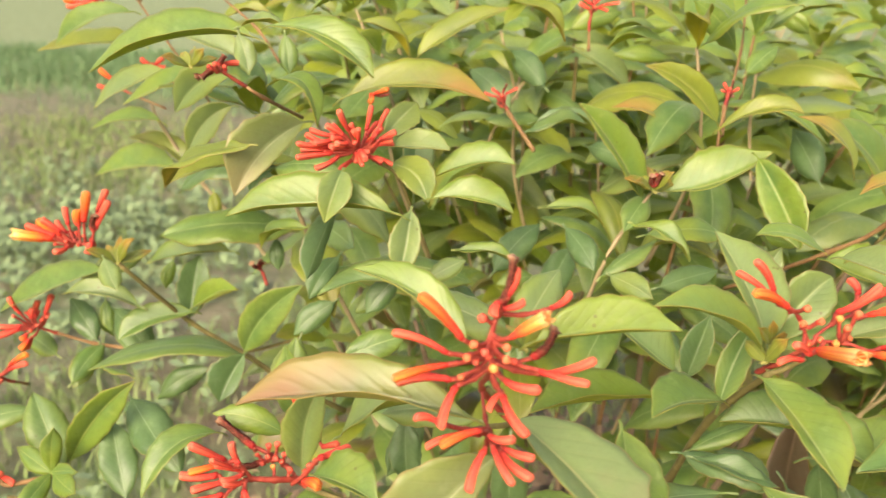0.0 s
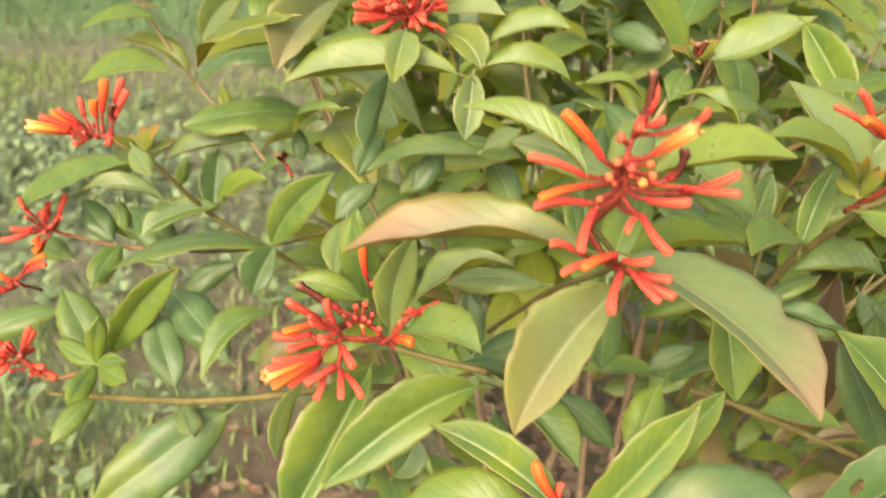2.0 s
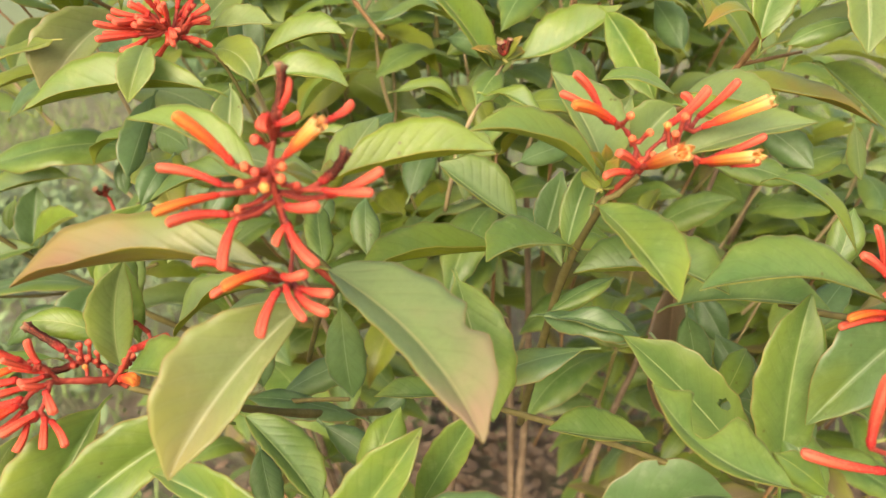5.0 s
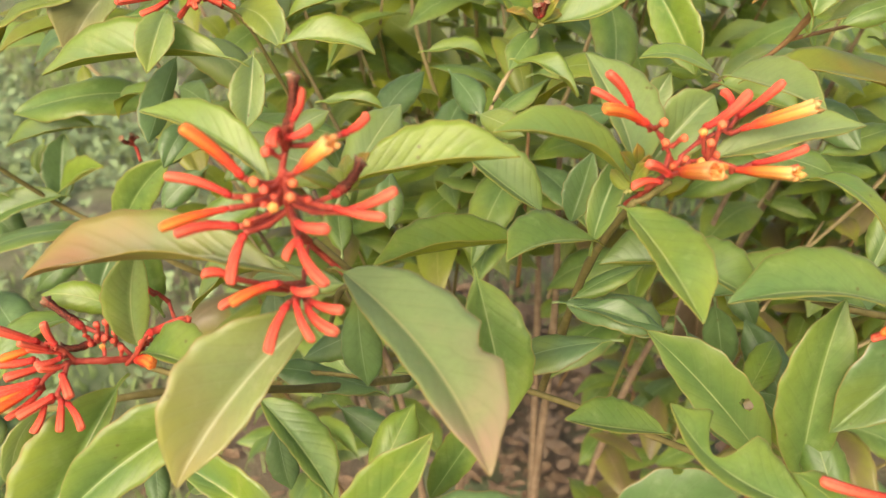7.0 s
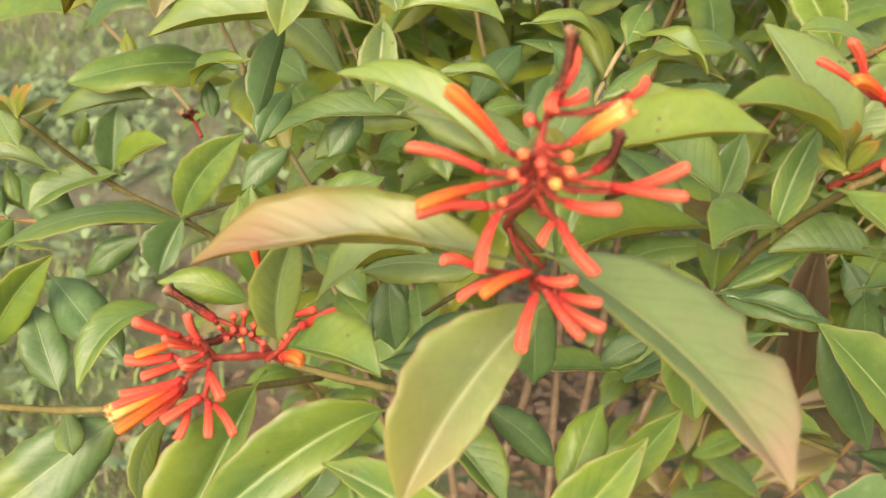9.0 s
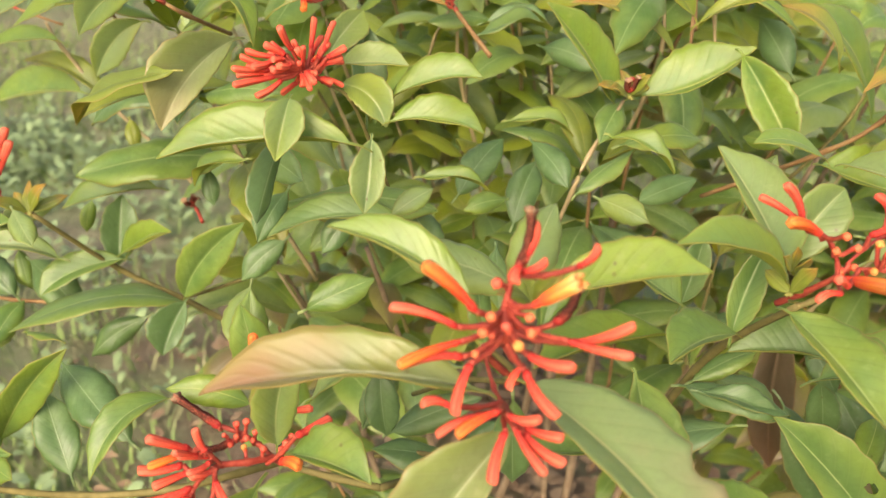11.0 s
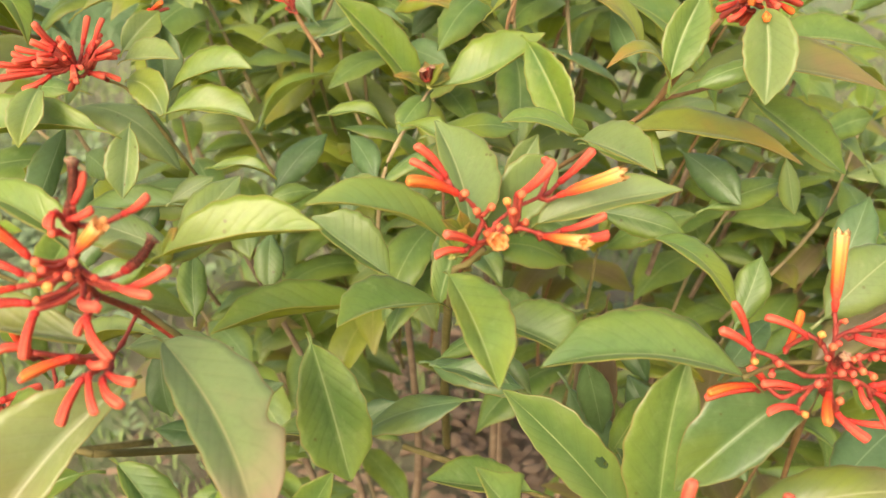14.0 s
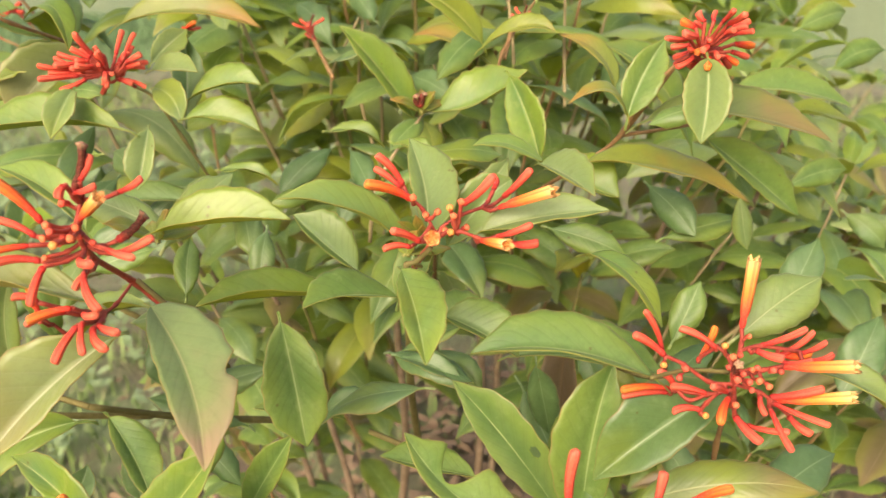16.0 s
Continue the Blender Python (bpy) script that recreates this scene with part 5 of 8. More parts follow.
blade((-0.1295, 0.7500, 1.0459), (-0.1511, 0.7500, 1.0321), (-0.1674, 0.7500, 1.0065), (-0.1378, 0.7454, 1.0283), (-0.1572, 0.7443, 1.0433), "pale")
blade((-0.2474, 0.9000, 0.9927), (-0.2828, 0.9050, 0.9928), (-0.3217, 0.9100, 0.9796), (-0.2789, 0.8946, 0.9939), (-0.2859, 0.9159, 1.0016), "young")
blade((-0.2505, 0.9400, 0.9335), (-0.3036, 0.9600, 0.9271), (-0.3572, 0.9800, 0.9077), (-0.2978, 0.9443, 0.9299), (-0.2995, 0.9750, 0.9494), "young")
blade((-0.2249, 0.9200, 0.9358), (-0.2539, 0.9300, 0.9569), (-0.2967, 0.9400, 0.9643), (-0.2527, 0.9183, 0.9581), (-0.2457, 0.9400, 0.9677), "olive")
blade((-0.1104, 0.7200, 1.0889), (-0.1380, 0.7300, 1.0983), (-0.1621, 0.7400, 1.1018), (-0.1373, 0.7218, 1.0977), (-0.1323, 0.7371, 1.1109), "pale")
blade((-0.0449, 0.5600, 1.1365), (-0.0126, 0.5525, 1.1309), (0.0126, 0.5450, 1.1122), (-0.0020, 0.5579, 1.1388), (-0.0157, 0.5435, 1.1311), "young")
blade((-0.0592, 0.6000, 1.0958), (-0.0361, 0.5900, 1.0995), (-0.0260, 0.5800, 1.0742), (-0.0303, 0.5979, 1.1016), (-0.0377, 0.5824, 1.0983), "young")
blade((0.1830, 0.6500, 1.0190), (0.1609, 0.6450, 1.0533), (0.1349, 0.6400, 1.0837), (0.1569, 0.6339, 1.0532), (0.1740, 0.6481, 1.0617), "young")
blade((0.1970, 0.6450, 1.0250), (0.2313, 0.6400, 1.0343), (0.2620, 0.6350, 1.0583), (0.2277, 0.6534, 1.0560), (0.2285, 0.6296, 1.0355), "young")
blade((0.2504, 0.6250, 1.0556), (0.2645, 0.6040, 1.0306), (0.2717, 0.5830, 1.0106), (0.2722, 0.5959, 1.0427), (0.2513, 0.6010, 1.0272), "young")
blade((0.2440, 0.7400, 1.0284), (0.2090, 0.7450, 1.0544), (0.1705, 0.7500, 1.0583), (0.2055, 0.7336, 1.0548), (0.2124, 0.7576, 1.0625), "orange")
blade((0.2295, 0.6600, 1.0705), (0.2057, 0.6590, 1.0952), (0.1776, 0.6580, 1.1066), (0.1997, 0.6521, 1.0934), (0.2170, 0.6598, 1.1008), "olive")
blade((0.2302, 0.6500, 1.0695), (0.2576, 0.6450, 1.0845), (0.2792, 0.6400, 1.0828), (0.2587, 0.6505, 1.0927), (0.2552, 0.6376, 1.0838), "olive")
blade((0.1484, 0.9000, 1.0797), (0.1792, 0.9000, 1.0663), (0.2050, 0.9000, 1.0440), (0.1879, 0.9042, 1.0786), (0.1746, 0.8914, 1.0653), "pale")
blade((-0.0170, 0.6400, 1.0821), (0.0305, 0.6450, 1.0906), (0.0775, 0.6500, 1.0794), (0.0259, 0.6526, 1.1062), (0.0308, 0.6310, 1.0914), "orange")
blade((0.0194, 0.7500, 1.0912), (0.0489, 0.7600, 1.1115), (0.0884, 0.7700, 1.1280), (0.0397, 0.7678, 1.1204), (0.0512, 0.7485, 1.1118), "olive")
blade((0.0294, 0.6200, 1.0237), (0.0290, 0.6300, 1.0481), (0.0272, 0.6400, 1.0746), (0.0214, 0.6219, 1.0520), (0.0421, 0.6290, 1.0517), "deep")
blade((0.3216, 0.6500, 1.0453), (0.3089, 0.6550, 1.0670), (0.2829, 0.6600, 1.0769), (0.3060, 0.6479, 1.0659), (0.3151, 0.6615, 1.0712), "orange")
blade((0.4087, 0.6800, 1.0371), (0.4525, 0.6900, 1.0354), (0.4979, 0.7000, 1.0225), (0.4517, 0.7000, 1.0494), (0.4489, 0.6771, 1.0367), "green")
blade((0.2709, 0.5200, 1.0307), (0.2845, 0.4935, 1.0330), (0.2974, 0.4670, 1.0321), (0.2894, 0.5008, 1.0452), (0.2832, 0.4852, 1.0344), "pale")
blade((-0.2088, 0.6600, 0.9368), (-0.2648, 0.6800, 0.9083), (-0.3182, 0.7000, 0.8770), (-0.2571, 0.6639, 0.9145), (-0.2754, 0.6990, 0.9190), "green")
blade((-0.1077, 0.6700, 0.8665), (-0.1602, 0.6600, 0.8769), (-0.2245, 0.6500, 0.8558), (-0.1553, 0.6430, 0.8756), (-0.1708, 0.6797, 0.8729), "green")
blade((-0.1491, 0.6800, 0.8964), (-0.1818, 0.6690, 0.8917), (-0.2013, 0.6580, 0.8790), (-0.1772, 0.6617, 0.8902), (-0.1877, 0.6757, 0.9018), "green")
blade((-0.1531, 0.6850, 0.8893), (-0.1521, 0.6975, 0.9118), (-0.1506, 0.7100, 0.9326), (-0.1629, 0.6890, 0.9175), (-0.1386, 0.6950, 0.9136), "deep")
blade((-0.1444, 0.6800, 0.9001), (-0.1283, 0.6725, 0.9171), (-0.1070, 0.6650, 0.9245), (-0.1301, 0.6777, 0.9242), (-0.1261, 0.6659, 0.9177), "young")
blade((-0.1074, 0.6750, 0.8678), (-0.0883, 0.6675, 0.9024), (-0.0562, 0.6600, 0.9337), (-0.0975, 0.6633, 0.9159), (-0.0739, 0.6595, 0.8985), "green")
blade((-0.1035, 0.6600, 0.8722), (-0.1122, 0.6490, 0.8570), (-0.1181, 0.6380, 0.8422), (-0.1020, 0.6464, 0.8581), (-0.1269, 0.6397, 0.8664), "deep")
blade((-0.1932, 0.5500, 0.8452), (-0.1705, 0.5500, 0.8813), (-0.1428, 0.5500, 0.9093), (-0.1799, 0.5420, 0.8879), (-0.1539, 0.5480, 0.8827), "young")
blade((0.2226, 0.4750, 0.9984), (0.2404, 0.4825, 1.0199), (0.2555, 0.4900, 1.0315), (0.2303, 0.4805, 1.0298), (0.2509, 0.4729, 1.0180), "pale")
blade((0.2736, 0.5500, 1.0220), (0.2508, 0.5475, 1.0335), (0.2315, 0.5450, 1.0324), (0.2500, 0.5411, 1.0325), (0.2517, 0.5551, 1.0368), "bright")
blade((0.2359, 0.5500, 0.9916), (0.2431, 0.5550, 1.0057), (0.2523, 0.5600, 1.0203), (0.2351, 0.5527, 1.0093), (0.2502, 0.5495, 1.0052), "pale")
blade((0.3657, 0.4300, 0.9459), (0.3333, 0.4200, 0.9264), (0.3024, 0.4100, 0.9013), (0.3451, 0.4077, 0.9267), (0.3151, 0.4204, 0.9440), "deep")

stem([(0.082, 0.405, 1.005), (0.095, 0.415, 0.982), (0.078, 0.480, 0.934), (0.055, 0.580, 0.849)], 0.0013, 0.0016, "twig")
stem([(0.208, 0.420, 1.012), (0.201, 0.475, 0.952), (0.196, 0.520, 0.880), (0.193, 0.580, 0.793)], 0.0016, 0.0028, "twig")
stem([(0.208, 0.420, 1.012), (0.213, 0.420, 1.014), (0.220, 0.415, 1.023)], 0.0012, 0.0012, "twig")
stem([(0.190, 0.650, 1.022), (0.167, 0.635, 0.990), (0.157, 0.630, 0.967), (0.149, 0.650, 0.922)], 0.0011, 0.0016, "twig_tan")
stem([(0.347, 0.560, 1.081), (0.321, 0.586, 1.029), (0.299, 0.600, 1.005), (0.252, 0.660, 0.949)], 0.0012, 0.0016, "twig_red")
stem([(0.372, 0.620, 1.028), (0.321, 0.586, 1.029)], 0.001, 0.0014, "twig_red")
stem([(-0.187, 0.645, 0.949), (-0.153, 0.685, 0.885), (-0.112, 0.690, 0.856), (-0.075, 0.700, 0.823), (-0.040, 0.740, 0.777)], 0.0016, 0.0026, "twig")
stem([(-0.214, 0.700, 0.850), (-0.163, 0.700, 0.848), (-0.112, 0.690, 0.858), (-0.063, 0.680, 0.879)], 0.0012, 0.0014, "twig")
stem([(-0.266, 0.930, 1.002), (-0.256, 0.930, 0.979), (-0.219, 0.930, 0.921), (-0.174, 0.930, 0.869), (-0.151, 0.930, 0.835)], 0.0014, 0.0022, "twig_tan")
stem([(-0.229, 0.530, 0.827), (-0.200, 0.530, 0.825), (-0.137, 0.508, 0.838), (-0.083, 0.500, 0.848), (-0.047, 0.520, 0.841), (-0.009, 0.580, 0.802)], 0.0018, 0.0024, "twig")
stem([(0.038, 0.420, 0.921), (0.064, 0.480, 0.875), (0.105, 0.560, 0.820)], 0.0018, 0.0026, "twig")
stem([(0.090, 0.470, 0.889), (0.056, 0.500, 0.870), (0.032, 0.520, 0.851)], 0.0012, 0.0014, "twig")
stem([(-0.240, 0.850, 1.117), (-0.221, 0.840, 1.095), (-0.196, 0.840, 1.059), (-0.186, 0.880, 1.013)], 0.0009, 0.0012, "twig_red")
stem([(-0.131, 0.750, 1.129), (-0.097, 0.720, 1.111), (-0.077, 0.700, 1.091)], 0.0008, 0.0011, "twig_red")
stem([(0.116, 0.870, 1.071), (0.096, 0.870, 1.034), (0.078, 0.870, 0.999), (0.069, 0.900, 0.948)], 0.001, 0.0014, "twig_tan")
stem([(0.291, 0.800, 1.081), (0.293, 0.800, 1.034), (0.295, 0.780, 0.996)], 0.0012, 0.0014, "twig_tan")
stem([(0.154, 0.900, 1.072), (0.155, 0.900, 1.019), (0.157, 0.880, 0.952)], 0.0018, 0.002, "twig")
stem([(0.279, 0.820, 1.141), (0.276, 0.800, 1.098), (0.243, 0.700, 1.056), (0.244, 0.700, 1.030)], 0.0009, 0.0012, "twig_red")
stem([(0.323, 0.400, 0.969), (0.342, 0.415, 0.965), (0.363, 0.420, 0.962)], 0.001, 0.0012, "twig")
stem([(0.315, 0.480, 0.927), (0.330, 0.480, 0.922), (0.357, 0.480, 0.916)], 0.0016, 0.002, "twig")
stem([(0.172, 0.500, 0.858), (0.210, 0.490, 0.849), (0.273, 0.480, 0.825)], 0.0018, 0.002, "twig")
stem([(0.368, 0.430, 0.943), (0.372, 0.455, 0.894), (0.379, 0.480, 0.840)], 0.0013, 0.0016, "twig_red")
stem([(-0.005, 0.430, 0.927), (0.017, 0.425, 0.923), (0.038, 0.420, 0.921)], 0.0015, 0.0018, "twig")

c = cluster([(0.0950, 0.4120, 0.9830), (0.0800, 0.4050, 1.0040), (0.0830, 0.3650, 1.0360), (0.0819, 0.3620, 1.0509), (0.0847, 0.3650, 1.0626)], 0.0011)
branch(c, [(0.0800, 0.4050, 1.0040), (0.0819, 0.3817, 1.0038), (0.0838, 0.3664, 1.0077)], 0.000825)
flower(c, (0.0821, 0.3625, 1.0485), (0.0717, 0.3539, 1.0544), (0.0554, 0.3520, 1.0724), "o", 0.92)
flower(c, (0.0823, 0.3630, 1.0460), (0.0664, 0.3567, 1.0468), (0.0450, 0.3600, 1.0525), "r", 0.92)
flower(c, (0.0823, 0.3630, 1.0460), (0.0669, 0.3498, 1.0459), (0.0476, 0.3400, 1.0441), "o", 0.92)
flower(c, (0.0828, 0.3645, 1.0385), (0.0681, 0.3539, 1.0374), (0.0477, 0.3520, 1.0357), "r", 0.92)
flower(c, (0.0824, 0.3625, 1.0529), (0.0889, 0.3515, 1.0574), (0.1018, 0.3450, 1.0700), "y", 0.92)
flower(c, (0.0842, 0.3645, 1.0607), (0.1029, 0.3585, 1.0666), (0.1105, 0.3650, 1.0702), "r", 0.92)
flower(c, (0.0826, 0.3640, 1.0410), (0.0979, 0.3609, 1.0445), (0.1063, 0.3720, 1.0519), "b", 1.1)
flower(c, (0.0826, 0.3640, 1.0410), (0.1011, 0.3522, 1.0429), (0.1202, 0.3470, 1.0525), "r", 0.92)
flower(c, (0.0823, 0.3630, 1.0460), (0.0999, 0.3480, 1.0466), (0.1168, 0.3350, 1.0492), "r", 0.92)
flower(c, (0.0826, 0.3640, 1.0410), (0.0881, 0.3480, 1.0416), (0.0999, 0.3350, 1.0453), "r", 0.92)
flower(c, (0.0842, 0.3645, 1.0607), (0.0836, 0.3585, 1.0642), (0.0884, 0.3650, 1.0845), "b", 1.1)
flower(c, (0.0842, 0.3645, 1.0607), (0.0874, 0.3589, 1.0704), (0.0901, 0.3660, 1.0792), "r", 0.92)
flower(c, (0.0828, 0.3645, 1.0385), (0.0703, 0.3515, 1.0364), (0.0652, 0.3450, 1.0212), "r", 0.92)
flower(c, (0.0835, 0.3690, 1.0070), (0.0639, 0.3533, 1.0186), (0.0545, 0.3500, 1.0220), "r", 0.92)
flower(c, (0.0825, 0.3717, 1.0307), (0.0872, 0.3533, 1.0337), (0.0825, 0.3500, 1.0270), "r", 0.92)
flower(c, (0.0830, 0.3650, 1.0360), (0.0874, 0.3498, 1.0346), (0.0969, 0.3400, 1.0231), "r", 0.92)
flower(c, (0.0835, 0.3690, 1.0070), (0.0798, 0.3498, 1.0187), (0.0654, 0.3400, 1.0170), "o", 0.92)
flower(c, (0.0835, 0.3690, 1.0070), (0.0754, 0.3525, 1.0151), (0.0594, 0.3480, 1.0104), "r", 0.92)
flower(c, (0.0835, 0.3690, 1.0070), (0.0820, 0.3480, 1.0117), (0.0767, 0.3350, 1.0010), "r", 0.92)
flower(c, (0.0835, 0.3690, 1.0070), (0.0835, 0.3515, 1.0153), (0.0931, 0.3450, 1.0183), "r", 0.92)
flower(c, (0.0835, 0.3690, 1.0070), (0.0850, 0.3463, 1.0138), (0.0926, 0.3300, 1.0090), "r", 0.92)
flower(c, (0.0835, 0.3690, 1.0070), (0.0882, 0.3480, 1.0107), (0.0996, 0.3350, 1.0082), "r", 0.92)
flower(c, (0.0835, 0.3690, 1.0070), (0.0888, 0.3515, 1.0104), (0.1008, 0.3450, 1.0106), "r", 0.92)
flower(c, (0.0842, 0.3645, 1.0607), (0.0852, 0.3567, 1.0664), (0.0936, 0.3600, 1.0681), "r", 0.92)
flower(c, (0.0842, 0.3645, 1.0607), (0.0843, 0.3533, 1.0708), (0.0827, 0.3500, 1.0659), "r", 0.92)
bud(c, (0.0819, 0.3620, 1.0509), (0.0761, 0.3500, 1.0548), 0.0044, "o")
bud(c, (0.0819, 0.3620, 1.0509), (0.0739, 0.3500, 1.0493), 0.0044, "o")
bud(c, (0.0819, 0.3620, 1.0509), (0.0800, 0.3450, 1.0545), 0.0042, "r")
bud(c, (0.0823, 0.3624, 1.0524), (0.0876, 0.3500, 1.0543), 0.0042, "o")
bud(c, (0.0819, 0.3620, 1.0509), (0.0876, 0.3450, 1.0520), 0.0044, "o")
bud(c, (0.0819, 0.3620, 1.0509), (0.0832, 0.3400, 1.0511), 0.0046, "y")
bud(c, (0.0837, 0.3639, 1.0584), (0.0789, 0.3600, 1.0605), 0.0050, "r")
bud(c, (0.0825, 0.3636, 1.0431), (0.0719, 0.3520, 1.0400), 0.0036, "o")
bud(c, (0.0819, 0.3620, 1.0509), (0.0817, 0.3500, 1.0499), 0.0036, "r")
bud(c, (0.0820, 0.3623, 1.0496), (0.0853, 0.3550, 1.0484), 0.0036, "r")
bud(c, (0.0822, 0.3628, 1.0469), (0.0771, 0.3550, 1.0450), 0.0036, "r")
bud(c, (0.0822, 0.3628, 1.0471), (0.0907, 0.3550, 1.0461), 0.0038, "r")
c = cluster([(0.2092, 0.4400, 1.0011), (0.2139, 0.4300, 1.0119), (0.2218, 0.4200, 1.0260), (0.2249, 0.4200, 1.0316)], 0.0011)
branch(c, [(0.2217, 0.4200, 1.0285), (0.2158, 0.4200, 1.0399), (0.2104, 0.4200, 1.0450)], 0.000825)
branch(c, [(0.2238, 0.4200, 1.0309), (0.2323, 0.4250, 1.0354), (0.2445, 0.4320, 1.0381)], 0.000825)
branch(c, [(0.2246, 0.4200, 1.0291), (0.2334, 0.4100, 1.0339), (0.2417, 0.4100, 1.0311)], 0.000825)
flower(c, (0.2113, 0.4200, 1.0441), (0.2060, 0.4280, 1.0480), (0.1940, 0.4240, 1.0640), "r")
flower(c, (0.2113, 0.4200, 1.0441), (0.2050, 0.4300, 1.0460), (0.1910, 0.4370, 1.0530), "r")
flower(c, (0.2122, 0.4200, 1.0433), (0.2110, 0.4210, 1.0440), (0.1910, 0.4090, 1.0550), "o")
flower(c, (0.2275, 0.4167, 1.0307), (0.2165, 0.4028, 1.0312), (0.2052, 0.3919, 1.0405), "r")
flower(c, (0.2197, 0.4200, 1.0323), (0.2127, 0.3998, 1.0299), (0.2010, 0.3950, 1.0300), "r")
flower(c, (0.2205, 0.4217, 1.0237), (0.2223, 0.4173, 1.0261), (0.2250, 0.3730, 1.0460), "y")
flower(c, (0.2425, 0.4308, 1.0377), (0.2500, 0.4330, 1.0370), (0.2760, 0.4240, 1.0500), "y")
flower(c, (0.2404, 0.4100, 1.0316), (0.2430, 0.4120, 1.0290), (0.2560, 0.3830, 1.0400), "y")
flower(c, (0.2323, 0.4250, 1.0354), (0.2331, 0.4249, 1.0409), (0.2484, 0.4211, 1.0566), "r")
flower(c, (0.2425, 0.4308, 1.0377), (0.2518, 0.4439, 1.0383), (0.2650, 0.4340, 1.0560), "r")
flower(c, (0.2404, 0.4100, 1.0316), (0.2502, 0.4144, 1.0303), (0.2660, 0.4030, 1.0410), "r")
flower(c, (0.2404, 0.4100, 1.0316), (0.2561, 0.4136, 1.0273), (0.2691, 0.4162, 1.0268), "r")
flower(c, (0.2425, 0.4308, 1.0377), (0.2473, 0.4396, 1.0436), (0.2461, 0.4492, 1.0466), "r")
bud(c, (0.2113, 0.4200, 1.0441), (0.2131, 0.4070, 1.0503), 0.0044, "o")
bud(c, (0.2178, 0.4200, 1.0361), (0.2175, 0.4190, 1.0374), 0.0044, "o")
bud(c, (0.2178, 0.4200, 1.0361), (0.2230, 0.4150, 1.0408), 0.0044, "o")
bud(c, (0.2320, 0.4117, 1.0331), (0.2292, 0.4110, 1.0443), 0.0044, "y")
bud(c, (0.2320, 0.4117, 1.0331), (0.2343, 0.4070, 1.0488), 0.0044, "o")
bud(c, (0.2246, 0.4200, 1.0291), (0.2259, 0.4190, 1.0301), 0.0044, "o")
bud(c, (0.2305, 0.4133, 1.0323), (0.2357, 0.4150, 1.0336), 0.0044, "o")
bud(c, (0.2290, 0.4150, 1.0315), (0.2295, 0.4110, 1.0329), 0.0044, "y")
bud(c, (0.2320, 0.4117, 1.0331), (0.2312, 0.4070, 1.0420), 0.0044, "o")
bud(c, (0.2249, 0.4200, 1.0316), (0.2215, 0.4190, 1.0283), 0.0044, "o")
c = cluster([(0.3675, 0.4300, 0.9428), (0.3673, 0.4200, 0.9453), (0.3641, 0.4150, 0.9618), (0.3638, 0.4150, 0.9680)], 0.0012)
branch(c, [(0.3646, 0.4150, 0.9586), (0.3532, 0.4150, 0.9592), (0.3403, 0.4150, 0.9681), (0.3314, 0.4150, 0.9722)], 0.00102)
branch(c, [(0.3637, 0.4150, 0.9649), (0.3613, 0.4200, 0.9710), (0.3573, 0.4250, 0.9728)], 0.00102)
branch(c, [(0.3639, 0.4150, 0.9674), (0.3681, 0.4250, 0.9747), (0.3686, 0.4300, 0.9806)], 0.00102)
branch(c, [(0.3662, 0.4200, 0.9738), (0.3778, 0.4280, 0.9726), (0.3988, 0.4340, 0.9674)], 0.00102)
branch(c, [(0.3646, 0.4150, 0.9624), (0.3779, 0.4180, 0.9654), (0.3875, 0.4200, 0.9670)], 0.00102)
branch(c, [(0.3651, 0.4150, 0.9587), (0.3784, 0.4180, 0.9528), (0.3864, 0.4180, 0.9472), (0.3945, 0.4200, 0.9393)], 0.00102)
branch(c, [(0.3654, 0.4150, 0.9524), (0.3644, 0.4050, 0.9482), (0.3719, 0.4100, 0.9394)], 0.00102)
branch(c, [(0.3644, 0.4150, 0.9555), (0.3527, 0.4150, 0.9522), (0.3366, 0.4150, 0.9537)], 0.00102)
branch(c, [(0.3579, 0.4150, 0.9532), (0.3520, 0.4100, 0.9503), (0.3486, 0.4050, 0.9497)], 0.00102)
branch(c, [(0.3527, 0.4150, 0.9522), (0.3445, 0.4120, 0.9501), (0.3387, 0.4150, 0.9539)], 0.00102)
branch(c, [(0.3577, 0.4250, 0.9735), (0.3512, 0.4300, 0.9639)], 0.00102)
flower(c, (0.3314, 0.4150, 0.9722), (0.3300, 0.4180, 0.9744), (0.3184, 0.4100, 0.9986), "r", 0.95)
flower(c, (0.3314, 0.4150, 0.9722), (0.3309, 0.4150, 0.9725), (0.3147, 0.4100, 0.9857), "r", 1.00)
flower(c, (0.3569, 0.4257, 0.9722), (0.3569, 0.4250, 0.9719), (0.3392, 0.4300, 0.9790), "r", 1.00)
flower(c, (0.3512, 0.4300, 0.9639), (0.3499, 0.4300, 0.9612), (0.3588, 0.4400, 0.9761), "o", 1.00)
flower(c, (0.3686, 0.4300, 0.9806), (0.3686, 0.4300, 0.9809), (0.3751, 0.4500, 1.0094), "y", 1.00)
flower(c, (0.3773, 0.4276, 0.9726), (0.3770, 0.4280, 0.9725), (0.4024, 0.4400, 0.9766), "r", 0.95)
flower(c, (0.3876, 0.4308, 0.9702), (0.3867, 0.4300, 0.9659), (0.4077, 0.4450, 0.9725), "r", 1.00)
flower(c, (0.3713, 0.4235, 0.9732), (0.3738, 0.4200, 0.9748), (0.3858, 0.4150, 0.9733), "r", 1.00)
flower(c, (0.3916, 0.4319, 0.9692), (0.3895, 0.4350, 0.9644), (0.4063, 0.4400, 0.9631), "o", 1.05)
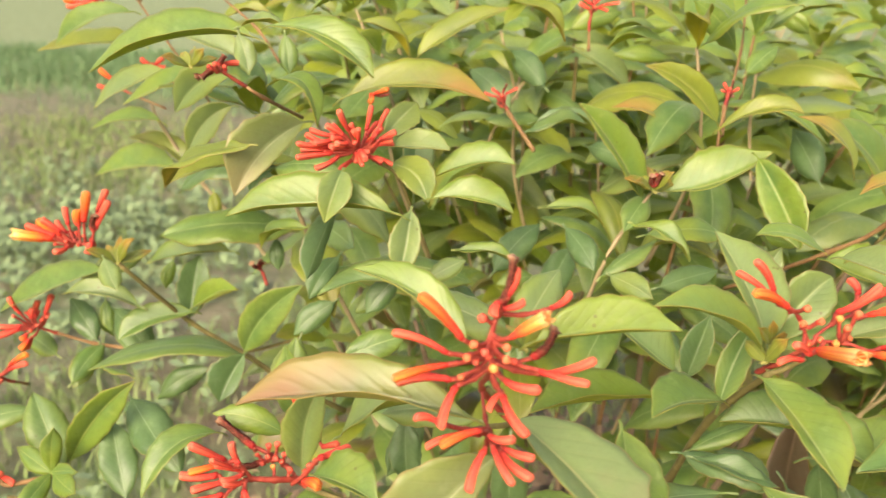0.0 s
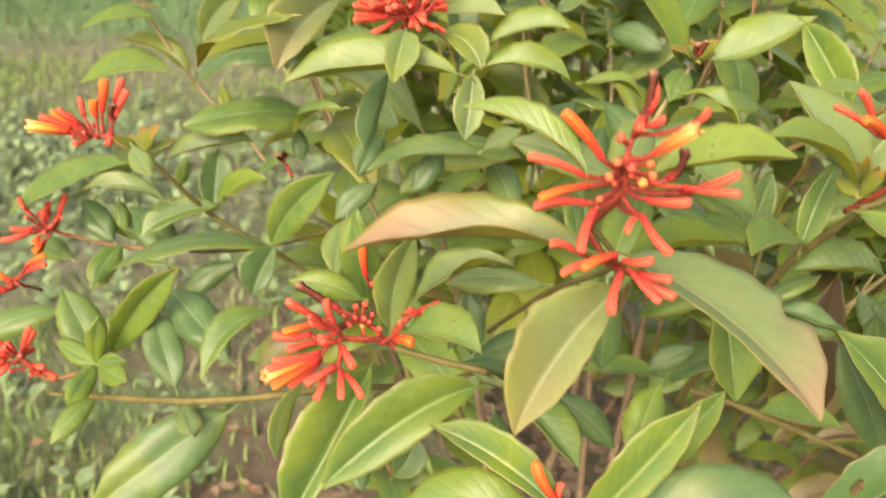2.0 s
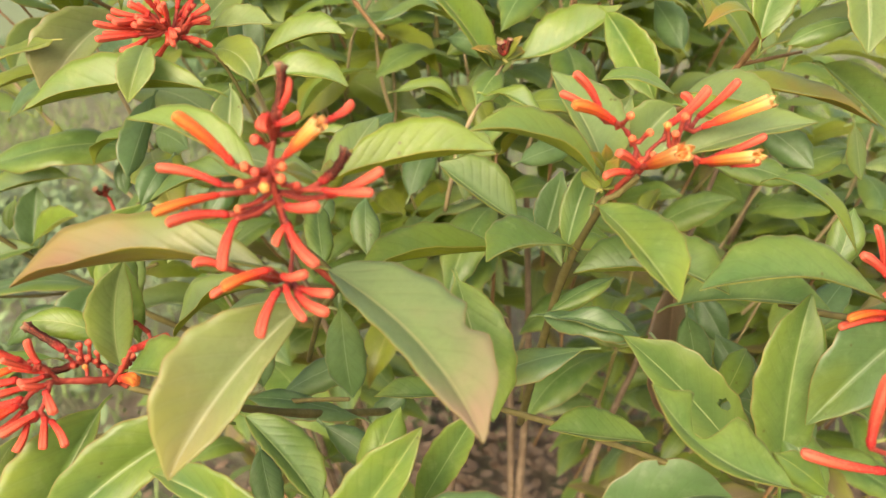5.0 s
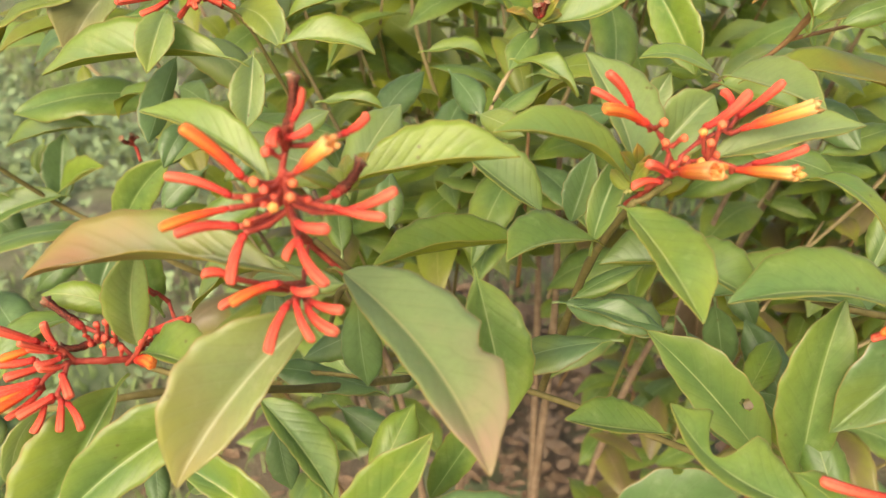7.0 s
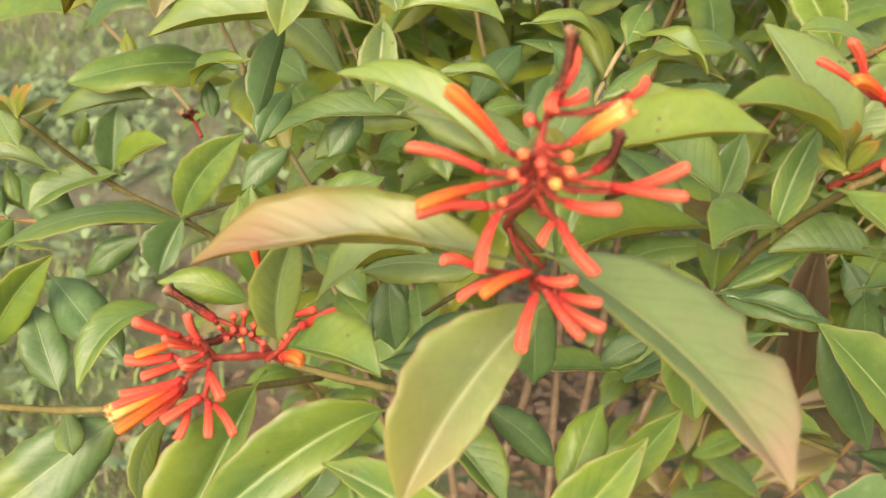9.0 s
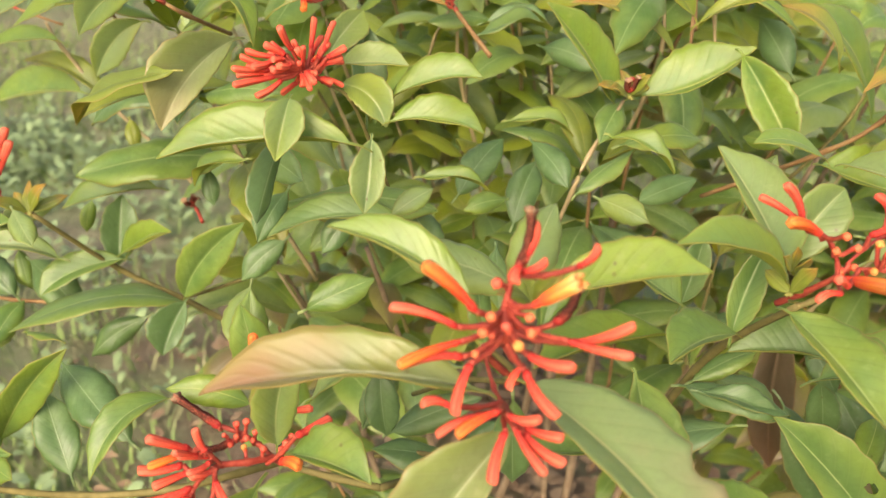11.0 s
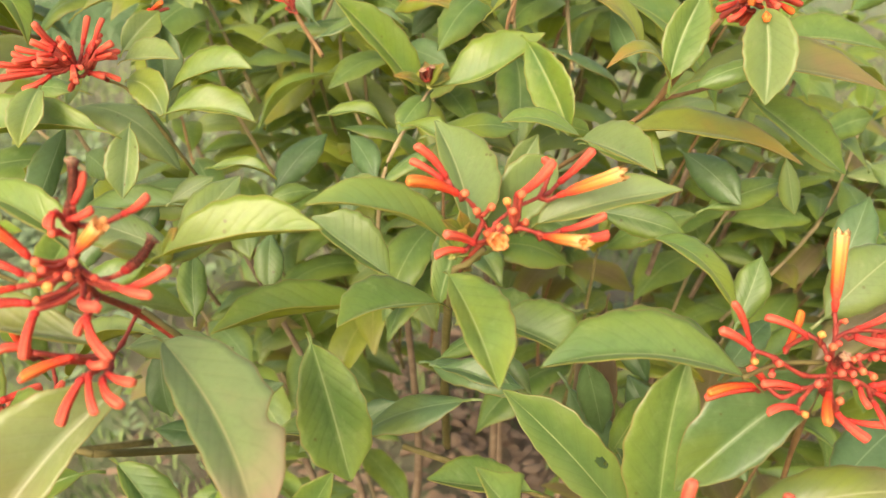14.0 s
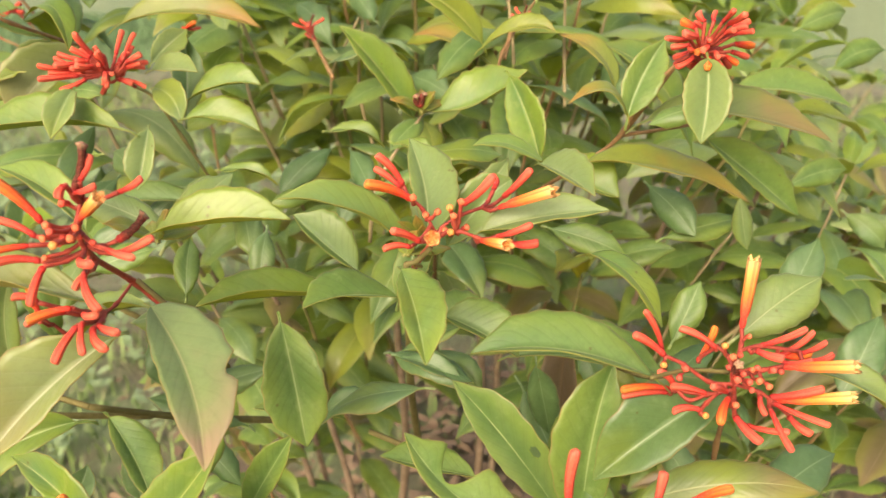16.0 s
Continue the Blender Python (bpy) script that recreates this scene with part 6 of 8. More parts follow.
flower(c, (0.3988, 0.4340, 0.9674), (0.4001, 0.4350, 0.9657), (0.4146, 0.4450, 0.9671), "r", 0.95)
flower(c, (0.3988, 0.4340, 0.9674), (0.4009, 0.4300, 0.9642), (0.4167, 0.4400, 0.9624), "r", 0.95)
flower(c, (0.3875, 0.4200, 0.9670), (0.3876, 0.4200, 0.9663), (0.4181, 0.4100, 0.9743), "y", 1.05)
flower(c, (0.3875, 0.4200, 0.9670), (0.3887, 0.4250, 0.9659), (0.4010, 0.4200, 0.9702), "r", 0.90)
flower(c, (0.3837, 0.4180, 0.9491), (0.3839, 0.4200, 0.9493), (0.4068, 0.4150, 0.9585), "r", 0.95)
flower(c, (0.3869, 0.4181, 0.9468), (0.3869, 0.4200, 0.9472), (0.4200, 0.4100, 0.9579), "y", 1.00)
flower(c, (0.3844, 0.4180, 0.9486), (0.3848, 0.4150, 0.9491), (0.4088, 0.4050, 0.9445), "r", 0.95)
flower(c, (0.3945, 0.4200, 0.9393), (0.3945, 0.4200, 0.9393), (0.4033, 0.4100, 0.9351), "r", 0.95)
flower(c, (0.3830, 0.4180, 0.9496), (0.3822, 0.4100, 0.9485), (0.3920, 0.4000, 0.9322), "r", 0.90)
flower(c, (0.3777, 0.4178, 0.9532), (0.3780, 0.4150, 0.9525), (0.3784, 0.4050, 0.9482), "r", 0.95)
flower(c, (0.3647, 0.4052, 0.9478), (0.3645, 0.4050, 0.9475), (0.3756, 0.3950, 0.9395), "r", 1.05)
flower(c, (0.3719, 0.4100, 0.9394), (0.3719, 0.4100, 0.9394), (0.3911, 0.4050, 0.9398), "r", 0.85)
flower(c, (0.3647, 0.4079, 0.9494), (0.3606, 0.4050, 0.9573), (0.3529, 0.3850, 0.9560), "o", 1.15)
flower(c, (0.3387, 0.4150, 0.9539), (0.3381, 0.4150, 0.9545), (0.3277, 0.4100, 0.9667), "r", 0.90)
flower(c, (0.3526, 0.4150, 0.9522), (0.3527, 0.4150, 0.9525), (0.3343, 0.4100, 0.9587), "r", 1.00)
flower(c, (0.3366, 0.4150, 0.9537), (0.3349, 0.4150, 0.9543), (0.3106, 0.4050, 0.9579), "o", 1.05)
flower(c, (0.3366, 0.4150, 0.9537), (0.3361, 0.4200, 0.9492), (0.3129, 0.4150, 0.9484), "r", 0.90)
flower(c, (0.3486, 0.4050, 0.9497), (0.3486, 0.4050, 0.9497), (0.3345, 0.4000, 0.9509), "r", 1.00)
flower(c, (0.3607, 0.4150, 0.9588), (0.3606, 0.4100, 0.9572), (0.3484, 0.3900, 0.9718), "r", 1.10)
flower(c, (0.3638, 0.4150, 0.9680), (0.3610, 0.4050, 0.9684), (0.3587, 0.3950, 0.9810), "b", 1.00)
bud(c, (0.3314, 0.4150, 0.9722), (0.3301, 0.4100, 0.9705), 0.0043, "y")
bud(c, (0.3399, 0.4150, 0.9683), (0.3402, 0.4100, 0.9690), 0.0045, "r")
bud(c, (0.3408, 0.4150, 0.9678), (0.3381, 0.4100, 0.9639), 0.0043, "r")
bud(c, (0.3610, 0.4203, 0.9711), (0.3580, 0.4150, 0.9790), 0.0044, "y")
bud(c, (0.3638, 0.4150, 0.9680), (0.3612, 0.4100, 0.9760), 0.0046, "o")
bud(c, (0.3684, 0.4273, 0.9774), (0.3709, 0.4250, 0.9792), 0.0036, "o")
bud(c, (0.3662, 0.4200, 0.9738), (0.3655, 0.4150, 0.9748), 0.0040, "r")
bud(c, (0.3734, 0.4170, 0.9644), (0.3733, 0.4120, 0.9698), 0.0040, "r")
bud(c, (0.3721, 0.4167, 0.9641), (0.3738, 0.4080, 0.9655), 0.0046, "o")
bud(c, (0.3639, 0.4150, 0.9662), (0.3684, 0.4050, 0.9665), 0.0044, "r")
bud(c, (0.3759, 0.4175, 0.9650), (0.3785, 0.4080, 0.9630), 0.0046, "o")
bud(c, (0.3810, 0.4187, 0.9659), (0.3815, 0.4150, 0.9675), 0.0046, "r")
bud(c, (0.3644, 0.4050, 0.9482), (0.3622, 0.3980, 0.9578), 0.0044, "o")
bud(c, (0.3486, 0.4050, 0.9497), (0.3498, 0.4000, 0.9503), 0.0042, "y")
bud(c, (0.3638, 0.4150, 0.9680), (0.3617, 0.4000, 0.9704), 0.0046, "r")
bud(c, (0.3638, 0.4150, 0.9680), (0.3652, 0.4050, 0.9705), 0.0040, "r")
bud(c, (0.3676, 0.4157, 0.9631), (0.3702, 0.4050, 0.9623), 0.0040, "r")
bud(c, (0.3638, 0.4150, 0.9680), (0.3599, 0.4100, 0.9708), 0.0038, "r")
bud(c, (0.3844, 0.4194, 0.9665), (0.3853, 0.4150, 0.9668), 0.0036, "r")
bud(c, (0.3638, 0.4150, 0.9680), (0.3702, 0.4100, 0.9699), 0.0036, "o")
c = cluster([(-0.0054, 0.4300, 0.9280), (-0.0100, 0.4280, 0.9324), (-0.0185, 0.4200, 0.9375), (-0.0288, 0.4150, 0.9409), (-0.0312, 0.4100, 0.9435)], 0.0013)
branch(c, [(-0.0288, 0.4150, 0.9409), (-0.0319, 0.4120, 0.9495), (-0.0360, 0.4100, 0.9547)], 0.00110)
branch(c, [(-0.0291, 0.4100, 0.9434), (-0.0342, 0.4050, 0.9435), (-0.0374, 0.4000, 0.9415)], 0.00110)
branch(c, [(-0.0302, 0.4100, 0.9434), (-0.0287, 0.4000, 0.9411), (-0.0296, 0.3950, 0.9389)], 0.00110)
branch(c, [(-0.0099, 0.4300, 0.9316), (-0.0154, 0.4320, 0.9370), (-0.0232, 0.4350, 0.9407), (-0.0328, 0.4370, 0.9441)], 0.00110)
branch(c, [(-0.0210, 0.4340, 0.9400), (-0.0266, 0.4300, 0.9410)], 0.00110)
branch(c, [(-0.0080, 0.4300, 0.9304), (-0.0045, 0.4280, 0.9379), (-0.0004, 0.4300, 0.9431)], 0.00110)
flower(c, (-0.0360, 0.4100, 0.9547), (-0.0395, 0.4100, 0.9544), (-0.0520, 0.4000, 0.9687), "r", 0.95)
flower(c, (-0.0340, 0.4110, 0.9521), (-0.0327, 0.4100, 0.9528), (-0.0357, 0.4100, 0.9645), "r", 0.90)
flower(c, (-0.0360, 0.4100, 0.9547), (-0.0395, 0.4100, 0.9528), (-0.0558, 0.4050, 0.9494), "o", 0.90)
flower(c, (-0.0342, 0.4050, 0.9435), (-0.0430, 0.4100, 0.9458), (-0.0601, 0.4050, 0.9481), "r", 1.00)
flower(c, (-0.0306, 0.4132, 0.9460), (-0.0330, 0.4150, 0.9457), (-0.0427, 0.4050, 0.9555), "r", 0.95)
flower(c, (-0.0313, 0.4126, 0.9478), (-0.0318, 0.4100, 0.9468), (-0.0382, 0.4000, 0.9504), "r", 0.95)
flower(c, (-0.0342, 0.4050, 0.9435), (-0.0409, 0.4100, 0.9419), (-0.0533, 0.4000, 0.9433), "r", 0.90)
flower(c, (-0.0373, 0.4001, 0.9416), (-0.0378, 0.4000, 0.9426), (-0.0582, 0.3900, 0.9436), "r", 0.95)
flower(c, (-0.0374, 0.4000, 0.9415), (-0.0379, 0.4000, 0.9412), (-0.0597, 0.3850, 0.9423), "r", 0.90)
flower(c, (-0.0374, 0.4000, 0.9415), (-0.0393, 0.4000, 0.9413), (-0.0624, 0.3850, 0.9379), "y", 1.00)
flower(c, (-0.0374, 0.4000, 0.9415), (-0.0379, 0.3950, 0.9422), (-0.0561, 0.3750, 0.9393), "o", 0.95)
flower(c, (-0.0374, 0.4000, 0.9415), (-0.0384, 0.4000, 0.9371), (-0.0517, 0.3900, 0.9297), "r", 0.85)
flower(c, (-0.0296, 0.3950, 0.9389), (-0.0306, 0.3950, 0.9384), (-0.0434, 0.3850, 0.9349), "r", 0.95)
flower(c, (-0.0296, 0.3950, 0.9389), (-0.0359, 0.3950, 0.9341), (-0.0391, 0.3850, 0.9264), "r", 0.90)
flower(c, (-0.0296, 0.3950, 0.9389), (-0.0283, 0.3950, 0.9364), (-0.0275, 0.3850, 0.9268), "r", 1.00)
flower(c, (-0.0296, 0.3950, 0.9389), (-0.0266, 0.3950, 0.9345), (-0.0180, 0.3850, 0.9280), "r", 0.80)
flower(c, (-0.0288, 0.4009, 0.9413), (-0.0281, 0.4000, 0.9457), (-0.0219, 0.3900, 0.9407), "r", 1.05)
flower(c, (-0.0310, 0.4104, 0.9433), (-0.0308, 0.4100, 0.9426), (-0.0374, 0.4000, 0.9491), "r", 1.00)
flower(c, (-0.0323, 0.4369, 0.9439), (-0.0323, 0.4350, 0.9451), (-0.0548, 0.4500, 0.9508), "b", 1.15)
flower(c, (-0.0266, 0.4300, 0.9410), (-0.0266, 0.4300, 0.9410), (-0.0398, 0.4250, 0.9418), "b", 1.10)
flower(c, (-0.0344, 0.4108, 0.9526), (-0.0365, 0.4100, 0.9506), (-0.0427, 0.4000, 0.9612), "r", 0.80)
flower(c, (-0.0045, 0.4280, 0.9379), (-0.0047, 0.4200, 0.9377), (0.0043, 0.4150, 0.9392), "o", 1.10)
flower(c, (-0.0115, 0.4250, 0.9318), (0.0035, 0.4183, 0.9528), (0.0172, 0.4300, 0.9520), "r", 1.12)
bud(c, (-0.0249, 0.4313, 0.9407), (-0.0241, 0.4320, 0.9483), 0.0042, "r")
bud(c, (-0.0222, 0.4332, 0.9403), (-0.0197, 0.4320, 0.9497), 0.0044, "r")
bud(c, (-0.0236, 0.4322, 0.9405), (-0.0199, 0.4280, 0.9443), 0.0042, "r")
bud(c, (-0.0266, 0.4300, 0.9410), (-0.0267, 0.4280, 0.9410), 0.0036, "r")
bud(c, (-0.0182, 0.4331, 0.9383), (-0.0160, 0.4300, 0.9455), 0.0036, "r")
bud(c, (-0.0190, 0.4198, 0.9377), (-0.0204, 0.4250, 0.9411), 0.0036, "y")
bud(c, (-0.0143, 0.4239, 0.9350), (-0.0123, 0.4250, 0.9401), 0.0040, "r")
bud(c, (-0.0254, 0.4308, 0.9408), (-0.0244, 0.4300, 0.9433), 0.0036, "r")
bud(c, (-0.0177, 0.4329, 0.9381), (-0.0174, 0.4300, 0.9413), 0.0036, "r")
bud(c, (-0.0017, 0.4294, 0.9415), (-0.0021, 0.4250, 0.9435), 0.0046, "r")
bud(c, (-0.0040, 0.4283, 0.9385), (-0.0043, 0.4250, 0.9401), 0.0040, "r")
bud(c, (-0.0004, 0.4300, 0.9431), (-0.0004, 0.4300, 0.9431), 0.0034, "r")
bud(c, (-0.0266, 0.4300, 0.9410), (-0.0293, 0.4300, 0.9442), 0.0030, "r")
stem([(0.0120, 0.5856, 1.0516), (0.0217, 0.5910, 1.0426), (0.0315, 0.6060, 1.0113), (0.0492, 0.6400, 0.9438)], 0.00084, 0.0012, "twig")
c = cluster([(0.0120, 0.5856, 1.0516), (0.0037, 0.5810, 1.0594), (-0.0016, 0.5760, 1.0658)], 0.0008)
flower(c, (-0.0007, 0.5768, 1.0647), (-0.0050, 0.5683, 1.0763), (-0.0084, 0.5569, 1.0909), "r", 0.87)
flower(c, (0.0002, 0.5777, 1.0637), (0.0032, 0.5823, 1.0730), (0.0050, 0.5926, 1.0866), "r", 0.87)
flower(c, (0.0010, 0.5785, 1.0626), (0.0100, 0.5795, 1.0723), (0.0159, 0.5857, 1.0865), "r", 0.87)
flower(c, (0.0019, 0.5793, 1.0615), (0.0118, 0.5767, 1.0696), (0.0220, 0.5778, 1.0746), "r", 0.87)
flower(c, (-0.0007, 0.5768, 1.0647), (-0.0134, 0.5739, 1.0711), (-0.0287, 0.5703, 1.0759), "r", 0.87)
flower(c, (-0.0007, 0.5768, 1.0647), (-0.0165, 0.5711, 1.0631), (-0.0333, 0.5638, 1.0645), "r", 0.87)
flower(c, (-0.0007, 0.5768, 1.0647), (-0.0112, 0.5683, 1.0607), (-0.0230, 0.5557, 1.0564), "r", 0.87)
flower(c, (0.0037, 0.5810, 1.0594), (-0.0048, 0.5823, 1.0551), (-0.0151, 0.5935, 1.0450), "r", 0.87)
flower(c, (0.0078, 0.5833, 1.0555), (0.0088, 0.5795, 1.0582), (0.0192, 0.5850, 1.0519), "r", 0.87)
flower(c, (0.0037, 0.5810, 1.0594), (0.0054, 0.5767, 1.0589), (0.0140, 0.5779, 1.0556), "r", 0.87)
flower(c, (-0.0007, 0.5768, 1.0647), (-0.0001, 0.5739, 1.0734), (-0.0042, 0.5708, 1.0803), "r", 0.87)
flower(c, (0.0002, 0.5777, 1.0637), (0.0004, 0.5711, 1.0621), (0.0037, 0.5631, 1.0566), "r", 0.87)
flower(c, (-0.0007, 0.5768, 1.0647), (-0.0148, 0.5683, 1.0709), (-0.0234, 0.5546, 1.0720), "r", 0.87)
flower(c, (-0.0007, 0.5768, 1.0647), (-0.0103, 0.5823, 1.0673), (-0.0200, 0.5921, 1.0679), "r", 0.87)
flower(c, (0.0037, 0.5810, 1.0594), (0.0103, 0.5795, 1.0653), (0.0198, 0.5855, 1.0650), "r", 0.87)
flower(c, (-0.0007, 0.5768, 1.0647), (-0.0102, 0.5767, 1.0722), (-0.0171, 0.5777, 1.0772), "r", 0.87)
flower(c, (-0.0007, 0.5768, 1.0647), (-0.0184, 0.5739, 1.0668), (-0.0315, 0.5705, 1.0730), "r", 0.87)
flower(c, (-0.0007, 0.5768, 1.0647), (0.0001, 0.5711, 1.0690), (0.0015, 0.5624, 1.0795), "r", 0.87)
flower(c, (-0.0007, 0.5768, 1.0647), (-0.0081, 0.5683, 1.0677), (-0.0140, 0.5563, 1.0700), "r", 0.87)
flower(c, (0.0028, 0.5802, 1.0604), (0.0035, 0.5823, 1.0643), (0.0091, 0.5931, 1.0638), "r", 0.87)
flower(c, (0.0010, 0.5785, 1.0626), (-0.0032, 0.5795, 1.0613), (-0.0059, 0.5847, 1.0539), "r", 0.87)
flower(c, (0.0010, 0.5785, 1.0626), (0.0013, 0.5802, 1.0655), (0.0046, 0.5871, 1.0655), "r", 0.87)
flower(c, (0.0037, 0.5810, 1.0594), (0.0088, 0.5832, 1.0665), (0.0174, 0.5962, 1.0659), "r", 0.87)
flower(c, (0.0028, 0.5802, 1.0604), (0.0079, 0.5774, 1.0656), (0.0160, 0.5797, 1.0668), "r", 0.87)
flower(c, (-0.0007, 0.5768, 1.0647), (-0.0064, 0.5688, 1.0684), (-0.0106, 0.5565, 1.0718), "r", 0.87)
flower(c, (-0.0007, 0.5768, 1.0647), (-0.0099, 0.5712, 1.0708), (-0.0147, 0.5642, 1.0724), "r", 0.87)
flower(c, (-0.0007, 0.5768, 1.0647), (-0.0083, 0.5781, 1.0704), (-0.0163, 0.5814, 1.0747), "r", 0.87)
flower(c, (-0.0007, 0.5768, 1.0647), (-0.0147, 0.5666, 1.0628), (-0.0327, 0.5497, 1.0640), "r", 0.87)
flower(c, (-0.0007, 0.5768, 1.0647), (-0.0163, 0.5665, 1.0664), (-0.0325, 0.5517, 1.0722), "r", 0.87)
flower(c, (0.0002, 0.5777, 1.0637), (0.0020, 0.5724, 1.0637), (0.0068, 0.5662, 1.0642), "r", 0.87)
flower(c, (0.0019, 0.5793, 1.0615), (0.0069, 0.5784, 1.0684), (0.0123, 0.5819, 1.0757), "r", 0.87)
flower(c, (0.0019, 0.5793, 1.0615), (0.0067, 0.5793, 1.0681), (0.0126, 0.5848, 1.0757), "r", 0.87)
flower(c, (-0.0007, 0.5768, 1.0647), (-0.0138, 0.5748, 1.0648), (-0.0296, 0.5726, 1.0671), "r", 0.87)
flower(c, (-0.0007, 0.5768, 1.0647), (0.0017, 0.5681, 1.0647), (0.0066, 0.5558, 1.0628), "r", 0.87)
flower(c, (-0.0007, 0.5768, 1.0647), (-0.0128, 0.5721, 1.0659), (-0.0188, 0.5654, 1.0632), "r", 0.87)
flower(c, (0.0019, 0.5793, 1.0615), (0.0033, 0.5796, 1.0664), (0.0075, 0.5850, 1.0681), "o", 0.87)
flower(c, (-0.0007, 0.5768, 1.0647), (-0.0017, 0.5730, 1.0622), (-0.0008, 0.5682, 1.0570), "r", 0.87)
flower(c, (0.0028, 0.5802, 1.0604), (0.0094, 0.5776, 1.0663), (0.0198, 0.5804, 1.0685), "r", 0.87)
flower(c, (0.0019, 0.5793, 1.0615), (0.0032, 0.5846, 1.0684), (0.0082, 0.5980, 1.0755), "r", 0.87)
flower(c, (-0.0007, 0.5768, 1.0647), (-0.0091, 0.5731, 1.0722), (-0.0185, 0.5682, 1.0793), "r", 0.87)
flower(c, (-0.0007, 0.5768, 1.0647), (-0.0001, 0.5724, 1.0713), (-0.0020, 0.5670, 1.0774), "r", 0.87)
bud(c, (-0.0007, 0.5768, 1.0647), (-0.0015, 0.5680, 1.0691))
bud(c, (0.0028, 0.5802, 1.0604), (0.0019, 0.5800, 1.0613))
bud(c, (-0.0007, 0.5768, 1.0647), (-0.0066, 0.5760, 1.0639))
stem([(-0.2127, 0.6639, 0.9513), (-0.2065, 0.6600, 0.9501), (-0.1875, 0.6450, 0.9492)], 0.001365, 0.00195, "twig_red")
c = cluster([(-0.2127, 0.6639, 0.9513), (-0.2222, 0.6700, 0.9531), (-0.2327, 0.6700, 0.9549)], 0.0013)
flower(c, (-0.2309, 0.6700, 0.9546), (-0.2451, 0.6647, 0.9587), (-0.2718, 0.6550, 0.9650), "y", 1.3)
flower(c, (-0.2309, 0.6700, 0.9546), (-0.2435, 0.6665, 0.9604), (-0.2628, 0.6600, 0.9705), "r", 1.3)
flower(c, (-0.2309, 0.6700, 0.9546), (-0.2422, 0.6735, 0.9568), (-0.2653, 0.6800, 0.9633), "b", 1.3)
flower(c, (-0.2240, 0.6700, 0.9534), (-0.2226, 0.6700, 0.9711), (-0.2174, 0.6700, 0.9955), "o", 1.3)
flower(c, (-0.2206, 0.6690, 0.9528), (-0.2170, 0.6770, 0.9664), (-0.2117, 0.6900, 0.9913), "r", 1.3)
flower(c, (-0.2309, 0.6700, 0.9546), (-0.2369, 0.6735, 0.9669), (-0.2410, 0.6800, 0.9788), "r", 1.3)
flower(c, (-0.2175, 0.6670, 0.9522), (-0.2161, 0.6700, 0.9646), (-0.2137, 0.6700, 0.9772), "b", 1.3)
flower(c, (-0.2159, 0.6660, 0.9519), (-0.2165, 0.6665, 0.9570), (-0.2183, 0.6600, 0.9496), "r", 1.3)
flower(c, (-0.2309, 0.6700, 0.9546), (-0.2346, 0.6630, 0.9531), (-0.2380, 0.6500, 0.9547), "r", 1.3)
flower(c, (-0.2191, 0.6680, 0.9525), (-0.2166, 0.6726, 0.9641), (-0.2051, 0.6775, 0.9866), "r", 1.3)
flower(c, (-0.2191, 0.6680, 0.9525), (-0.2182, 0.6702, 0.9584), (-0.2208, 0.6707, 0.9487), "r", 1.3)
flower(c, (-0.2309, 0.6700, 0.9546), (-0.2395, 0.6672, 0.9635), (-0.2507, 0.6621, 0.9753), "r", 1.3)
flower(c, (-0.2274, 0.6700, 0.9540), (-0.2278, 0.6717, 0.9668), (-0.2286, 0.6747, 0.9794), "o", 1.3)
flower(c, (-0.2309, 0.6700, 0.9546), (-0.2397, 0.6721, 0.9551), (-0.2619, 0.6759, 0.9552), "o", 1.3)
flower(c, (-0.2309, 0.6700, 0.9546), (-0.2399, 0.6777, 0.9585), (-0.2553, 0.6919, 0.9628), "r", 1.3)
flower(c, (-0.2309, 0.6700, 0.9546), (-0.2395, 0.6690, 0.9574), (-0.2590, 0.6670, 0.9635), "r", 1.3)
flower(c, (-0.2309, 0.6700, 0.9546), (-0.2402, 0.6689, 0.9601), (-0.2571, 0.6669, 0.9726), "o", 1.3)
bud(c, (-0.2309, 0.6700, 0.9546), (-0.2423, 0.6620, 0.9554))
bud(c, (-0.2309, 0.6700, 0.9546), (-0.2314, 0.6740, 0.9602))
bud(c, (-0.2222, 0.6700, 0.9531), (-0.2237, 0.6700, 0.9598))
bud(c, (-0.2159, 0.6660, 0.9519), (-0.2186, 0.6660, 0.9548))
bud(c, (-0.2309, 0.6700, 0.9546), (-0.2337, 0.6620, 0.9581))
bud(c, (-0.2309, 0.6700, 0.9546), (-0.2348, 0.6740, 0.9601))
bud(c, (-0.2274, 0.6700, 0.9540), (-0.2286, 0.6700, 0.9528))
stem([(-0.2715, 0.7000, 0.8599), (-0.2419, 0.7000, 0.8525), (-0.2141, 0.7000, 0.8495)], 0.001155, 0.00165, "twig_red")
c = cluster([(-0.2715, 0.7000, 0.8599), (-0.2736, 0.7000, 0.8604), (-0.2869, 0.6900, 0.8712)], 0.0011)
flower(c, (-0.2847, 0.6917, 0.8694), (-0.2947, 0.6865, 0.8702), (-0.3177, 0.6800, 0.8639), "r", 1.2)
flower(c, (-0.2825, 0.6933, 0.8676), (-0.2743, 0.6900, 0.8819), (-0.2664, 0.6900, 0.8997), "r", 1.2)
flower(c, (-0.2847, 0.6917, 0.8694), (-0.2948, 0.6900, 0.8810), (-0.3029, 0.6900, 0.8956), "r", 1.2)
flower(c, (-0.2825, 0.6933, 0.8676), (-0.2891, 0.6865, 0.8602), (-0.2941, 0.6800, 0.8532), "o", 1.2)
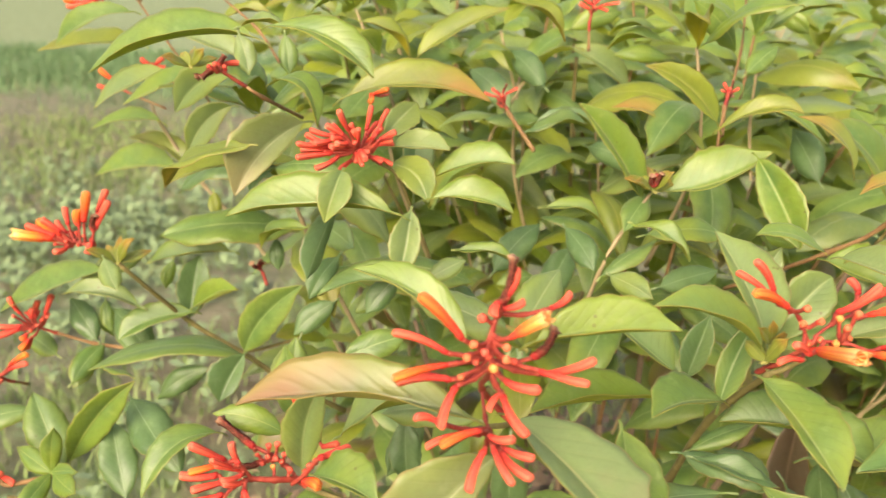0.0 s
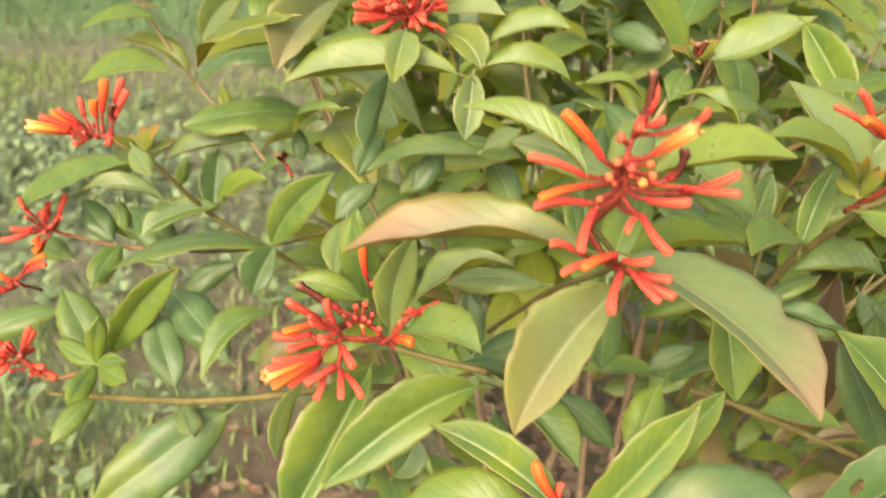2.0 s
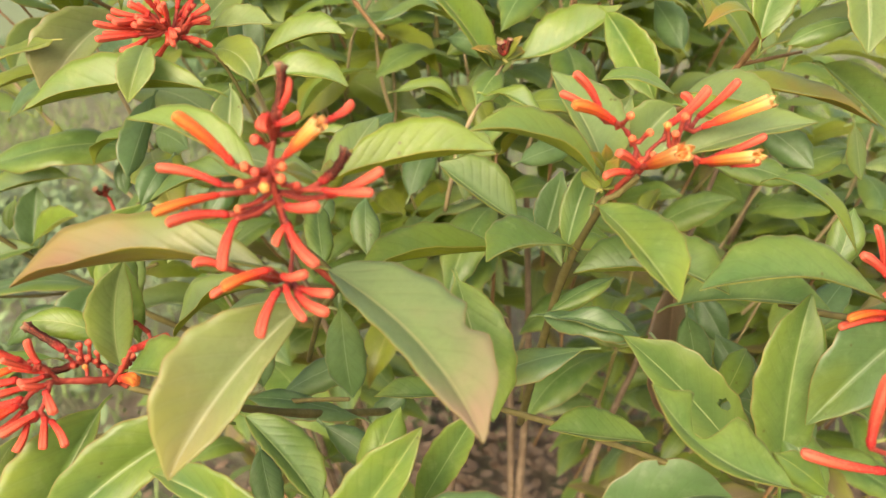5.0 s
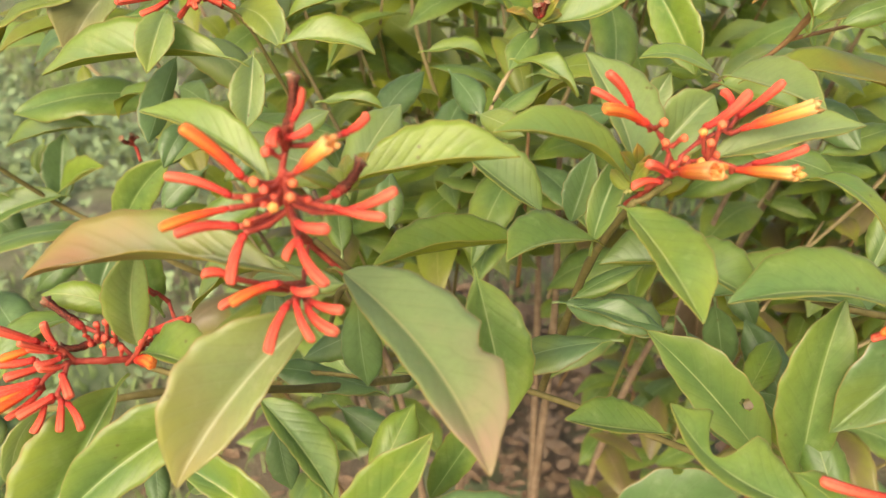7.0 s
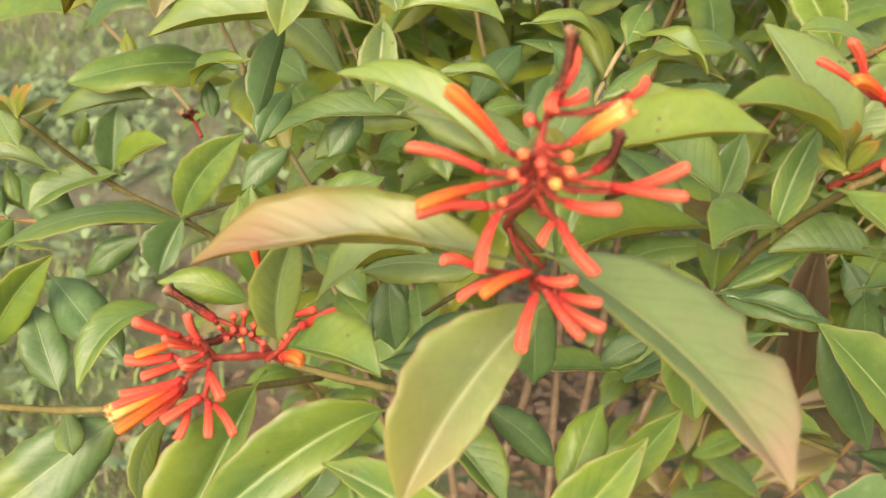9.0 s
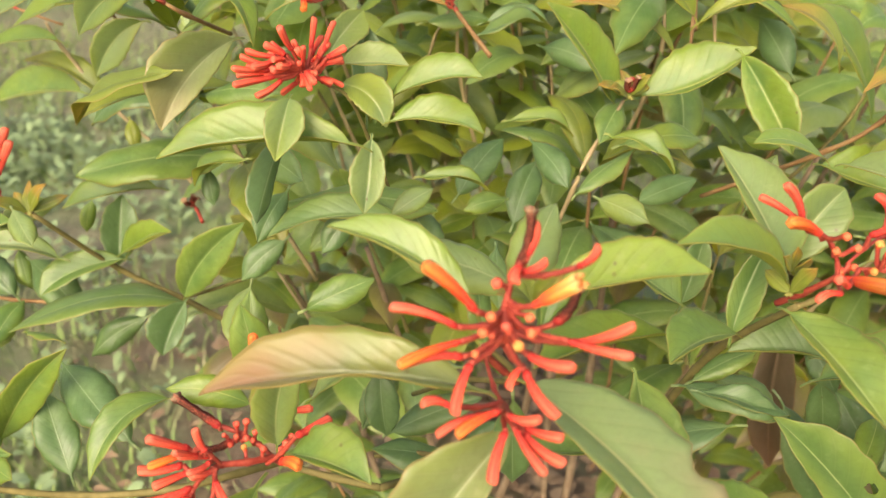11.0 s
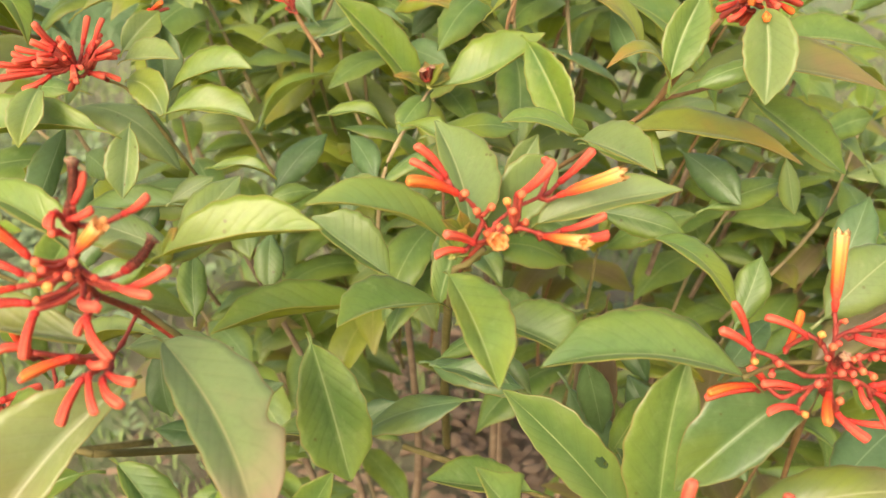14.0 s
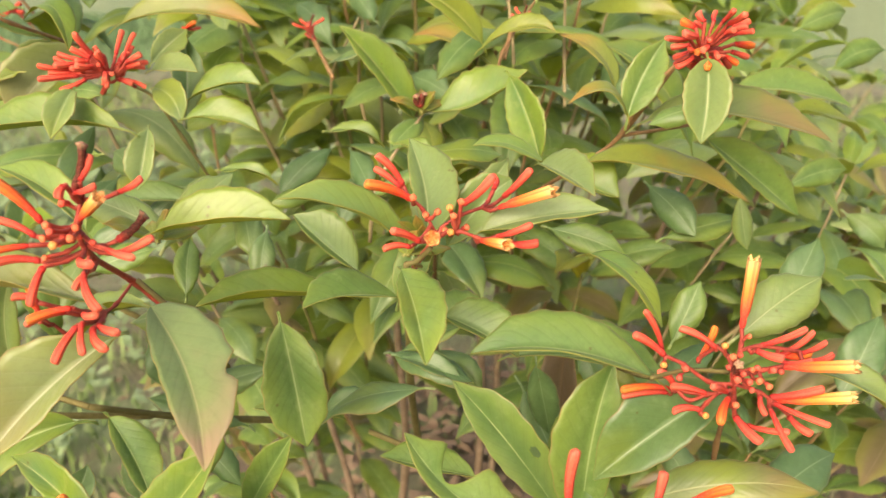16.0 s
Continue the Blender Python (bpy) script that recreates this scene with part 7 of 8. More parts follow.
flower(c, (-0.2847, 0.6917, 0.8694), (-0.2853, 0.6935, 0.8771), (-0.2842, 0.7000, 0.8892), "r", 1.2)
flower(c, (-0.2847, 0.6917, 0.8694), (-0.3037, 0.6900, 0.8654), (-0.3157, 0.6900, 0.8607), "r", 1.2)
flower(c, (-0.2847, 0.6917, 0.8694), (-0.2870, 0.6914, 0.8764), (-0.2864, 0.6940, 0.8853), "r", 1.2)
flower(c, (-0.2825, 0.6933, 0.8676), (-0.2888, 0.6902, 0.8601), (-0.2950, 0.6907, 0.8492), "r", 1.2)
flower(c, (-0.2847, 0.6917, 0.8694), (-0.2938, 0.6872, 0.8721), (-0.3102, 0.6821, 0.8731), "r", 1.2)
flower(c, (-0.2847, 0.6917, 0.8694), (-0.2874, 0.6940, 0.8739), (-0.2867, 0.7014, 0.8799), "r", 1.2)
flower(c, (-0.2847, 0.6917, 0.8694), (-0.2921, 0.6894, 0.8638), (-0.2976, 0.6884, 0.8588), "o", 1.2)
flower(c, (-0.2825, 0.6933, 0.8676), (-0.2819, 0.6942, 0.8724), (-0.2776, 0.7019, 0.8777), "r", 1.2)
bud(c, (-0.2847, 0.6917, 0.8694), (-0.2958, 0.6820, 0.8825))
bud(c, (-0.2847, 0.6917, 0.8694), (-0.2920, 0.6940, 0.8801))
bud(c, (-0.2825, 0.6933, 0.8676), (-0.2823, 0.6900, 0.8714))
bud(c, (-0.2847, 0.6917, 0.8694), (-0.2753, 0.6860, 0.8789))
bud(c, (-0.2847, 0.6917, 0.8694), (-0.2838, 0.6820, 0.8705))
bud(c, (-0.2847, 0.6917, 0.8694), (-0.2957, 0.6940, 0.8688))
bud(c, (-0.2825, 0.6933, 0.8676), (-0.2732, 0.6900, 0.8794))
stem([(-0.3009, 0.6755, 0.8262), (-0.2983, 0.6900, 0.8157)], 0.00105, 0.0015, "twig_red")
c = cluster([(-0.3009, 0.6755, 0.8262), (-0.3019, 0.6700, 0.8302), (-0.3052, 0.6600, 0.8411)], 0.001)
flower(c, (-0.3036, 0.6650, 0.8357), (-0.3141, 0.6565, 0.8300), (-0.3338, 0.6500, 0.8264), "o", 1.2)
flower(c, (-0.3041, 0.6633, 0.8375), (-0.3055, 0.6600, 0.8386), (-0.3158, 0.6600, 0.8447), "o", 1.2)
flower(c, (-0.3046, 0.6617, 0.8393), (-0.2927, 0.6600, 0.8508), (-0.2768, 0.6600, 0.8616), "o", 1.2)
flower(c, (-0.3041, 0.6633, 0.8375), (-0.3092, 0.6565, 0.8328), (-0.3183, 0.6500, 0.8414), "r", 1.2)
flower(c, (-0.3046, 0.6617, 0.8393), (-0.2906, 0.6556, 0.8493), (-0.2717, 0.6475, 0.8605), "r", 1.2)
flower(c, (-0.3030, 0.6667, 0.8338), (-0.3099, 0.6602, 0.8305), (-0.3225, 0.6607, 0.8318), "r", 1.2)
flower(c, (-0.3041, 0.6633, 0.8375), (-0.3126, 0.6572, 0.8341), (-0.3264, 0.6521, 0.8366), "r", 1.2)
bud(c, (-0.3046, 0.6617, 0.8393), (-0.2972, 0.6520, 0.8412))
bud(c, (-0.3030, 0.6667, 0.8338), (-0.3102, 0.6640, 0.8334))
stem([(-0.2310, 0.5300, 0.8419), (-0.2262, 0.5300, 0.8373), (-0.2000, 0.5400, 0.8400)], 0.00126, 0.0018, "twig_red")
c = cluster([(-0.2310, 0.5300, 0.8419), (-0.2393, 0.5300, 0.8499), (-0.2455, 0.5300, 0.8583)], 0.0012)
flower(c, (-0.2445, 0.5300, 0.8569), (-0.2473, 0.5300, 0.8582), (-0.2554, 0.5300, 0.8655), "r", 1.15)
flower(c, (-0.2424, 0.5300, 0.8541), (-0.2419, 0.5335, 0.8559), (-0.2354, 0.5400, 0.8678), "r", 1.15)
flower(c, (-0.2424, 0.5300, 0.8541), (-0.2484, 0.5265, 0.8520), (-0.2542, 0.5200, 0.8470), "r", 1.15)
flower(c, (-0.2445, 0.5300, 0.8569), (-0.2494, 0.5265, 0.8584), (-0.2554, 0.5200, 0.8586), "r", 1.15)
flower(c, (-0.2310, 0.5300, 0.8419), (-0.2328, 0.5300, 0.8436), (-0.2224, 0.5300, 0.8384), "r", 1.15)
flower(c, (-0.2351, 0.5300, 0.8459), (-0.2349, 0.5279, 0.8495), (-0.2257, 0.5240, 0.8499), "r", 1.15)
flower(c, (-0.2445, 0.5300, 0.8569), (-0.2512, 0.5302, 0.8539), (-0.2599, 0.5307, 0.8476), "r", 1.15)
flower(c, (-0.2445, 0.5300, 0.8569), (-0.2459, 0.5307, 0.8569), (-0.2508, 0.5321, 0.8631), "r", 1.15)
flower(c, (-0.2351, 0.5300, 0.8459), (-0.2382, 0.5305, 0.8448), (-0.2326, 0.5314, 0.8392), "r", 1.15)
flower(c, (-0.2445, 0.5300, 0.8569), (-0.2478, 0.5294, 0.8563), (-0.2534, 0.5284, 0.8555), "o", 1.15)
flower(c, (-0.2403, 0.5300, 0.8513), (-0.2452, 0.5377, 0.8496), (-0.2443, 0.5519, 0.8471), "r", 1.15)
flower(c, (-0.2434, 0.5300, 0.8555), (-0.2403, 0.5290, 0.8595), (-0.2319, 0.5270, 0.8773), "r", 1.15)
bud(c, (-0.2424, 0.5300, 0.8541), (-0.2381, 0.5220, 0.8601))
bud(c, (-0.2365, 0.5300, 0.8472), (-0.2396, 0.5340, 0.8469))
bud(c, (-0.2403, 0.5300, 0.8513), (-0.2467, 0.5300, 0.8495))
bud(c, (-0.2324, 0.5300, 0.8432), (-0.2304, 0.5260, 0.8489))
bud(c, (-0.2445, 0.5300, 0.8569), (-0.2463, 0.5220, 0.8661))
bud(c, (-0.2379, 0.5300, 0.8485), (-0.2515, 0.5340, 0.8410))
bud(c, (-0.2324, 0.5300, 0.8432), (-0.2368, 0.5300, 0.8412))
stem([(0.3457, 0.5608, 1.0792), (0.3341, 0.5700, 1.0601), (0.3212, 0.5860, 1.0295)], 0.00126, 0.0018, "twig_red")
c = cluster([(0.3457, 0.5608, 1.0792), (0.3467, 0.5600, 1.0808), (0.3593, 0.5500, 1.0925)], 0.0012)
flower(c, (0.3488, 0.5583, 1.0828), (0.3538, 0.5612, 1.0868), (0.3473, 0.5778, 1.0802), "r", 0.90)
flower(c, (0.3530, 0.5550, 1.0867), (0.3509, 0.5507, 1.0924), (0.3404, 0.5518, 1.0906), "r", 0.90)
flower(c, (0.3572, 0.5517, 1.0906), (0.3480, 0.5402, 1.0977), (0.3331, 0.5227, 1.1013), "r", 0.90)
flower(c, (0.3572, 0.5517, 1.0906), (0.3538, 0.5560, 1.1009), (0.3473, 0.5652, 1.1030), "o", 0.90)
flower(c, (0.3530, 0.5550, 1.0867), (0.3525, 0.5454, 1.0869), (0.3424, 0.5377, 1.0831), "r", 0.90)
flower(c, (0.3509, 0.5567, 1.0847), (0.3593, 0.5612, 1.0827), (0.3577, 0.5778, 1.0737), "r", 0.90)
flower(c, (0.3572, 0.5517, 1.0906), (0.3573, 0.5507, 1.1053), (0.3535, 0.5518, 1.1108), "r", 0.90)
flower(c, (0.3572, 0.5517, 1.0906), (0.3600, 0.5402, 1.0876), (0.3560, 0.5227, 1.0856), "o", 0.90)
flower(c, (0.3572, 0.5517, 1.0906), (0.3632, 0.5560, 1.1046), (0.3655, 0.5652, 1.1088), "r", 0.90)
flower(c, (0.3572, 0.5517, 1.0906), (0.3648, 0.5454, 1.0860), (0.3663, 0.5377, 1.0819), "r", 0.90)
flower(c, (0.3551, 0.5533, 1.0886), (0.3712, 0.5612, 1.0836), (0.3804, 0.5778, 1.0753), "r", 0.90)
flower(c, (0.3572, 0.5517, 1.0906), (0.3706, 0.5507, 1.0869), (0.3783, 0.5518, 1.0821), "o", 0.90)
flower(c, (0.3572, 0.5517, 1.0906), (0.3679, 0.5402, 1.1061), (0.3719, 0.5227, 1.1144), "r", 0.90)
flower(c, (0.3572, 0.5517, 1.0906), (0.3745, 0.5560, 1.0883), (0.3865, 0.5652, 1.0835), "r", 0.90)
flower(c, (0.3572, 0.5517, 1.0906), (0.3721, 0.5454, 1.0996), (0.3809, 0.5377, 1.1031), "r", 0.90)
flower(c, (0.3572, 0.5517, 1.0906), (0.3770, 0.5612, 1.0915), (0.3917, 0.5778, 1.0877), "o", 0.90)
flower(c, (0.3572, 0.5517, 1.0906), (0.3723, 0.5507, 1.1021), (0.3820, 0.5518, 1.1060), "r", 0.90)
flower(c, (0.3572, 0.5517, 1.0906), (0.3648, 0.5402, 1.1072), (0.3660, 0.5227, 1.1159), "r", 0.90)
flower(c, (0.3572, 0.5517, 1.0906), (0.3676, 0.5560, 1.0893), (0.3732, 0.5652, 1.0851), "r", 0.90)
flower(c, (0.3572, 0.5517, 1.0906), (0.3574, 0.5454, 1.0917), (0.3522, 0.5377, 1.0908), "o", 0.90)
flower(c, (0.3551, 0.5533, 1.0886), (0.3659, 0.5612, 1.0907), (0.3705, 0.5778, 1.0864), "r", 0.90)
flower(c, (0.3572, 0.5517, 1.0906), (0.3588, 0.5434, 1.0929), (0.3545, 0.5325, 1.0931), "r", 0.90)
flower(c, (0.3572, 0.5517, 1.0906), (0.3709, 0.5492, 1.1001), (0.3799, 0.5478, 1.1042), "r", 0.90)
flower(c, (0.3572, 0.5517, 1.0906), (0.3584, 0.5567, 1.1001), (0.3552, 0.5671, 1.1023), "r", 0.90)
flower(c, (0.3572, 0.5517, 1.0906), (0.3661, 0.5564, 1.0902), (0.3708, 0.5674, 1.0859), "r", 0.90)
flower(c, (0.3572, 0.5517, 1.0906), (0.3672, 0.5431, 1.1005), (0.3698, 0.5329, 1.1042), "r", 0.90)
flower(c, (0.3551, 0.5533, 1.0886), (0.3556, 0.5496, 1.0916), (0.3494, 0.5490, 1.0905), "r", 0.90)
flower(c, (0.3530, 0.5550, 1.0867), (0.3602, 0.5567, 1.0833), (0.3582, 0.5685, 1.0739), "r", 0.90)
flower(c, (0.3509, 0.5567, 1.0847), (0.3574, 0.5566, 1.0848), (0.3537, 0.5669, 1.0780), "r", 0.90)
flower(c, (0.3572, 0.5517, 1.0906), (0.3629, 0.5411, 1.0908), (0.3616, 0.5260, 1.0907), "r", 0.90)
flower(c, (0.3572, 0.5517, 1.0906), (0.3520, 0.5391, 1.0993), (0.3422, 0.5229, 1.1039), "r", 0.90)
flower(c, (0.3572, 0.5517, 1.0906), (0.3523, 0.5400, 1.0991), (0.3419, 0.5237, 1.1039), "r", 0.90)
flower(c, (0.3509, 0.5567, 1.0847), (0.3604, 0.5649, 1.0850), (0.3602, 0.5914, 1.0754), "r", 0.90)
bud(c, (0.3572, 0.5517, 1.0906), (0.3590, 0.5420, 1.0965))
bud(c, (0.3572, 0.5517, 1.0906), (0.3657, 0.5540, 1.0966))
stem([(0.0802, 0.3581, 0.8690), (0.0825, 0.3600, 0.8610)], 0.00105, 0.0015, "twig_red")
c = cluster([(0.0802, 0.3581, 0.8690), (0.0765, 0.3550, 0.8818), (0.0735, 0.3550, 0.8895)], 0.001)
flower(c, (0.0740, 0.3550, 0.8882), (0.0692, 0.3532, 0.8962), (0.0570, 0.3500, 0.9210), "o")
flower(c, (0.0740, 0.3550, 0.8882), (0.0711, 0.3515, 0.8935), (0.0529, 0.3450, 0.8997), "r")
flower(c, (0.0740, 0.3550, 0.8882), (0.0699, 0.3550, 0.8956), (0.0699, 0.3550, 0.9061), "r")
bud(c, (0.0740, 0.3550, 0.8882), (0.0748, 0.3470, 0.8974))
bud(c, (0.0765, 0.3550, 0.8818), (0.0757, 0.3590, 0.8829))
bud(c, (0.0771, 0.3555, 0.8796), (0.0789, 0.3550, 0.8824))
stem([(0.3215, 0.3509, 0.9057), (0.3392, 0.3600, 0.8845)], 0.00105, 0.0015, "twig_red")
c = cluster([(0.3215, 0.3509, 0.9057), (0.3196, 0.3500, 0.9079), (0.3076, 0.3450, 0.9218)], 0.001)
flower(c, (0.3096, 0.3458, 0.9194), (0.3014, 0.3432, 0.9268), (0.2664, 0.3400, 0.9403), "r")
stem([(0.3207, 0.3456, 0.9269), (0.3318, 0.3600, 0.9028)], 0.00105, 0.0015, "twig_red")
c = cluster([(0.3207, 0.3456, 0.9269), (0.3202, 0.3450, 0.9279), (0.3066, 0.3350, 0.9399)], 0.001)
flower(c, (0.3088, 0.3367, 0.9379), (0.2841, 0.3283, 0.9495), (0.2849, 0.3250, 0.9811), "r")
flower(c, (0.3088, 0.3367, 0.9379), (0.3186, 0.3317, 0.9508), (0.3208, 0.3350, 0.9663), "r")
flower(c, (0.3134, 0.3400, 0.9339), (0.3318, 0.3335, 0.9532), (0.3497, 0.3400, 0.9566), "o")
c = cluster([(-0.0162, 0.5000, 0.9177), (-0.0202, 0.4950, 0.9272)], 0.001)
flower(c, (-0.0195, 0.4958, 0.9256), (-0.0227, 0.4882, 0.9365), (-0.0235, 0.4850, 0.9599), "o")
flower(c, (-0.0162, 0.5000, 0.9177), (-0.0075, 0.4830, 0.9146), (0.0037, 0.4700, 0.9262), "r")
bud(c, (-0.0195, 0.4958, 0.9256), (-0.0190, 0.4820, 0.9353))
stem([(-0.0650, 0.5675, 1.0999), (-0.0571, 0.5750, 1.0923), (-0.0484, 0.6400, 1.0658)], 0.000945, 0.00135, "twig_red")
c = cluster([(-0.0650, 0.5675, 1.0999), (-0.0781, 0.5550, 1.1125)], 0.0009)
flower(c, (-0.0759, 0.5571, 1.1104), (-0.0784, 0.5568, 1.1128), (-0.0919, 0.5600, 1.1063), "b")
flower(c, (-0.0759, 0.5571, 1.1104), (-0.0768, 0.5568, 1.1138), (-0.0740, 0.5600, 1.1186), "b")
flower(c, (-0.0737, 0.5592, 1.1083), (-0.0758, 0.5603, 1.1132), (-0.0686, 0.5700, 1.1133), "r")
flower(c, (-0.0759, 0.5571, 1.1104), (-0.0794, 0.5533, 1.1128), (-0.0852, 0.5500, 1.1069), "b")
bud(c, (-0.0759, 0.5571, 1.1104), (-0.0757, 0.5470, 1.1156))
bud(c, (-0.0737, 0.5592, 1.1083), (-0.0740, 0.5590, 1.1119))
bud(c, (-0.0759, 0.5571, 1.1104), (-0.0813, 0.5550, 1.1124))
stem([(0.2487, 0.7202, 1.0681), (0.2487, 0.7200, 1.0680), (0.2445, 0.7000, 1.0515)], 0.00126, 0.0018, "twig_red")
c = cluster([(0.2487, 0.7202, 1.0681), (0.2556, 0.7400, 1.0747)], 0.0012)
flower(c, (0.2545, 0.7367, 1.0736), (0.2553, 0.7400, 1.0769), (0.2514, 0.7400, 1.0833), "r", 0.62)
flower(c, (0.2545, 0.7367, 1.0736), (0.2578, 0.7435, 1.0771), (0.2596, 0.7471, 1.0836), "b", 0.62)
flower(c, (0.2533, 0.7334, 1.0725), (0.2533, 0.7365, 1.0766), (0.2483, 0.7329, 1.0787), "r", 0.62)
flower(c, (0.2545, 0.7367, 1.0736), (0.2584, 0.7400, 1.0761), (0.2632, 0.7400, 1.0791), "r", 0.62)
flower(c, (0.2522, 0.7301, 1.0714), (0.2546, 0.7330, 1.0761), (0.2552, 0.7258, 1.0760), "b", 0.62)
bud(c, (0.2522, 0.7301, 1.0714), (0.2539, 0.7320, 1.0792))
stem([(0.1533, 0.8000, 1.1090), (0.1542, 0.8000, 1.0928)], 0.00105, 0.0015, "twig_red")
c = cluster([(0.1533, 0.8000, 1.1090), (0.1530, 0.8000, 1.1153), (0.1552, 0.8000, 1.1308)], 0.001)
flower(c, (0.1545, 0.8000, 1.1256), (0.1544, 0.8000, 1.1295), (0.1474, 0.8000, 1.1362), "r", 0.8)
flower(c, (0.1548, 0.8000, 1.1282), (0.1561, 0.8000, 1.1309), (0.1626, 0.8000, 1.1377), "r", 0.8)
flower(c, (0.1545, 0.8000, 1.1256), (0.1599, 0.8000, 1.1288), (0.1757, 0.8000, 1.1322), "r", 0.8)
flower(c, (0.1541, 0.8000, 1.1231), (0.1520, 0.8000, 1.1263), (0.1437, 0.8000, 1.1305), "r", 0.8)
flower(c, (0.1548, 0.8000, 1.1282), (0.1550, 0.8000, 1.1330), (0.1535, 0.8000, 1.1416), "r", 0.8)
flower(c, (0.1545, 0.8000, 1.1256), (0.1577, 0.8000, 1.1278), (0.1670, 0.8000, 1.1254), "r", 0.8)
bud(c, (0.1545, 0.8000, 1.1256), (0.1546, 0.7920, 1.1286))
stem([(-0.2381, 0.8200, 1.1255), (-0.2228, 0.8200, 1.1160)], 0.000945, 0.00135, "twig_red")
c = cluster([(-0.2381, 0.8200, 1.1255), (-0.2402, 0.8200, 1.1268), (-0.2586, 0.8200, 1.1201)], 0.0009)
flower(c, (-0.2555, 0.8200, 1.1212), (-0.2589, 0.8200, 1.1169), (-0.2887, 0.8200, 1.1096), "r")
flower(c, (-0.2555, 0.8200, 1.1212), (-0.2567, 0.8200, 1.1146), (-0.2636, 0.8200, 1.1041), "r")
flower(c, (-0.2555, 0.8200, 1.1212), (-0.2761, 0.8200, 1.1138), (-0.2905, 0.8200, 1.1156), "o")
stem([(-0.2994, 0.9612, 1.0056), (-0.2967, 0.9600, 1.0048), (-0.2587, 0.9500, 0.9940)], 0.000945, 0.00135, "twig_red")
c = cluster([(-0.2994, 0.9612, 1.0056), (-0.3189, 0.9700, 1.0107)], 0.0009)
flower(c, (-0.3157, 0.9685, 1.0099), (-0.3172, 0.9700, 1.0167), (-0.3339, 0.9700, 1.0289), "o", 1.2)
flower(c, (-0.3157, 0.9685, 1.0099), (-0.3174, 0.9700, 1.0138), (-0.3105, 0.9700, 1.0241), "o", 1.2)
flower(c, (-0.3157, 0.9685, 1.0099), (-0.3207, 0.9700, 1.0106), (-0.3387, 0.9700, 1.0110), "r", 1.2)
flower(c, (-0.3157, 0.9685, 1.0099), (-0.3224, 0.9700, 1.0117), (-0.3334, 0.9700, 1.0041), "r", 1.2)
bud(c, (-0.3124, 0.9671, 1.0090), (-0.3168, 0.9620, 1.0136))
stem([(-0.2322, 0.9000, 1.0337), (-0.2189, 0.9000, 1.0179)], 0.000945, 0.00135, "twig_red")
c = cluster([(-0.2322, 0.9000, 1.0337), (-0.2367, 0.9000, 1.0390), (-0.2486, 0.9000, 1.0482)], 0.0009)
flower(c, (-0.2466, 0.9000, 1.0466), (-0.2497, 0.9000, 1.0481), (-0.2602, 0.9000, 1.0541), "r", 1.2)
flower(c, (-0.2447, 0.9000, 1.0451), (-0.2470, 0.9000, 1.0482), (-0.2383, 0.9000, 1.0550), "r", 1.2)
flower(c, (-0.2466, 0.9000, 1.0466), (-0.2499, 0.9000, 1.0465), (-0.2611, 0.9000, 1.0428), "r", 1.2)
flower(c, (-0.2447, 0.9000, 1.0451), (-0.2455, 0.9000, 1.0467), (-0.2368, 0.9000, 1.0449), "r", 1.2)
bud(c, (-0.2447, 0.9000, 1.0451), (-0.2459, 0.8920, 1.0497))
stem([(0.0902, 0.7536, 1.0517), (0.0922, 0.7500, 1.0491), (0.1114, 0.7200, 1.0289)], 0.00126, 0.0018, "twig_red")
c = cluster([(0.0902, 0.7536, 1.0517), (0.0813, 0.7700, 1.0635)], 0.0012)
flower(c, (0.0858, 0.7618, 1.0576), (0.0837, 0.7600, 1.0629), (0.0776, 0.7600, 1.0677), "r", 0.62)
flower(c, (0.0858, 0.7618, 1.0576), (0.0861, 0.7600, 1.0652), (0.0890, 0.7600, 1.0714), "b", 0.62)
flower(c, (0.0858, 0.7618, 1.0576), (0.0812, 0.7600, 1.0606), (0.0712, 0.7600, 1.0641), "r", 0.62)
flower(c, (0.0872, 0.7591, 1.0556), (0.0883, 0.7600, 1.0630), (0.0975, 0.7600, 1.0681), "r", 0.62)
flower(c, (0.0887, 0.7564, 1.0537), (0.0818, 0.7565, 1.0567), (0.0889, 0.7529, 1.0550), "b", 0.62)
flower(c, (-0.0035, 0.7547, 1.0601), (-0.0154, 0.7530, 1.0599), (-0.0028, 0.7400, 1.0668), "o")
flower(c, (-0.0059, 0.7547, 1.0600), (-0.0177, 0.7530, 1.0599), (-0.0165, 0.7400, 1.0567), "o")
bud(c, (0.0887, 0.7564, 1.0537), (0.0856, 0.7520, 1.0629))
bud(c, (0.0872, 0.7591, 1.0556), (0.0857, 0.7640, 1.0577))
c = cluster([(0.1955, 0.6400, 1.0335), (0.1896, 0.6400, 1.0373), (0.1884, 0.6400, 1.0313)], 0.0012)
flower(c, (0.1886, 0.6400, 1.0323), (0.1886, 0.6382, 1.0306), (0.1875, 0.6350, 1.0384), "b")
flower(c, (0.1886, 0.6400, 1.0323), (0.1898, 0.6382, 1.0306), (0.1929, 0.6350, 1.0405), "b")
c = cluster([(-0.0939, 0.7000, 0.9144), (-0.0993, 0.7100, 0.9198), (-0.1024, 0.7100, 0.9252)], 0.001)
flower(c, (-0.1019, 0.7100, 0.9243), (-0.1026, 0.7065, 0.9263), (-0.1044, 0.7000, 0.9329), "b")
flower(c, (-0.1019, 0.7100, 0.9243), (-0.1023, 0.7100, 0.9261), (-0.1003, 0.7100, 0.9315), "b")
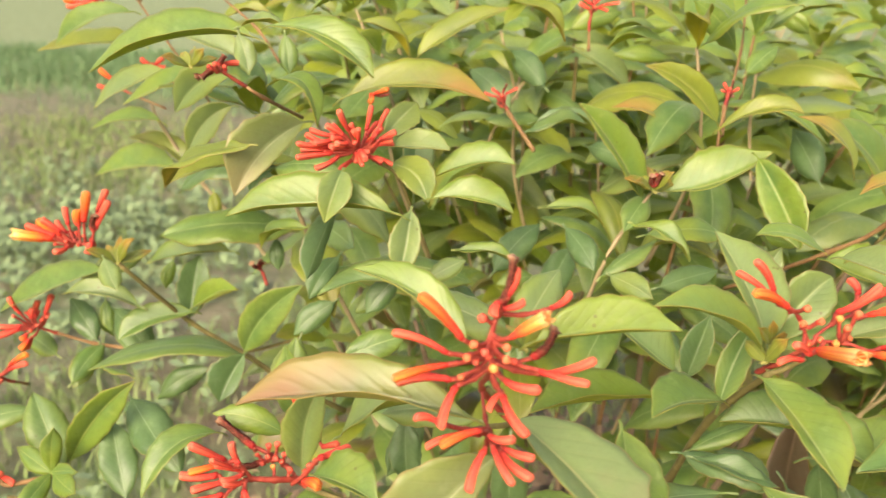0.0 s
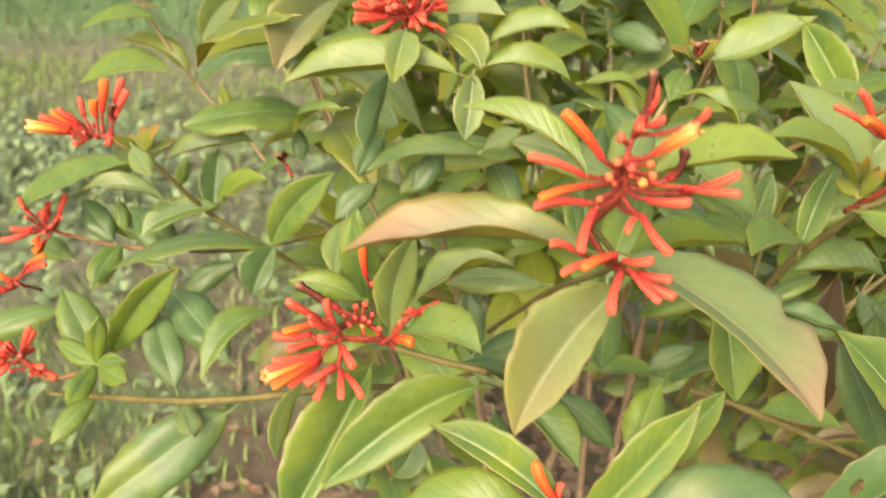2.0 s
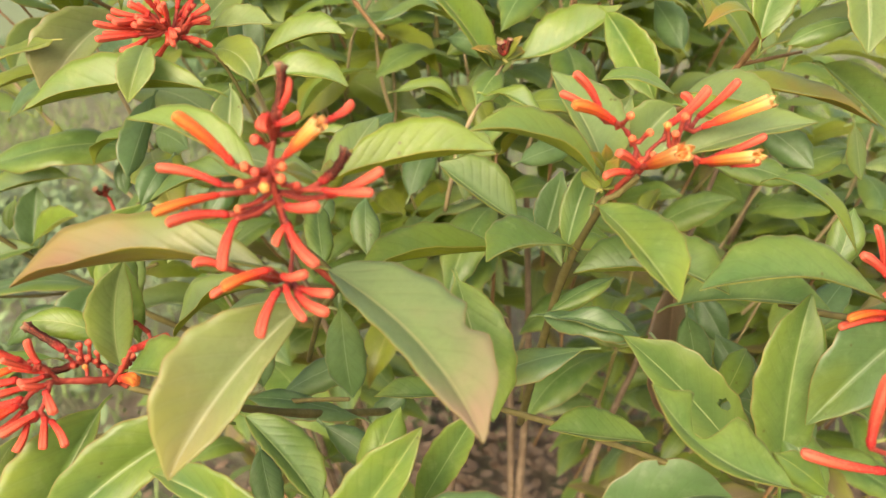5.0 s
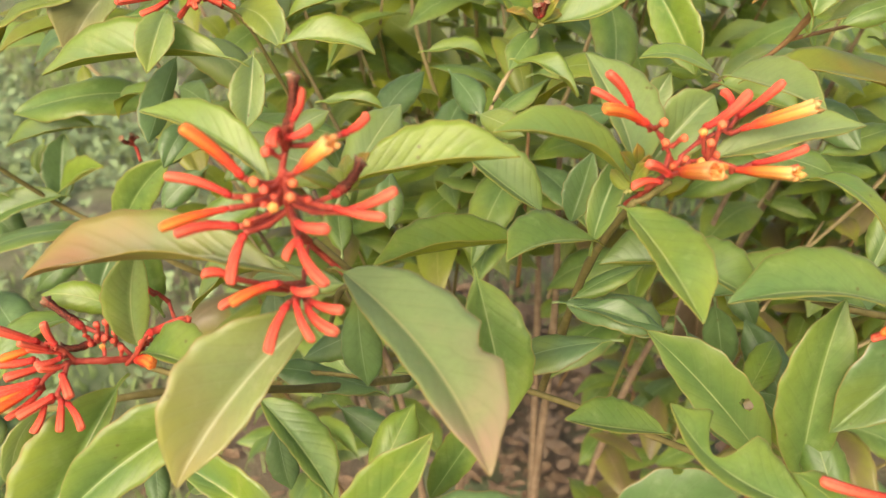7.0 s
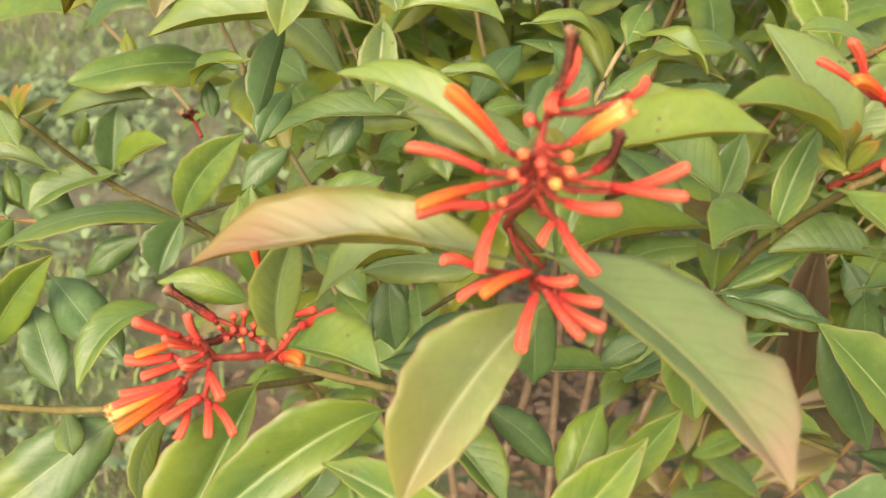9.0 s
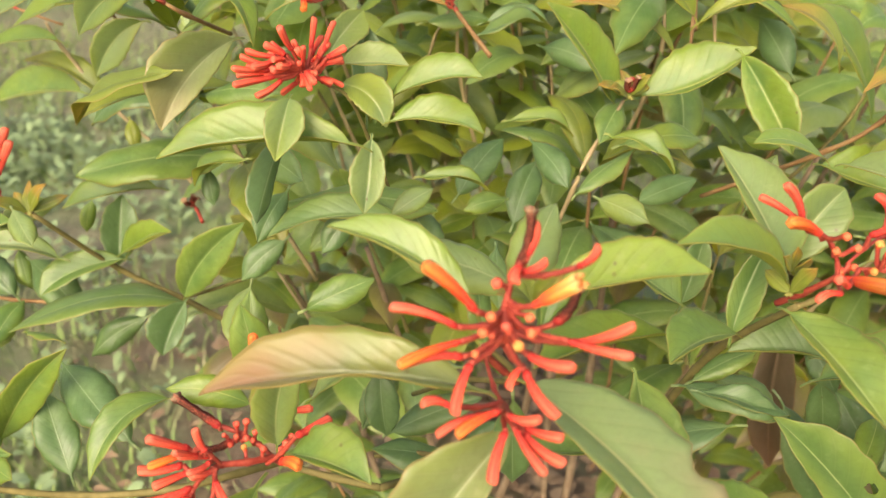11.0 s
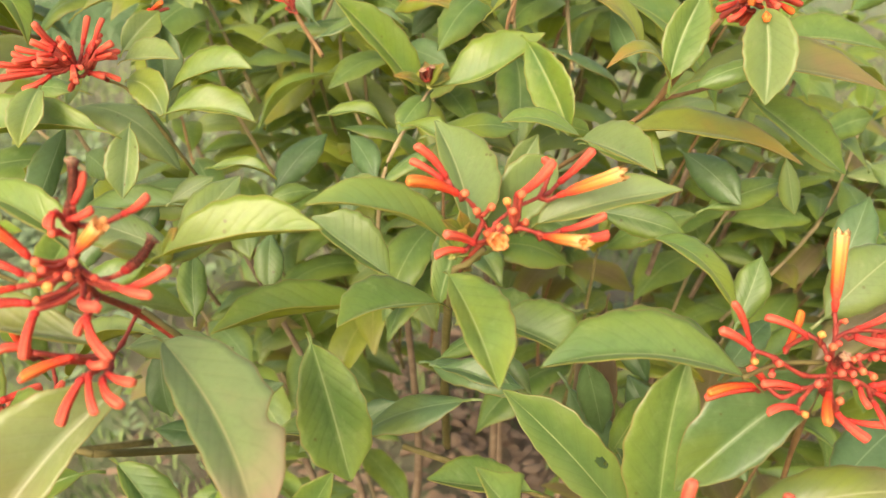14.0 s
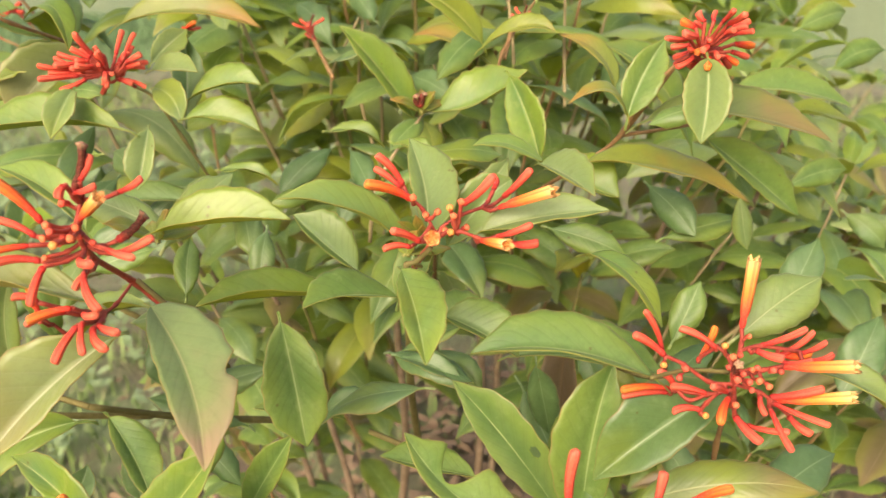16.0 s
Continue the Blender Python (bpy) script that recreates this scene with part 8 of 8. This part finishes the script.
flower(c, (-0.1014, 0.7100, 0.9234), (-0.1011, 0.7100, 0.9252), (-0.0970, 0.7100, 0.9289), "b")

# ---- main stems from the ground ----
for foot, mid, head, r in (
    ((0.12, 0.74, -0.02), (0.13, 0.72, 0.4), (0.16, 0.56, 0.84), 0.010),
    ((0.15, 0.78, -0.02), (0.10, 0.74, 0.4), (0.02, 0.62, 0.86), 0.008),
    ((0.19, 0.80, -0.02), (0.22, 0.74, 0.45), (0.22, 0.62, 0.90), 0.009),
    ((0.20, 0.84, -0.02), (0.30, 0.80, 0.45), (0.40, 0.66, 0.92), 0.008),
    ((0.14, 0.84, -0.02), (0.02, 0.82, 0.45), (-0.10, 0.74, 0.84), 0.007),
    ((0.22, 0.90, -0.02), (0.24, 0.96, 0.5), (0.20, 0.92, 1.02), 0.008),
    ((0.12, 0.90, -0.02), (-0.02, 0.95, 0.5), (-0.14, 0.92, 0.95), 0.007),
    ((0.25, 0.88, -0.02), (0.42, 0.92, 0.5), (0.55, 0.84, 0.95), 0.008),
):
    head, mid = (head[0], head[1] + 0.14, head[2]), (mid[0], mid[1] + 0.1, mid[2])
    stem([head, ((Vector(mid) + Vector(head)) / 2 + Vector((0.01, 0.02, 0))), mid, foot], r * 0.25, r * 0.7, "bark", "stem")

# ---- the rest of the crown ----
crown = random.Random(21)
joined = {k: ([], [], []) for k in ("young", "green", "deep", "olive", "pale", "dry")}
single = 0


def spare_leaf(base, tip, face, width, arch, fold, tone):
    """Leaves further back: the nearest are parts, the others go into one sheet a tone."""
    global single
    if base[1] < 0.80 and single < 150:
        single += 1
        leaf(base, tip, face, width, arch, fold, tone)
        return
    m, length = stand(base, tip, face)
    verts, faces, uvs, _ = blade_grid(length, width, arch, fold, crown.random(), None, lift_of(m), 9, 4, 0)
    v0, f0, u0 = joined[tone]
    k = len(v0)
    v0 += [tuple(m @ Vector(p)) for p in verts]
    f0 += [tuple(k + i for i in f) for f in faces]
    u0 += uvs


def sprig(x, y, z, shade=False):
    """A short upright shoot: whorls of arching leaves on a twig that bends down to the main stems."""
    top = Vector((x, y, z))
    low = Vector((x * 0.72 + 0.05, y * 0.85 + 0.13, z - crown.uniform(0.16, 0.24)))
    mid = (top + low) / 2 + Vector((crown.uniform(-0.02, 0.02), -0.02, 0.01))
    stem([top, mid, low], 0.0012, 0.0020, crown.choice(("twig", "twig_red", "twig_tan", "twig_tan")))
    for level, (p, many, size) in enumerate(((top, 4, 0.068), (top.lerp(mid, 0.5), 4, 0.09), (top.lerp(mid, 0.95), 3, 0.10))):
        turn = crown.uniform(0, 6.28)
        for i in range(many):
            a = turn + 6.2832 * i / many + crown.uniform(-0.3, 0.3)
            l = size * crown.uniform(0.75, 1.2)
            rise = crown.uniform(0.15, 0.6) if level == 0 else crown.uniform(-0.65, 0.2)
            d = Vector((math.cos(a), math.sin(a), rise)).normalized()
            tone = crown.choice(("young", "olive", "green", "olive")) if level == 0 else crown.choice(("young", "green", "olive", "green", "pale", "green", "deep", "pale"))
            # darker leaf colours stand in for the shade on these shoots
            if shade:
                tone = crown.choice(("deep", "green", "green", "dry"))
            up = (Vector((0, -0.25, 1)) + Vector((crown.uniform(-0.4, 0.4), crown.uniform(-0.4, 0.4), 0))).normalized()
            b = p + d * 0.008
            spare_leaf(tuple(b), tuple(b + d * l), tuple(up), l * crown.uniform(0.34, 0.44), crown.uniform(0.08, 0.2), crown.uniform(0.05, 0.34), tone)


made = 0
while made < 128:
    x, y = crown.uniform(-0.30, 0.95), 0.70 + 1.0 * crown.random() ** 0.75
    top = 1.10 + 0.08 * max(0.0, y - 0.9) - 0.25 * max(0.0, -x - 0.05) - 0.16 * max(0.0, x - 0.5)
    z = top - 0.30 * crown.random() ** 1.4
    if x < -0.16 - 0.2 * (y - 0.7) or x < -0.1 and z < 0.93:
        continue
    if x > 0.26 + 0.33 * y and z > 1.00 - 0.10 * y or x > 0.18 + 0.33 * y and z > 1.04:
        continue
    sprig(x, y, z)
    made += 1
for k in range(46):  # shoots low inside the shrub, their shade put into darker leaf tones
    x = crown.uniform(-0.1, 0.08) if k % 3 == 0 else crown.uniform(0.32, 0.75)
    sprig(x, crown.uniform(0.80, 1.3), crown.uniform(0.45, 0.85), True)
for _ in range(22):  # shoots on the far flank, likewise shaded through darker leaf tones
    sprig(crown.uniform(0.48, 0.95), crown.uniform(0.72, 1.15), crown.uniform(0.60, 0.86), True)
for tone, (v0, f0, u0) in joined.items():
    if v0:
        ob = mesh_object("foliage", [tuple(HOME @ Vector(p)) for p in v0], f0, [LEAF_FAR[tone]], shrub, None, u0)
        tagged(ob, "mass of further green leaves", kind="stuff")
